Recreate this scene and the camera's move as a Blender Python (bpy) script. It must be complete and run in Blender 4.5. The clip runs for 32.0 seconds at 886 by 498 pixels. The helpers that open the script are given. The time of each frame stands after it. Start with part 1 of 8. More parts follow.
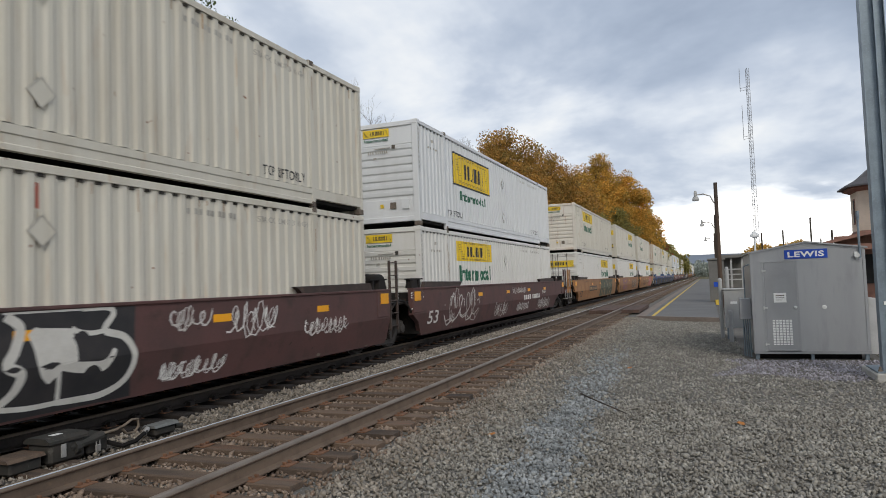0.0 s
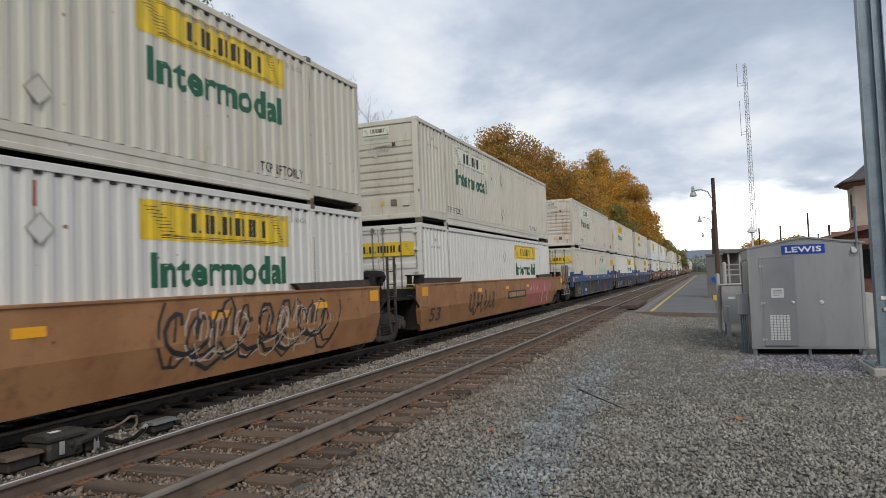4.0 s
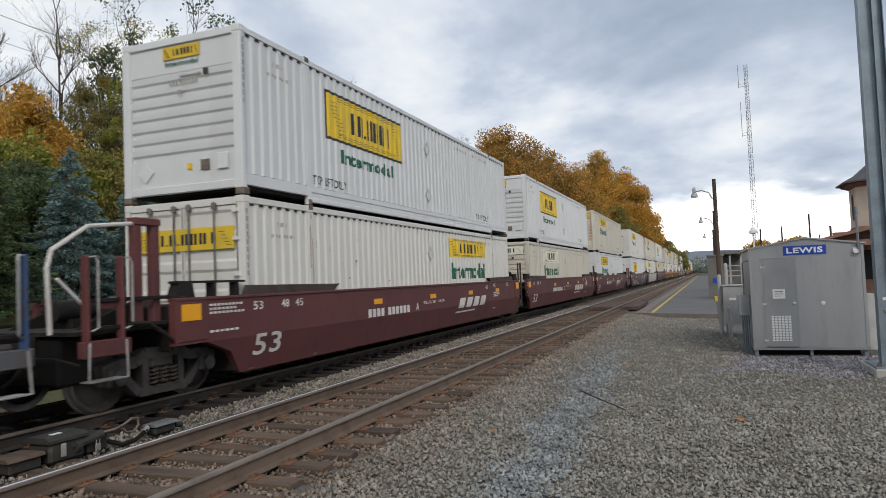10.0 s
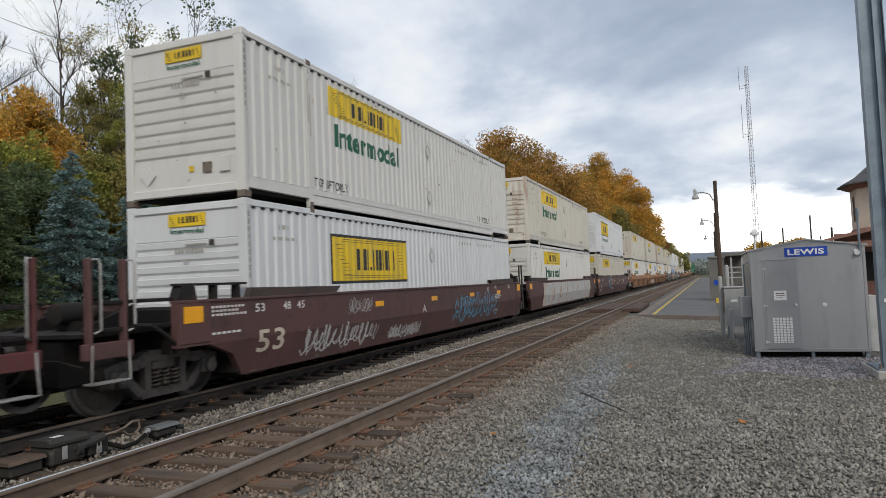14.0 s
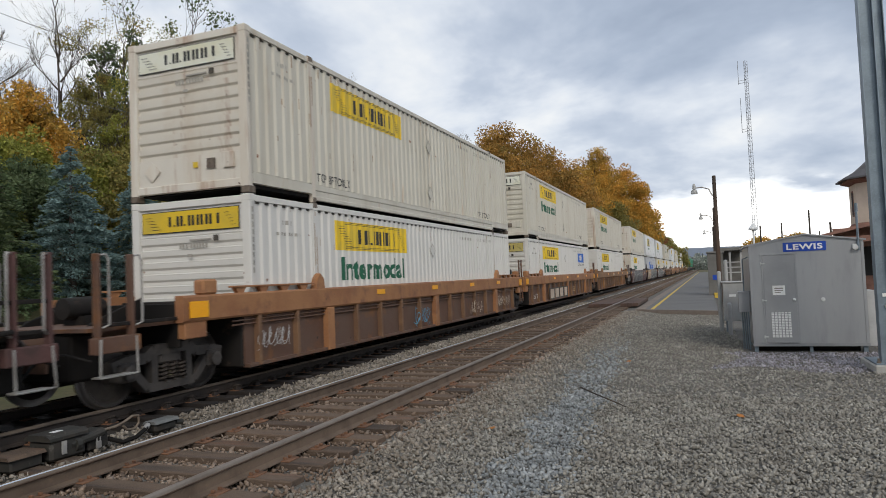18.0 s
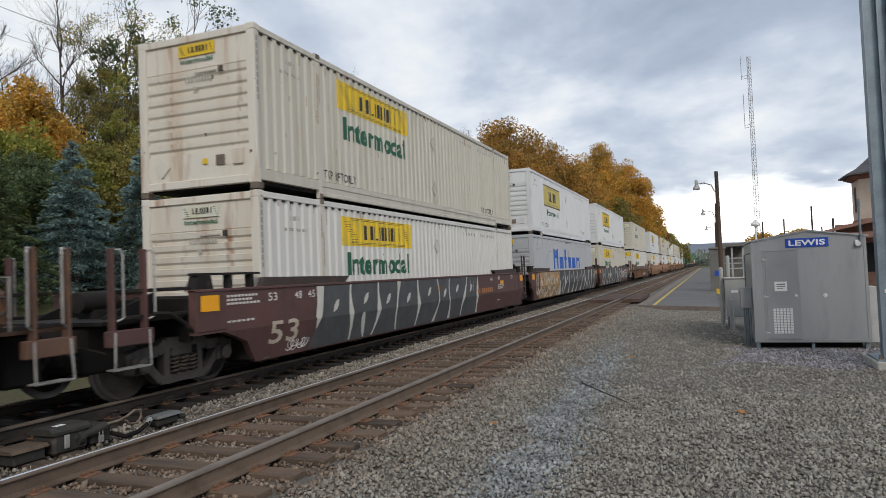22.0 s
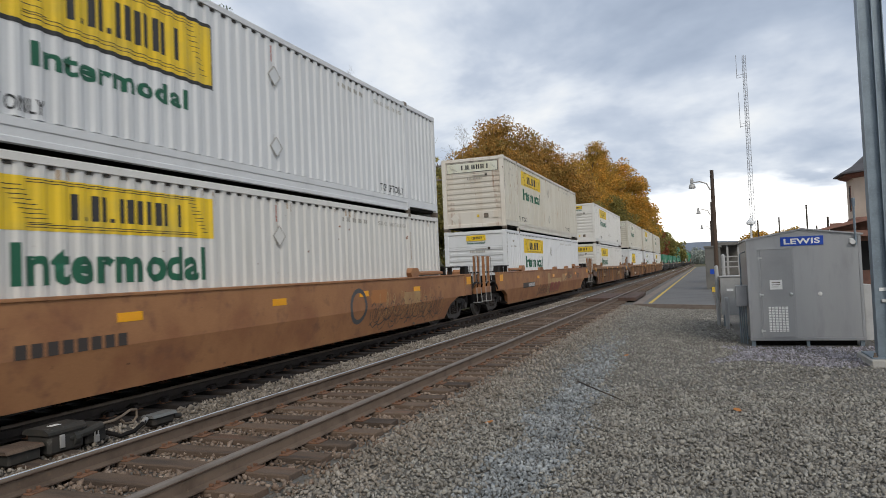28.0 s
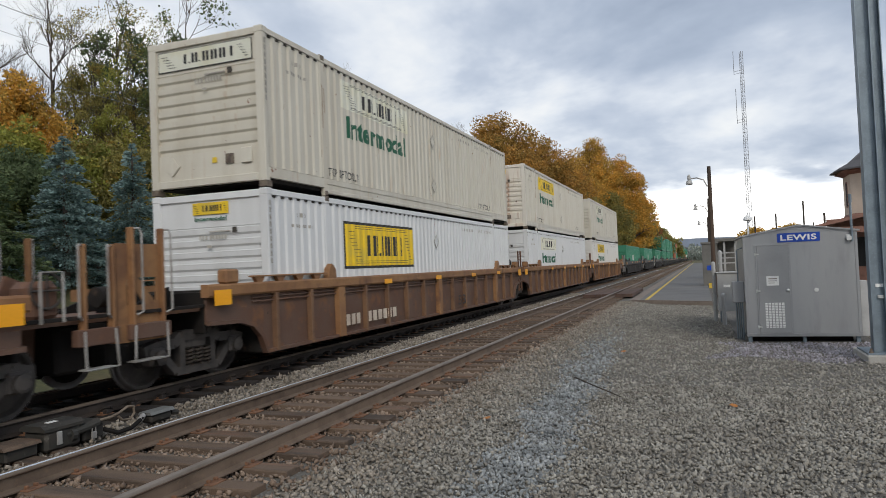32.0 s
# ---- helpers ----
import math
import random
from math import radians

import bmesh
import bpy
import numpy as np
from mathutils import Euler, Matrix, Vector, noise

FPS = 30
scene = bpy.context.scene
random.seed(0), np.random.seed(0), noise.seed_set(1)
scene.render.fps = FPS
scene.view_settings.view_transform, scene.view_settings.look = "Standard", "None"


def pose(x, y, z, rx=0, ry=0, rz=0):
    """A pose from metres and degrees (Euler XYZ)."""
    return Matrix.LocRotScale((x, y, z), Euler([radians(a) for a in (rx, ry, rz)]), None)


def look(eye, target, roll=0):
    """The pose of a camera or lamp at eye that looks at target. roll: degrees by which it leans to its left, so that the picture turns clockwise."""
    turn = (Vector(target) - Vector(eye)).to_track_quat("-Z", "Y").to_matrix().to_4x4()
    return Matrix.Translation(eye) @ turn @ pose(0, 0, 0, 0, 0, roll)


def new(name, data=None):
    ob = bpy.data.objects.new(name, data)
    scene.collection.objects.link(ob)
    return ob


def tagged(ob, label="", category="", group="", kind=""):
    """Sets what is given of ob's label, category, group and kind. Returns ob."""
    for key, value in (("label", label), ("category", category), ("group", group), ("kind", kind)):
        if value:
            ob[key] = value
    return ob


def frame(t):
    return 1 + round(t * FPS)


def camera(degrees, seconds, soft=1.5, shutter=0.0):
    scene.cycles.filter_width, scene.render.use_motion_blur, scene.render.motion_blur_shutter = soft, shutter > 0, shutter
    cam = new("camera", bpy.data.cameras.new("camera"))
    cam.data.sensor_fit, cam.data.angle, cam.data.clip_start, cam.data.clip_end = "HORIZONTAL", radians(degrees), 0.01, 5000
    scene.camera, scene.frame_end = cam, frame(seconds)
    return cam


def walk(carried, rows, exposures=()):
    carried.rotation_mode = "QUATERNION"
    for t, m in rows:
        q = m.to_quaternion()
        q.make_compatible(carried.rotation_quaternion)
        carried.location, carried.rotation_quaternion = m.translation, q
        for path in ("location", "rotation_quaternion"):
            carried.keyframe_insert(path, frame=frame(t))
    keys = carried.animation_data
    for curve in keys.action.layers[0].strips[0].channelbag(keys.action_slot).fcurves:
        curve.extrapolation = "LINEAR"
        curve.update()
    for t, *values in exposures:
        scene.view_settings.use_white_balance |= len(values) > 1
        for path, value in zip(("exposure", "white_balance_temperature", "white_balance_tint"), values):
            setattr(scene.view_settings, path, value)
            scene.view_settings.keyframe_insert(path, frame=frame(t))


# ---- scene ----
# Track level is z = 0 at the rail tops, y runs along the railway, the eye stands at the origin.
EYE = 1.578
SPEED = 15.6
cam = camera(66.03, 32.0, soft=0.35, shutter=0.1)
# seconds, turn to the left, tilt up, lean, in degrees
AIM = (
    (0, 21.091, 2.833, -2.041), (0.5, 21.075, 2.817, -2.101), (1, 21.063, 2.802, -2.145), (1.5, 21.052, 2.772, -2.147),
    (2, 21.036, 2.721, -2.100), (2.5, 21.009, 2.671, -2.118), (3, 20.969, 2.616, -2.176), (3.5, 20.927, 2.538, -2.197),
    (5.5, 20.956, 2.491, -2.208), (6, 20.988, 2.503, -2.177), (6.5, 21.000, 2.508, -2.209), (7, 20.985, 2.529, -2.241),
    (7.5, 20.970, 2.544, -2.201), (8, 20.971, 2.544, -2.167), (8.5, 20.979, 2.565, -2.211), (9, 20.992, 2.600, -2.281),
    (9.5, 21.006, 2.615, -2.297), (10, 21.016, 2.631, -2.291), (10.5, 21.026, 2.689, -2.326), (11, 21.047, 2.749, -2.354),
    (11.5, 21.076, 2.790, -2.357), (12, 21.103, 2.823, -2.366), (12.5, 21.116, 2.836, -2.365), (13, 21.115, 2.840, -2.349),
    (13.5, 21.110, 2.836, -2.356), (14, 21.090, 2.813, -2.371), (14.5, 21.056, 2.776, -2.349), (16.5, 21.023, 2.525, -2.272),
    (17, 21.024, 2.458, -2.284), (17.5, 21.025, 2.418, -2.336), (18, 21.020, 2.385, -2.395), (18.5, 21.008, 2.285, -2.343),
    (19, 20.992, 2.155, -2.278), (19.5, 20.984, 2.071, -2.297), (20, 20.998, 2.039, -2.307), (20.5, 21.033, 2.028, -2.289),
    (21, 21.085, 2.016, -2.270), (21.5, 21.141, 2.006, -2.269), (22, 21.185, 2.006, -2.281), (22.5, 21.219, 2.013, -2.293),
    (23, 21.248, 2.027, -2.312), (23.5, 21.244, 2.043, -2.322), (24, 21.205, 2.049, -2.338), (24.5, 21.153, 2.056, -2.363),
    (25, 21.098, 2.067, -2.370), (25.5, 21.046, 2.067, -2.360), (27.5, 20.901, 1.913, -2.356), (28, 20.865, 1.894, -2.360),
    (28.5, 20.820, 1.844, -2.376), (29, 20.777, 1.777, -2.394), (29.5, 20.745, 1.711, -2.386), (30, 20.733, 1.673, -2.356),
    (30.5, 20.737, 1.657, -2.345), (31, 20.724, 1.639, -2.369), (31.5, 20.691, 1.614, -2.385), (32, 20.655, 1.579, -2.397),
)
walk(cam, [(t, pose(0, 0, EYE, 90 + tilt, 0, turn) @ pose(0, 0, 0, 0, 0, lean)) for t, turn, tilt, lean in AIM])

# ---- sky and light ----
SUN_UP, SUN_TURN = radians(36), radians(150)
world = bpy.data.worlds.new("cloudy_sky")
scene.world = world
world.use_nodes = True
wn, wl = world.node_tree.nodes, world.node_tree.links
wn.clear()


def wnode(kind, **values):
    n = wn.new(kind)
    for key, value in values.items():
        n.inputs[key].default_value = value
    return n


w_out = wn.new("ShaderNodeOutputWorld")
w_sky = wn.new("ShaderNodeTexSky")
w_sky.sky_type, w_sky.sun_disc, w_sky.sun_elevation, w_sky.sun_rotation = "NISHITA", False, SUN_UP, SUN_TURN
w_co = wn.new("ShaderNodeTexCoord")
w_sep = wn.new("ShaderNodeSeparateXYZ")
wl.new(w_co.outputs["Generated"], w_sep.inputs[0])


def wmath(op, a, b=None, clamp=False):
    n = wn.new("ShaderNodeMath")
    n.operation, n.use_clamp = op, clamp
    for i, v in enumerate((a, b)):
        if v is None:
            continue
        if isinstance(v, (int, float)):
            n.inputs[i].default_value = v
        else:
            wl.new(v, n.inputs[i])
    return n.outputs[0]


# a flat deck of cloud, seen in perspective: direction over height
up = wmath("ADD", wmath("MAXIMUM", w_sep.outputs["Z"], 0.0), 0.30)
w_vec = wn.new("ShaderNodeCombineXYZ")
wl.new(wmath("DIVIDE", w_sep.outputs["X"], up), w_vec.inputs[0])
wl.new(wmath("DIVIDE", w_sep.outputs["Y"], up), w_vec.inputs[1])
w_vec.inputs[2].default_value = 8.3
w_big = wnode("ShaderNodeTexNoise", Scale=1.25, Detail=6.0, Roughness=0.52, Distortion=0.3)
w_fine = wnode("ShaderNodeTexNoise", Scale=2.6, Detail=5.0, Roughness=0.55)
wl.new(w_vec.outputs[0], w_big.inputs["Vector"])
wl.new(w_vec.outputs[0], w_fine.inputs["Vector"])
w_tex = wmath("ADD", wmath("MULTIPLY", w_big.outputs["Fac"], 0.74), wmath("MULTIPLY", w_fine.outputs["Fac"], 0.26))
w_mix = wmath("ADD", w_tex, wmath("MULTIPLY", w_sep.outputs["X"], -0.03))
w_ramp = wn.new("ShaderNodeValToRGB")
wl.new(w_mix, w_ramp.inputs[0])
for p, c in ((0.38, (0.37, 0.44, 0.56)), (0.44, (0.45, 0.525, 0.65)), (0.50, (0.58, 0.65, 0.765)), (0.55, (0.77, 0.825, 0.905)), (0.62, (0.98, 0.995, 1.0))):
    e = w_ramp.color_ramp.elements.new(p)
    e.color = (*c, 1)
w_ramp.color_ramp.elements.remove(w_ramp.color_ramp.elements[0])
w_ramp.color_ramp.elements.remove(w_ramp.color_ramp.elements[-1])
# thin bright cloud towards the horizon
w_low = wn.new("ShaderNodeMapRange")
wl.new(wmath("ADD", w_sep.outputs["Z"], wmath("MULTIPLY", wmath("SUBTRACT", w_mix, 0.5), -0.25)), w_low.inputs["Value"])
for key, value in (("From Min", 0.05), ("From Max", 0.105), ("To Min", 1.0), ("To Max", 0.0)):
    w_low.inputs[key].default_value = value
w_glow = wn.new("ShaderNodeMix")
w_glow.data_type = "RGBA"
wl.new(wmath("MULTIPLY", w_low.outputs[0], 0.85), w_glow.inputs["Factor"])
wl.new(w_ramp.outputs[0], w_glow.inputs["A"])
w_glow.inputs["B"].default_value = (2.2, 2.15, 2.05, 1)
w_bg1 = wnode("ShaderNodeBackground", Strength=0.06)
wl.new(w_sky.outputs[0], w_bg1.inputs[0])
w_bg2 = wnode("ShaderNodeBackground", Strength=1.01)
wl.new(w_glow.outputs["Result"], w_bg2.inputs[0])
w_add = wn.new("ShaderNodeMixShader")
w_add.inputs[0].default_value = 0.93
wl.new(w_bg1.outputs[0], w_add.inputs[1])
wl.new(w_bg2.outputs[0], w_add.inputs[2])
wl.new(w_add.outputs[0], w_out.inputs[0])

sun = new("sun", bpy.data.lights.new("sun", "SUN"))
sun.data.energy, sun.data.angle, sun.data.color = 1.55, radians(18), (1.0, 0.93, 0.83)
sun.matrix_world = look((0, 0, 0), (-math.sin(SUN_TURN) * math.cos(SUN_UP), -math.cos(SUN_TURN) * math.cos(SUN_UP), -math.sin(SUN_UP)))
scene.view_settings.exposure = 0.0


# ---- materials ----
def surf(name, col, col2=None, rough=0.6, metal=0.0, scale=1.5, cut=(0.45, 0.7), stretch=(1, 1, 1), vary=0.08, fine=40.0, grain=0.12, bump=0.15, third=None, third_scale=6.0, third_cut=(0.6, 0.75), island=False, coat=0.0, spec=0.4, specks=None):
    """A worn surface: a colour, a second in large stains, a third in small ones, grain and fine relief."""
    m = bpy.data.materials.new(name)
    m.use_nodes = True
    n, l = m.node_tree.nodes, m.node_tree.links
    b = n["Principled BSDF"]
    b.inputs["Roughness"].default_value, b.inputs["Metallic"].default_value = rough, metal
    b.inputs["Coat Weight"].default_value, b.inputs["Specular IOR Level"].default_value = coat, spec
    co, info = n.new("ShaderNodeTexCoord"), n.new("ShaderNodeObjectInfo")
    shift = n.new("ShaderNodeVectorMath")
    shift.operation = "MULTIPLY_ADD"
    mul = n.new("ShaderNodeVectorMath")
    mul.operation = "SCALE"
    mul.inputs[0].default_value = (37.0, 19.0, 53.0)
    l.new(info.outputs["Random"], mul.inputs["Scale"])
    l.new(co.outputs["Object"], shift.inputs[0])
    shift.inputs[1].default_value = stretch
    l.new(mul.outputs[0], shift.inputs[2])

    def mixed(a, bcol, fac):
        x = n.new("ShaderNodeMix")
        x.data_type = "RGBA"
        l.new(fac, x.inputs["Factor"])
        for sock, v in (("A", a), ("B", bcol)):
            if isinstance(v, tuple):
                x.inputs[sock].default_value = (*v, 1)
            else:
                l.new(v, x.inputs[sock])
        return x.outputs["Result"]

    def blot(sc, lo, hi, detail=4.0):
        t = n.new("ShaderNodeTexNoise")
        t.inputs["Scale"].default_value, t.inputs["Detail"].default_value, t.inputs["Roughness"].default_value = sc, detail, 0.6
        l.new(shift.outputs[0], t.inputs["Vector"])
        r = n.new("ShaderNodeMapRange")
        l.new(t.outputs["Fac"], r.inputs["Value"])
        r.inputs["From Min"].default_value, r.inputs["From Max"].default_value = lo, hi
        return r.outputs[0], t

    out = col
    if col2:
        out = mixed(out, col2, blot(scale, *cut)[0])
    if third:
        out = mixed(out, third, blot(third_scale, *third_cut)[0])
    if specks:
        t = n.new("ShaderNodeTexNoise")
        t.inputs["Scale"].default_value, t.inputs["Detail"].default_value = 6.5, 2.0
        away = n.new("ShaderNodeVectorMath")
        l.new(co.outputs["Object"], away.inputs[0])
        l.new(mul.outputs[0], away.inputs[1])
        l.new(away.outputs[0], t.inputs["Vector"])
        r = n.new("ShaderNodeMapRange")
        l.new(t.outputs["Fac"], r.inputs["Value"])
        r.inputs["From Min"].default_value, r.inputs["From Max"].default_value = 0.735, 0.775
        out = mixed(out, specks, r.outputs[0])
    g = n.new("ShaderNodeTexNoise")
    g.inputs["Scale"].default_value, g.inputs["Detail"].default_value = fine, 3.0
    l.new(co.outputs["Object"], g.inputs["Vector"])
    hsv = n.new("ShaderNodeHueSaturation")
    if isinstance(out, tuple):
        hsv.inputs["Color"].default_value = (*out, 1)
    else:
        l.new(out, hsv.inputs["Color"])
    a = n.new("ShaderNodeMath")
    a.operation = "MULTIPLY_ADD"
    l.new(g.outputs["Fac"], a.inputs[0])
    a.inputs[1].default_value, a.inputs[2].default_value = grain * 2, 1 - grain - vary
    c = n.new("ShaderNodeMath")
    c.operation = "MULTIPLY_ADD"
    if island:
        geo = n.new("ShaderNodeNewGeometry")
        l.new(geo.outputs["Random Per Island"], c.inputs[0])
    else:
        l.new(info.outputs["Random"], c.inputs[0])
    c.inputs[1].default_value = vary * 2
    l.new(a.outputs[0], c.inputs[2])
    l.new(c.outputs[0], hsv.inputs["Value"])
    l.new(hsv.outputs[0], b.inputs["Base Color"])
    if bump:
        bp = n.new("ShaderNodeBump")
        bp.inputs["Strength"].default_value, bp.inputs["Distance"].default_value = bump, 0.01
        l.new(g.outputs["Fac"], bp.inputs["Height"])
        l.new(bp.outputs[0], b.inputs["Normal"])
    return m


RUST = (0.16, 0.065, 0.03)
STREAK = dict(specks=(0.20, 0.09, 0.045), stretch=(1, 1, 0.12), scale=2.2, third_scale=7.0, fine=60, bump=0.06, grain=0.05, vary=0.03)
BOX_TONES = {
    "cream": surf("aged_cream_paint", (0.575, 0.545, 0.465), (0.46, 0.415, 0.33), 0.5, cut=(0.45, 0.85), third=(0.42, 0.27, 0.15), third_cut=(0.60, 0.88), **STREAK),
    "white": surf("white_paint", (0.64, 0.625, 0.585), (0.545, 0.53, 0.48), 0.45, cut=(0.5, 0.9), third=(0.52, 0.47, 0.38), third_cut=(0.72, 1.0), **STREAK),
    "cool": surf("cool_white_paint", (0.64, 0.65, 0.65), (0.56, 0.565, 0.56), 0.42, cut=(0.45, 0.85), **{**STREAK, "specks": None}),
    "grey": surf("light_grey_paint", (0.42, 0.435, 0.455), (0.36, 0.37, 0.39), 0.45, cut=(0.5, 0.9), **STREAK),
    "green": surf("green_container_paint", (0.045, 0.22, 0.13), (0.035, 0.15, 0.09), 0.5, cut=(0.45, 0.8), **STREAK),
    "orange": surf("orange_container_paint", (0.40, 0.12, 0.05), (0.28, 0.08, 0.04), 0.5, cut=(0.45, 0.8), **STREAK),
}
BOX_END = surf("stained_end_paint", (0.64, 0.60, 0.525), (0.50, 0.37, 0.24), 0.55, scale=1.3, cut=(0.48, 0.95), third=(0.32, 0.165, 0.085), third_scale=4.0, third_cut=(0.56, 0.76), specks=(0.10, 0.05, 0.03), stretch=(1, 1, 0.10), fine=60, bump=0.06, grain=0.06, vary=0.04)
M_ROOF = surf("dusty_roof_sheet", (0.52, 0.51, 0.48), (0.34, 0.32, 0.28), 0.6)
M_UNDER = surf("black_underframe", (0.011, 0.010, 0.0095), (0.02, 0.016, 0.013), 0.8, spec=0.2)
M_YELLOW = surf("yellow_vinyl", (0.74, 0.50, 0.018), (0.58, 0.42, 0.05), 0.5, grain=0.05, bump=0.03)
M_PALE = surf("faded_banner_vinyl", (0.66, 0.66, 0.56), (0.60, 0.57, 0.40), 0.55, grain=0.05, bump=0.03)
M_STRAW = surf("sun_dulled_banner_vinyl", (0.52, 0.42, 0.11), (0.44, 0.37, 0.15), 0.55, grain=0.05, bump=0.03)
M_BLACK = surf("black_lettering", (0.025, 0.025, 0.025), None, 0.5, bump=0.03)
M_GREENTEXT = surf("green_lettering", (0.012, 0.105, 0.055), None, 0.5, bump=0.03)
M_MINT = surf("faded_green_lettering", (0.30, 0.55, 0.42), None, 0.5, bump=0.03)
M_BLUETEXT = surf("blue_lettering", (0.02, 0.12, 0.48), None, 0.5, bump=0.03)
M_WHITETEXT = surf("white_lettering", (0.70, 0.68, 0.64), (0.55, 0.5, 0.46), 0.6, bump=0.03)
M_PLACARD = surf("placard_holder", (0.60, 0.61, 0.60), (0.45, 0.45, 0.43), 0.45, metal=0.3)
M_REFLECT = surf("amber_reflector", (0.85, 0.38, 0.01), None, 0.35, bump=0.02)
M_DRIP = surf("rust_run_stain", (0.36, 0.255, 0.165), (0.47, 0.40, 0.31), 0.7, scale=6, stretch=(1, 1, 0.3), bump=0.02)
M_ROD = surf("dull_rod_steel", (0.22, 0.21, 0.20), (0.12, 0.10, 0.085), 0.6, metal=0.4, scale=5)
# dark colour for painted shade under the top rails, and for small end plates
M_SHADE_PLATE = surf("dirt_blackened_pocket", (0.05, 0.045, 0.04), (0.10, 0.085, 0.065), 0.85, scale=9)
M_RED = surf("faded_red_strip", (0.42, 0.10, 0.06), (0.45, 0.20, 0.13), 0.6, bump=0.02)
M_FAINT = surf("faded_stencil", (0.34, 0.32, 0.28), (0.45, 0.43, 0.38), 0.6, bump=0.03)
M_CAST = surf("dirty_corner_casting", (0.16, 0.13, 0.10), (0.07, 0.05, 0.04), 0.7, scale=8)


# ---- mesh helpers ----
class Shape:
    """Gathers vertices and faces of one mesh."""

    def __init__(self):
        self.v, self.f = [], []

    def add(self, verts, faces):
        n = len(self.v)
        self.v.extend(tuple(p) for p in verts)
        self.f.extend(tuple(i + n for i in q) for q in faces)
        return self

    def box(self, x0, x1, y0, y1, z0, z1, b=0.0):
        if b <= 0:
            return self.add([(x, y, z) for x in (x0, x1) for y in (y0, y1) for z in (z0, z1)], [(0, 1, 3, 2), (4, 6, 7, 5), (0, 4, 5, 1), (2, 3, 7, 6), (0, 2, 6, 4), (1, 5, 7, 3)])
        pts, ids = [], {}
        for i, (x, dx) in enumerate(((x0, b), (x1, -b))):
            for j, (y, dy) in enumerate(((y0, b), (y1, -b))):
                for k, (z, dz) in enumerate(((z0, b), (z1, -b))):
                    for axis, p in enumerate(((x, y + dy, z + dz), (x + dx, y, z + dz), (x + dx, y + dy, z))):
                        ids[i, j, k, axis] = len(pts)
                        pts.append(p)
        faces = []
        for i in (0, 1):
            q = [ids[i, 0, 0, 0], ids[i, 0, 1, 0], ids[i, 1, 1, 0], ids[i, 1, 0, 0]]
            faces.append(q if i == 0 else q[::-1])
            q = [ids[0, i, 0, 1], ids[1, i, 0, 1], ids[1, i, 1, 1], ids[0, i, 1, 1]]
            faces.append(q if i == 0 else q[::-1])
            q = [ids[0, 0, i, 2], ids[0, 1, i, 2], ids[1, 1, i, 2], ids[1, 0, i, 2]]
            faces.append(q if i == 0 else q[::-1])
        for j in (0, 1):
            for k in (0, 1):
                q = [ids[0, j, k, 1], ids[0, j, k, 2], ids[1, j, k, 2], ids[1, j, k, 1]]
                faces.append(q if (j + k) % 2 else q[::-1])
                q = [ids[j, 0, k, 2], ids[j, 0, k, 0], ids[j, 1, k, 0], ids[j, 1, k, 2]]
                faces.append(q if (j + k) % 2 else q[::-1])
                q = [ids[j, k, 0, 0], ids[j, k, 0, 1], ids[j, k, 1, 1], ids[j, k, 1, 0]]
                faces.append(q if (j + k) % 2 else q[::-1])
        for i in (0, 1):
            for j in (0, 1):
                for k in (0, 1):
                    q = [ids[i, j, k, 0], ids[i, j, k, 1], ids[i, j, k, 2]]
                    faces.append(q if (i + j + k) % 2 else q[::-1])
        return self.add(pts, faces)

    def prism(self, outline, a, b, axis="x"):
        """An outline pushed from a to b along an axis; the outline gives the other two coordinates in order."""
        place = {"x": lambda p, c: (c, p[0], p[1]), "y": lambda p, c: (p[0], c, p[1]), "z": lambda p, c: (p[0], p[1], c)}[axis]
        n = len(outline)
        pts = [place(p, a) for p in outline] + [place(p, b) for p in outline]
        faces = [tuple(range(n)), tuple(range(2 * n - 1, n - 1, -1))]
        faces += [(i, n + i, n + (i + 1) % n, (i + 1) % n) for i in range(n)]
        return self.add(pts, faces)

    def tube(self, path, r, n=8, r2=None, cap=True):
        """A round bar along a path of points, tapering from r to r2."""
        path = [Vector(p) for p in path]
        pts, faces, side = [], [], None
        for i, p in enumerate(path):
            d = (path[min(i + 1, len(path) - 1)] - path[max(i - 1, 0)]).normalized()
            if side is None:
                side = d.orthogonal().normalized()
            side = (side - d * side.dot(d)).normalized()
            other = d.cross(side)
            rr = r if r2 is None else r + (r2 - r) * i / (len(path) - 1)
            pts += [p + rr * (math.cos(2 * math.pi * k / n) * side + math.sin(2 * math.pi * k / n) * other) for k in range(n)]
        for i in range(len(path) - 1):
            faces += [(i * n + k, i * n + (k + 1) % n, (i + 1) * n + (k + 1) % n, (i + 1) * n + k) for k in range(n)]
        if cap:
            faces += [tuple(range(n - 1, -1, -1)), tuple(range(len(pts) - n, len(pts)))]
        return self.add(pts, faces)

    def lathe(self, profile, centre, axis="z", n=24):
        """A turned form: (radius, height) pairs round an axis."""
        pts = []
        for r, h in profile:
            for k in range(n):
                a, b = r * math.cos(2 * math.pi * k / n), r * math.sin(2 * math.pi * k / n)
                q = {"z": (a, b, h), "x": (h, a, b), "y": (b, h, a)}[axis]
                pts.append(tuple(c + d for c, d in zip(centre, q)))
        faces = [(i * n + k, i * n + (k + 1) % n, (i + 1) * n + (k + 1) % n, (i + 1) * n + k) for i in range(len(profile) - 1) for k in range(n)]
        faces += [tuple(range(n - 1, -1, -1)), tuple(range(len(pts) - n, len(pts)))]
        return self.add(pts, faces)

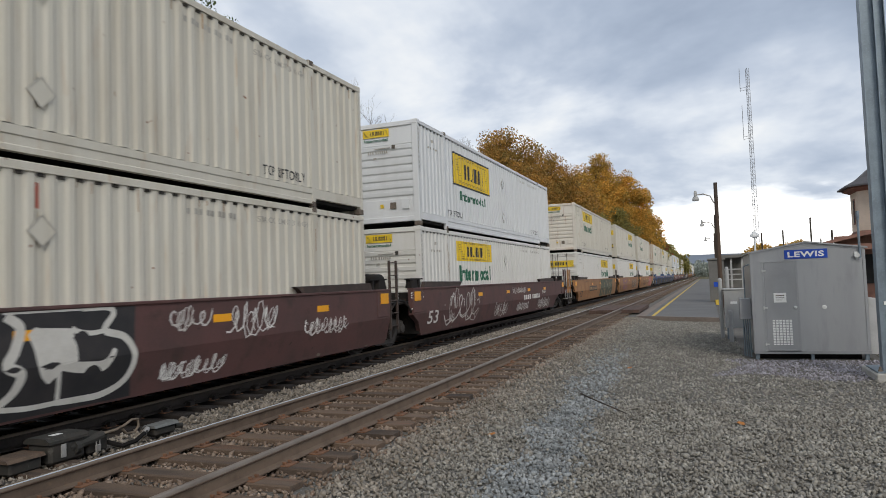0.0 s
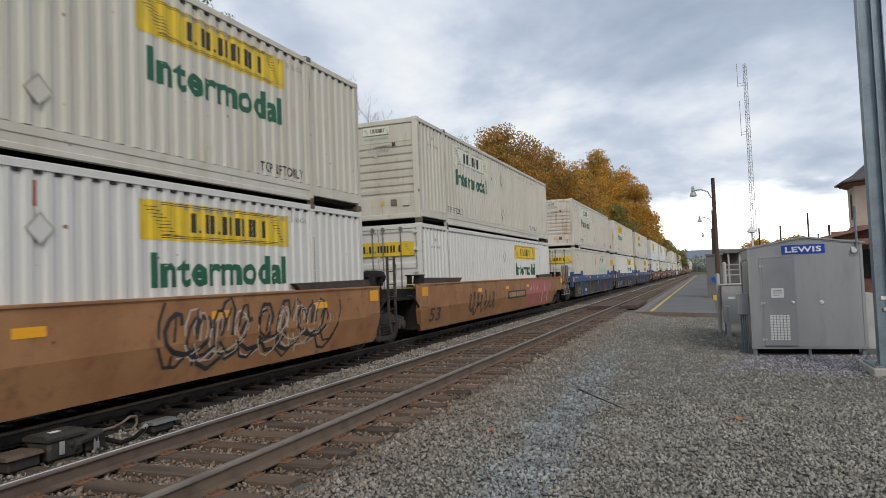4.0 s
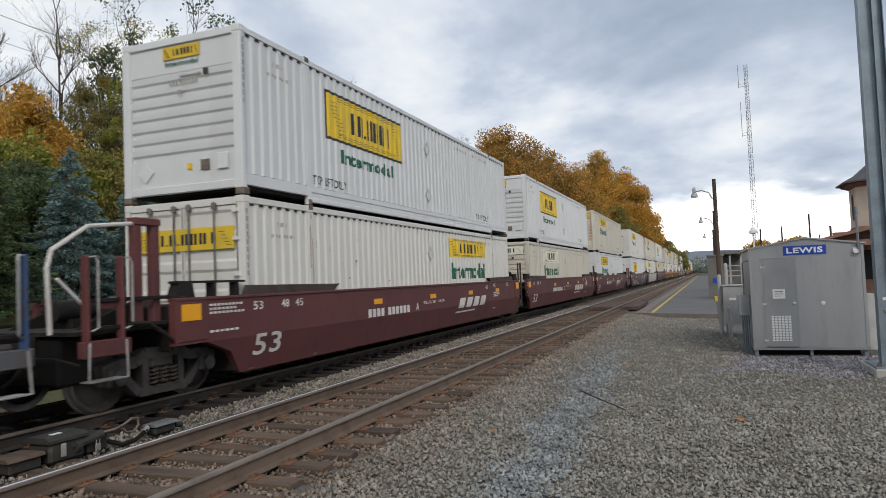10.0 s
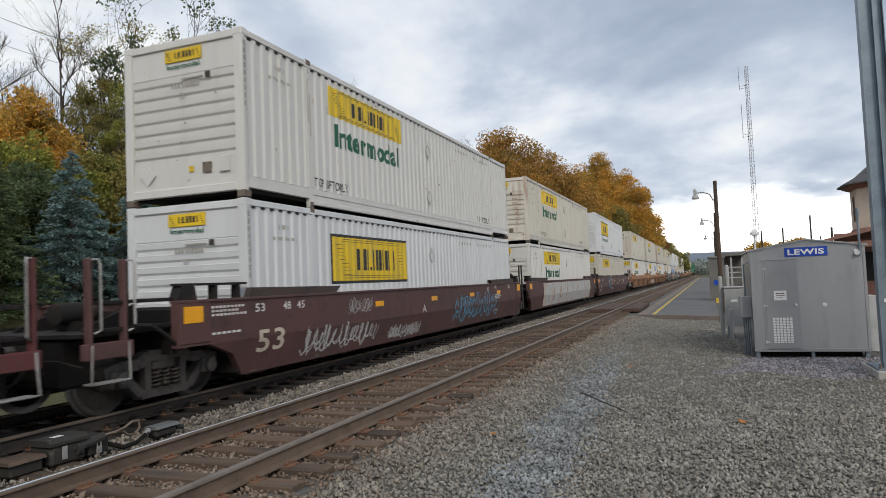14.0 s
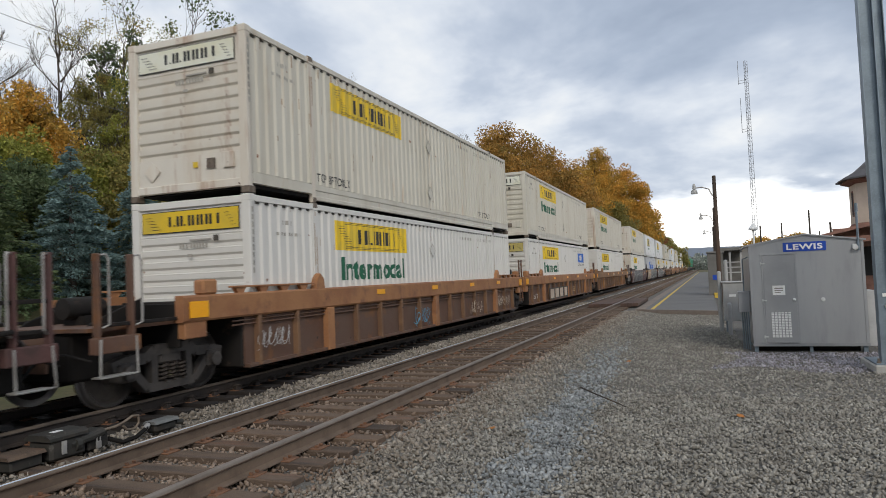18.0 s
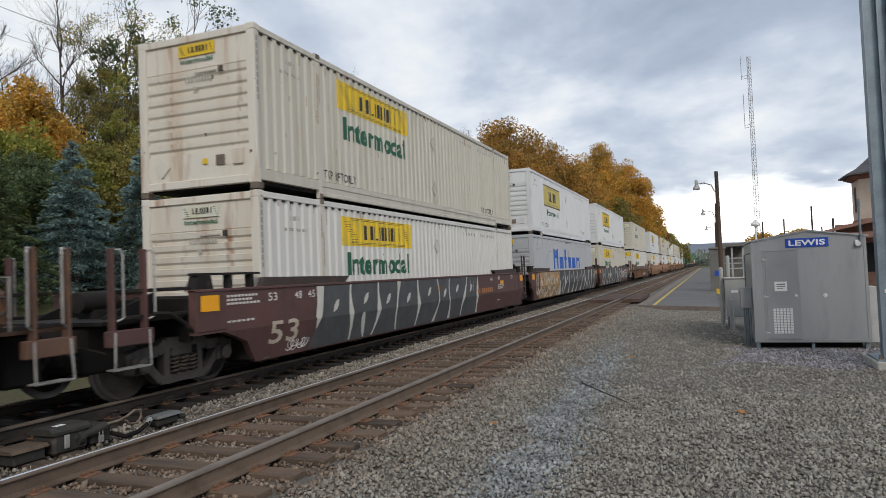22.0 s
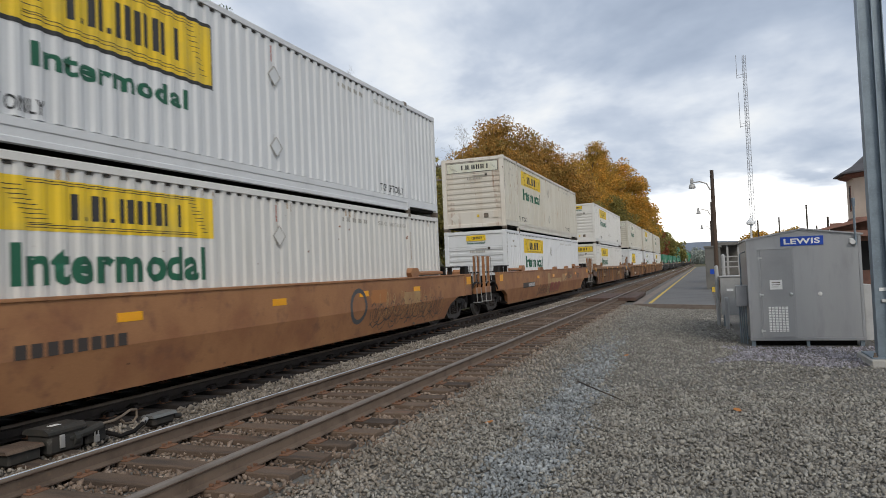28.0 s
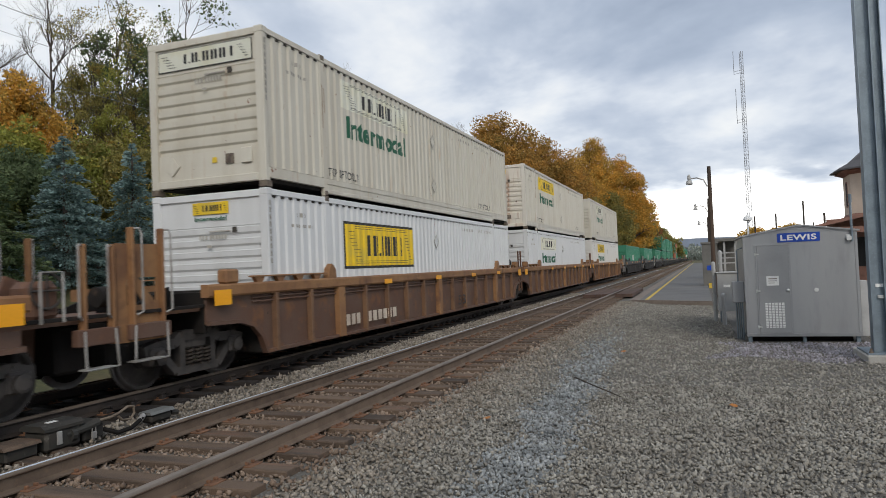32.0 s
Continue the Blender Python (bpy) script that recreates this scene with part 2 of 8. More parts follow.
    def mesh(self, name, smooth=False):
        me = bpy.data.meshes.new(name)
        me.from_pydata(self.v, [], self.f)
        bm = bmesh.new()
        bm.from_mesh(me)
        bmesh.ops.recalc_face_normals(bm, faces=bm.faces)
        bm.to_mesh(me)
        bm.free()
        if smooth:
            me.polygons.foreach_set("use_smooth", [True] * len(me.polygons))
            me.set_sharp_from_angle(angle=radians(40))
        me.update()
        return me


def part(name, shape, material, parent=None, label="", m=None, smooth=False):
    """One mesh object under a thing or a part. shape: a Shape, or a mesh that it shares."""
    me = shape.mesh(name, smooth) if isinstance(shape, Shape) else shape
    ob = new(name, me)
    if not me.materials:
        me.materials.append(material)
    elif me.materials[0] != material:
        ob.material_slots[0].link = "OBJECT"
        ob.material_slots[0].material = material
    if parent is not None:
        ob.parent = parent
    if m is not None:
        ob.matrix_basis = m
    if label:
        ob["label"] = label
    return ob


def thing(name, label, category, group="", kind="", m=None):
    ob = new(name)
    ob.empty_display_size = 0.2
    if m is not None:
        ob.matrix_basis = m
    return tagged(ob, label, category, group, kind)


def lettering(text, width, height, weight=0.014):
    """The words as a flat mesh in the xy plane, from the origin, with a set width and height."""
    cu = bpy.data.curves.new("words", "FONT")
    cu.body, cu.resolution_u, cu.offset = text, 3, weight
    cu.space_character = 1.07
    ob = new("words", cu)
    bpy.context.view_layer.update()
    me = bpy.data.meshes.new_from_object(ob.evaluated_get(bpy.context.evaluated_depsgraph_get()))
    bpy.data.objects.remove(ob)
    bpy.data.curves.remove(cu)
    co = np.empty(len(me.vertices) * 3)
    me.vertices.foreach_get("co", co)
    co = co.reshape(-1, 3)
    lo, hi = co.min(0), co.max(0)
    co[:, 0] = (co[:, 0] - lo[0]) / (hi[0] - lo[0]) * width
    co[:, 1] = (co[:, 1] - lo[1]) / (hi[1] - lo[1]) * height
    co[:, 2] = 0
    me.vertices.foreach_set("co", co.ravel())
    me.update()
    return me


# ---- ground ----
TRACK_A, TRACK_B, GAUGE = -4.858, -8.425, 0.7525   # centre lines of the empty and the busy track, half gauge to rail centre
TIE_TOP = -0.185


def clamp01(v):
    return max(0.0, min(1.0, v))


def height(x, y):
    """Level of the ground sheet."""
    if x > -3.0:
        return -0.25 - 0.13 * clamp01((x + 3.0) / 1.1)
    if x > -10.2:
        return -0.25
    if x > -12.6:
        return -0.25 - 0.35 * (-10.2 - x) / 2.4
    z = -0.6 + 2.0 * clamp01((-12.6 - x) / 11.0) ** 1.3
    z += max(0.0, -24 - x) * 0.17
    z -= max(0.0, -90 - x) * 0.08
    return z * clamp01(1.15 - max(0.0, y - 90) / 260) + 0.18 * noise.noise((x * 0.13, y * 0.13, 0.0)) * clamp01((-14 - x) / 6)


# bed darker than the loose stones, so shade between them is painted in
M_GRAVEL = surf("crushed_stone_bed", (0.125, 0.115, 0.098), (0.085, 0.077, 0.065), 0.9, scale=0.6, cut=(0.4, 0.65), third=(0.22, 0.21, 0.20), third_scale=26, third_cut=(0.55, 0.68), fine=34, grain=0.4, bump=1.0)
M_GRASS = surf("rough_grass", (0.07, 0.072, 0.022), (0.095, 0.068, 0.03), 0.9, scale=0.35, cut=(0.4, 0.65), third=(0.20, 0.18, 0.06), third_scale=5.0, fine=9, grain=0.5, bump=0.8)
xs = [-900, -500, -260, -150, -110, -90, -70, -55, -45, -38, -32, -28, -24, -21, -18.5, -16.5, -14.6, -12.6, -11.4, -10.2, -9.0, -7.1, -5.0, -3.4, -3.0, -2.6, -2.2, -1.9, 0, 3, 7, 12, 20, 40, 90, 200, 500, 900]
ys = [-300, -120, -60, -30, -15, -6, 0, 5, 10, 15, 20, 25, 30, 36, 42, 50, 58, 66, 75, 85, 100, 120, 145, 175, 210, 260, 330, 450, 700, 1200, 2400]
g = Shape()
g.add([(x, y, height(x, y)) for x in xs for y in ys], [(i * len(ys) + j, (i + 1) * len(ys) + j, (i + 1) * len(ys) + j + 1, i * len(ys) + j + 1) for i in range(len(xs) - 1) for j in range(len(ys) - 1)])
ground = part("ground", g, M_GRAVEL, smooth=True)
ground.data.materials.append(M_GRASS)
# ballast below the train: its shade is put into a near-black colour
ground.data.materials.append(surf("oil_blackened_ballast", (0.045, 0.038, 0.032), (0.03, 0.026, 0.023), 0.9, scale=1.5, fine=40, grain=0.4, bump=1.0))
for p in ground.data.polygons:
    c = p.center
    if c.x < -12.8 or c.x > 12 or c.y > 130 or c.y < -40:
        p.material_index = 1
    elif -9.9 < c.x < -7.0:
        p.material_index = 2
tagged(ground, "grey crushed stone yard with grassy bank beyond the tracks", "ground", kind="structure")

# loose stones
CUBE = np.array([(x, y, z) for x in (-0.6, 0.6) for y in (-0.6, 0.6) for z in (-0.6, 0.6)])
CUBE_F = np.array([(0, 1, 3), (0, 3, 2), (4, 6, 7), (4, 7, 5), (0, 4, 5), (0, 5, 1), (2, 3, 7), (2, 7, 6), (0, 2, 6), (0, 6, 4), (1, 5, 7), (1, 7, 3)])


OCTA = np.array([(0.95, 0, 0), (-0.95, 0, 0), (0, 0.95, 0), (0, -0.95, 0), (0, 0, 0.95), (0, 0, -0.95)])
OCTA_F = np.array([(0, 2, 4), (2, 1, 4), (1, 3, 4), (3, 0, 4), (2, 0, 5), (1, 2, 5), (3, 1, 5), (0, 3, 5)])


def stones(name, spots, size, material, label, seed, plain=True):
    """Many broken stones in one mesh. spots: (x, y, z) rows; size: lowest and highest radius."""
    rng = np.random.default_rng(seed)
    n = len(spots)
    form, faces = (OCTA, OCTA_F) if plain else (CUBE, CUBE_F)
    k = len(form)
    s = rng.uniform(size[0], size[1], (n, 1)) * rng.uniform(0.45, 1.45, (n, 3))
    q = rng.normal(size=(n, 4))
    q /= np.linalg.norm(q, axis=1, keepdims=True)
    w, x, y, z = q.T
    rot = np.stack([1 - 2 * (y * y + z * z), 2 * (x * y - z * w), 2 * (x * z + y * w), 2 * (x * y + z * w), 1 - 2 * (x * x + z * z), 2 * (y * z - x * w), 2 * (x * z - y * w), 2 * (y * z + x * w), 1 - 2 * (x * x + y * y)], -1).reshape(n, 3, 3)
    pts = form[None] * rng.uniform(0.5, 1.5, (n, k, 1)) * rng.uniform(0.7, 1.3, (n, k, 3)) * s[:, None]
    pts = np.einsum("nij,nkj->nki", rot, pts) + spots[:, None]
    me = bpy.data.meshes.new(name)
    me.vertices.add(n * k)
    me.vertices.foreach_set("co", pts.ravel())
    tri = (faces[None] + k * np.arange(n)[:, None, None]).reshape(-1, 3)
    me.loops.add(tri.size)
    me.loops.foreach_set("vertex_index", tri.ravel().astype(np.int32))
    me.polygons.add(len(tri))
    me.polygons.foreach_set("loop_start", np.arange(0, tri.size, 3, dtype=np.int32))
    me.update(calc_edges=True)
    me.validate()
    me.materials.append(material)
    return tagged(new(name, me), label, "gravel", kind="stuff")


def scatter(x0, x1, y0, y1, step, seed, lift=0.0, level=None):
    rng = np.random.default_rng(seed)
    gx, gy = np.meshgrid(np.arange(x0, x1, step), np.arange(y0, y1, step))
    p = np.stack([gx.ravel(), gy.ravel()], -1) + rng.uniform(-0.55, 0.55, (gx.size, 2)) * step
    z = np.array([height(a, b) for a, b in p]) if level is None else np.full(len(p), level)
    return np.column_stack([p, z + lift + rng.uniform(-0.020, 0.020, len(p))])


def stone_mat(name, a, b, c):
    return surf(name, a, b, 0.85, scale=2.5, cut=(0.4, 0.6), third=c, third_scale=14, third_cut=(0.6, 0.72), fine=90, grain=0.25, bump=0.7, vary=0.30, island=True)


M_STONE_GREY = stone_mat("grey_limestone", (0.315, 0.298, 0.258), (0.225, 0.208, 0.178), (0.40, 0.385, 0.345))
M_STONE_BLUE = stone_mat("blue_grey_ballast", (0.305, 0.318, 0.316), (0.215, 0.228, 0.229), (0.43, 0.448, 0.445))
M_STONE_LILAC = stone_mat("lilac_grey_stone_dust", (0.34, 0.325, 0.35), (0.25, 0.235, 0.26), (0.50, 0.48, 0.50))
M_STONE_DUST = stone_mat("dusty_ballast", (0.30, 0.265, 0.22), (0.20, 0.17, 0.135), (0.43, 0.39, 0.33))
M_STONE_BROWN = stone_mat("rusty_ballast", (0.27, 0.205, 0.155), (0.16, 0.11, 0.078), (0.42, 0.36, 0.30))
near = scatter(-3.40, 3.4, 3.6, 11.0, 0.037, 1, 0.008)
near = near[near[:, 0] < 0.62 * near[:, 1]]
far = scatter(-3.40, 4.5, 11.0, 31.0, 0.060, 3, 0.004)
far = far[(far[:, 0] < 0.36 * far[:, 1]) & (far[:, 1] < 29.2 - 0.62 * far[:, 0]) & ((far[:, 0] < 0.7) | (far[:, 1] < 16.6) | (far[:, 0] > 3.4))]


def bands(p, seed):
    """Which stones lie in the narrow strip of fresh ballast, and which in the stained border along the ties; both edges are ragged."""
    r = np.random.default_rng(seed)
    x = p[:, 0] + r.normal(0, 0.11, len(p))
    mid = -1.46 - 0.042 * p[:, 1] + 0.07 * np.sin(p[:, 1] * 1.9)
    strip = (np.abs(x - mid) < 0.33 + 0.05 * np.sin(p[:, 1] * 3.1)) & (p[:, 1] + r.normal(0, 2.2, len(p)) < 16)
    border = (p[:, 0] + r.normal(0, 0.20, len(p)) < -2.75) & ~strip
    return strip, border


rest = np.concatenate([scatter(-3.4, 7.5, -7.0, 3.6, 0.075, 31, 0.004), scatter(0.5, 7.5, 3.6, 11.0, 0.075, 32, 0.004), scatter(3.4, 7.5, 11.0, 24.0, 0.09, 33, 0.004)])
rest = rest[(rest[:, 1] < 3.6) | ((rest[:, 1] < 11.0) & (rest[:, 0] >= np.minimum(3.4, 0.62 * rest[:, 1]))) | ((rest[:, 1] >= 11.0) & (rest[:, 0] >= np.minimum(4.5, 0.36 * rest[:, 1])))]
stones("gravel", rest, (0.02, 0.044), M_STONE_GREY, "coarse grey crushed stones round the yard", 16)
strip, border = bands(near, 21)
stones("gravel", near[~strip & ~border], (0.012, 0.027), M_STONE_GREY, "small grey crushed stones packed over the yard", 2, False)
stones("ballast", near[strip], (0.014, 0.029), M_STONE_BLUE, "strip of fresh blue-grey ballast stones beside the track", 6, False)
stones("ballast", near[border], (0.012, 0.029), M_STONE_DUST, "brown-grey ballast along the ends of the ties", 7, False)
strip, border = bands(far, 22)
stones("ballast", far[strip], (0.020, 0.042), M_STONE_BLUE, "blue-grey ballast strip beside the empty track", 8)
stones("ballast", far[border], (0.018, 0.042), M_STONE_DUST, "brown-grey ballast shoulder beside the empty track", 13)
far = far[~strip & ~border]
dusty = (far[:, 0] > 0.25 + 0.3 * np.sin(far[:, 1] * 1.7)) & (far[:, 1] > 13.9 + 0.4 * np.sin(far[:, 0] * 2.3)) & (far[:, 1] < 16.7)
stones("gravel", far[dusty], (0.014, 0.034), M_STONE_LILAC, "finer lilac-grey stone dust before the shed", 14)
far = far[~dusty]
stones("gravel", far, (0.014, 0.032), M_STONE_GREY, "grey crushed stones spread before the metal shed", 4)
TIE_STEP = 0.53
crib = scatter(-6.35, -3.3, -3.0, 30.0, 0.054, 9, 0.0, -0.236)
crib = crib[np.abs((crib[:, 1] - 0.045 + TIE_STEP / 2) % TIE_STEP - TIE_STEP / 2) > 0.095]
stones("ballast", crib, (0.018, 0.036), M_STONE_BROWN, "brown rust-stained ballast between the ties", 10)
between = scatter(-7.1, -6.25, -3.0, 40.0, 0.060, 11, 0.0, -0.235)
stones("ballast", between, (0.018, 0.038), M_STONE_DUST, "grey ballast between the two tracks", 12)

# ---- tracks ----
M_RAIL = surf("rusty_rail_steel", (0.15, 0.108, 0.078), (0.10, 0.07, 0.05), 0.7, metal=0.15, scale=3, third=(0.19, 0.128, 0.085), third_scale=14)
# darker rail copy for the busy track, with the train's shade painted in
M_RAILSHADE = surf("oily_rail_steel", (0.055, 0.042, 0.034), (0.035, 0.028, 0.024), 0.75, scale=3)
M_SHINE = surf("polished_rail_head", (0.92, 0.91, 0.90), (0.84, 0.82, 0.79), 0.2, metal=1.0, scale=2.0, bump=0.01, grain=0.04)
M_WORN = surf("worn_rail_head", (0.15, 0.118, 0.092), (0.10, 0.078, 0.06), 0.8, spec=0.15, metal=0.0, scale=2.0, bump=0.02, grain=0.05)
M_DULL = surf("dull_grey_rail_head", (0.24, 0.205, 0.175), (0.17, 0.14, 0.115), 0.55, metal=0.25, scale=2.0, bump=0.03)
M_TIE = surf("weathered_timber", (0.125, 0.086, 0.06), (0.06, 0.045, 0.035), 0.9, scale=5, stretch=(0.15, 1, 1), third=(0.17, 0.085, 0.05), third_scale=3.5, third_cut=(0.6, 0.75), fine=70, grain=0.35, bump=0.7, vary=0.28)
# darker tie copy for the busy track, again shade as colour
M_SHADETIE = surf("oily_black_timber", (0.028, 0.022, 0.019), (0.016, 0.014, 0.013), 0.85, scale=5, fine=70, grain=0.3, bump=0.5, vary=0.2)
M_PLATE = surf("rusted_tie_plate", (0.20, 0.10, 0.055), (0.10, 0.055, 0.035), 0.8, scale=12)
RAIL = [(-0.07, -0.185), (0.07, -0.185), (0.07, -0.172), (0.014, -0.15), (0.009, -0.06), (0.036, -0.042), (0.036, -0.034), (0.020, -0.010), (-0.020, -0.010), (-0.036, -0.034), (-0.036, -0.042), (-0.009, -0.06), (-0.014, -0.15), (-0.07, -0.172)]
rng = random.Random(4)


def tie_shape(seed):
    r = random.Random(seed)
    s = Shape()
    s.box(-1.30 + r.uniform(-0.03, 0.03), 1.30 + r.uniform(-0.03, 0.03), -0.112, 0.112, -0.17, 0.0, 0.008)
    s.v = [(x, y + r.uniform(-0.006, 0.006), z + r.uniform(-0.006, 0.004)) for x, y, z in s.v]
    return s


def plate_shape():
    s = Shape().box(-0.18, 0.18, -0.095, 0.095, 0.0, 0.014, 0.003)
    for a in (-0.105, 0.105):
        s.box(a - 0.018, a + 0.018, -0.06, -0.03, 0.014, 0.04, 0.004)
        s.box(a - 0.018, a + 0.018, 0.03, 0.06, 0.014, 0.04, 0.004)
    return s


TIES, PLATE = [tie_shape(i).mesh("tie") for i in range(6)], plate_shape().mesh("tie_plate")


def anchor_shape():
    """A rail clip that stands proud of the foot on the field side."""
    s = Shape().box(-0.05, 0.05, -0.05, 0.05, 0.0, 0.075, 0.012)
    s.tube([(-0.06, -0.07, 0.05), (0.0, -0.05, 0.09), (0.06, 0.0, 0.10), (0.03, 0.07, 0.06)], 0.016, 6)
    return s


ANCHOR = anchor_shape().mesh("rail_clip")
M_CLIP = surf("black_greasy_clip", (0.035, 0.028, 0.024), (0.05, 0.038, 0.03), 0.7)


def track(centre, label, y0, y1):
    t = thing("track", label, "railway track", kind="structure", m=pose(centre, 0, 0))
    for side in (-1, 1):
        rail = part("rail", Shape().prism([(x + side * GAUGE, z) for x, z in RAIL], -80, 900, "y"), M_RAIL if centre == TRACK_A else M_RAILSHADE, t, "rust-brown steel rail")
        head = [(-0.037, -0.034), (-0.036, -0.012), (-0.031, -0.005), (-0.018, -0.001), (0.0, 0.0), (0.010, -0.0015), (0.018, -0.005), (0.025, -0.010), (0.031, -0.017), (0.035, -0.025), (0.037, -0.034), (0.0, -0.036)]
        part("rail_head", Shape().prism([(side * GAUGE - side * x, z) for x, z in head], -80, 900, "y"), M_WORN if side < 0 or centre != TRACK_A else M_DULL, rail, "worn running surface", smooth=True)
        if side < 0:
            part("polished_band", Shape().prism([(-GAUGE + x, z + 0.0006) for x, z in ((0.012, -0.0022), (0.018, -0.005), (0.025, -0.010), (0.025, -0.013), (0.012, -0.008))], -80, 900, "y"), M_SHINE, rail, "bright polished gauge corner")
    rest, plates = Shape(), Shape()
    k = int(-60 / TIE_STEP)
    while k * TIE_STEP < 420:
        y = k * TIE_STEP + 0.045
        if y0 < y < y1:
            tie = part("tie", TIES[rng.randrange(6)], M_TIE if centre == TRACK_A else M_SHADETIE, t, m=pose(rng.uniform(-0.04, 0.04), y + rng.uniform(-0.02, 0.02), TIE_TOP + rng.uniform(-0.008, 0.0), 0, 0, rng.uniform(-0.9, 0.9)))
            if centre == TRACK_B and y < 28:
                for side in (-1, 1):
                    part("rail_clip", ANCHOR, M_CLIP, tie, m=pose(side * (GAUGE + 0.13), rng.uniform(-0.03, 0.03), 0.0, 0, 0, rng.uniform(-15, 15)))
            if y < 21:
                for side in (-1, 1):
                    part("tie_plate", PLATE, M_PLATE, tie, m=pose(side * GAUGE, 0, -0.002))
        else:
            rest.box(-1.3, 1.3, y - 0.11, y + 0.11, TIE_TOP - 0.15, TIE_TOP)
        k += 1
    tagged(part("distant_ties", rest, M_TIE, t), kind="stuff")
    return t


track(TRACK_A, "empty railway track with rusty rails on worn wooden ties", 2.4, 62)
track(TRACK_B, "railway track that carries the passing freight train", 3.0, 40)


# ---- containers ----
LEN, WIDE = 16.154, 1.2955
PITCH, DEEP = 0.272, 0.030


def wave(y):
    """How far the side stands in at y: pressed ribs between the posts."""
    for a, b in ((0.12, 1.98), (2.14, 14.014), (14.174, 16.034)):
        if a <= y <= b:
            n = round((b - a) / PITCH)
            p = (b - a) / n
            u = ((y - a) % p) / p
            if u < 0.15 or u > 0.85:
                return 0.010
            if u < 0.31:
                return 0.010 + DEEP * (u - 0.15) / 0.16
            if u > 0.69:
                return 0.010 + DEEP * (0.85 - u) / 0.16
            return 0.010 + DEEP
    return 0.0


def breaks(lo, hi):
    """Where the pressed side bends, between lo and hi."""
    out = [lo, hi]
    for a, b in ((0.12, 1.98), (2.14, 14.014), (14.174, 16.034)):
        n = round((b - a) / PITCH)
        p = (b - a) / n
        for k in range(n):
            out += [a + p * (k + u) for u in (0.15, 0.31, 0.69, 0.85)]
        out += [a, a - 1e-4, b, b + 1e-4]
    return sorted(q for q in out if lo <= q <= hi)


def draped(y0, y1, z0, z1, off=0.004):
    """A painted field that follows the pressed side."""
    s, ys2 = Shape(), breaks(y0, y1)
    for y in ys2:
        s.v += [(WIDE - wave(y) + off, y, z0), (WIDE - wave(y) + off, y, z1)]
    s.f = [(2 * i, 2 * i + 2, 2 * i + 3, 2 * i + 1) for i in range(len(ys2) - 1)]
    return s


def draped_words(text, y0, y1, z0, z1, off=0.005, weight=0.012):
    """Words painted over the pressed side."""
    me = lettering(text, y1 - y0, z1 - z0, weight)
    bm = bmesh.new()
    bm.from_mesh(me)
    for v in bm.verts:
        v.co = (0, y0 + v.co.x, z0 + v.co.y)
    for y in breaks(y0, y1):
        bmesh.ops.bisect_plane(bm, geom=bm.verts[:] + bm.edges[:] + bm.faces[:], plane_co=(0, y, 0), plane_no=(0, 1, 0), dist=1e-5)
    for v in bm.verts:
        v.co.x = WIDE - wave(v.co.y) + off
    bm.to_mesh(me)
    bm.free()
    return me


def side_shape():
    s, ys2 = Shape(), breaks(0.10, 16.054)
    for y in ys2:
        s.v += [(WIDE - wave(y), y, 0.37), (WIDE - wave(y), y, 2.79)]
    s.f = [(2 * i, 2 * i + 2, 2 * i + 3, 2 * i + 1) for i in range(len(ys2) - 1)]
    return s


def bars(spec, off=0.007):
    """Flat upright bars on a side: (y0, y1, z0, z1) rows, each draped."""
    s = Shape()
    for y0, y1, z0, z1 in spec:
        d = draped(y0, y1, z0, z1, off)
        s.add(d.v, d.f)
    return s


def word_bars(y0, y1, z0, z1, n, fill=0.72):
    w = (y1 - y0) / n
    return [(y0 + k * w, y0 + (k + fill) * w, z0, z1) for k in range(n)]


def drip_shape(seed, count):
    """Narrow rust runs below the top rail and on the ribs."""
    r = random.Random(seed)
    s = Shape()
    for _ in range(count):
        y, w = r.uniform(0.3, LEN - 0.3), r.uniform(0.006, 0.017)
        top = r.choice((2.74, 2.74, 2.73, r.uniform(0.9, 2.4)))
        d = draped(y - w, y + w, top - r.uniform(0.05, 0.16) * r.choice((1, 1, 1, 3.0)), top, 0.0022)
        s.add(d.v, d.f)
    for y in (2.03, 2.10, LEN - 2.04):
        top = r.uniform(2.2, 2.7)
        s.add(*(lambda q: (q.v, q.f))(draped(y - 0.015, y + 0.015, top - r.uniform(0.3, 1.2), top, 0.004)))
    return s


def nose_shape():
    """The closed end: a flat band above and below, pressed ribs that step in under each ledge between."""
    s = Shape()
    prof = [(0.25, 0.012), (0.74, 0.012)]
    z = 0.74
    for _ in range(7):
        prof += [(z + 0.010, 0.058), (z + 0.075, 0.050), (z + 0.115, 0.016), (z + 0.214, 0.006)]
        z += 0.214
    prof += [(z + 0.012, 0.03), (z + 0.03, 0.014), (2.78, 0.014)]
    for zz, d in prof:
        s.v += [(-1.13, 0.025 + d, zz), (1.13, 0.025 + d, zz)]
    s.f = [(2 * i, 2 * i + 1, 2 * i + 3, 2 * i + 2) for i in range(len(prof) - 1)]
    return s


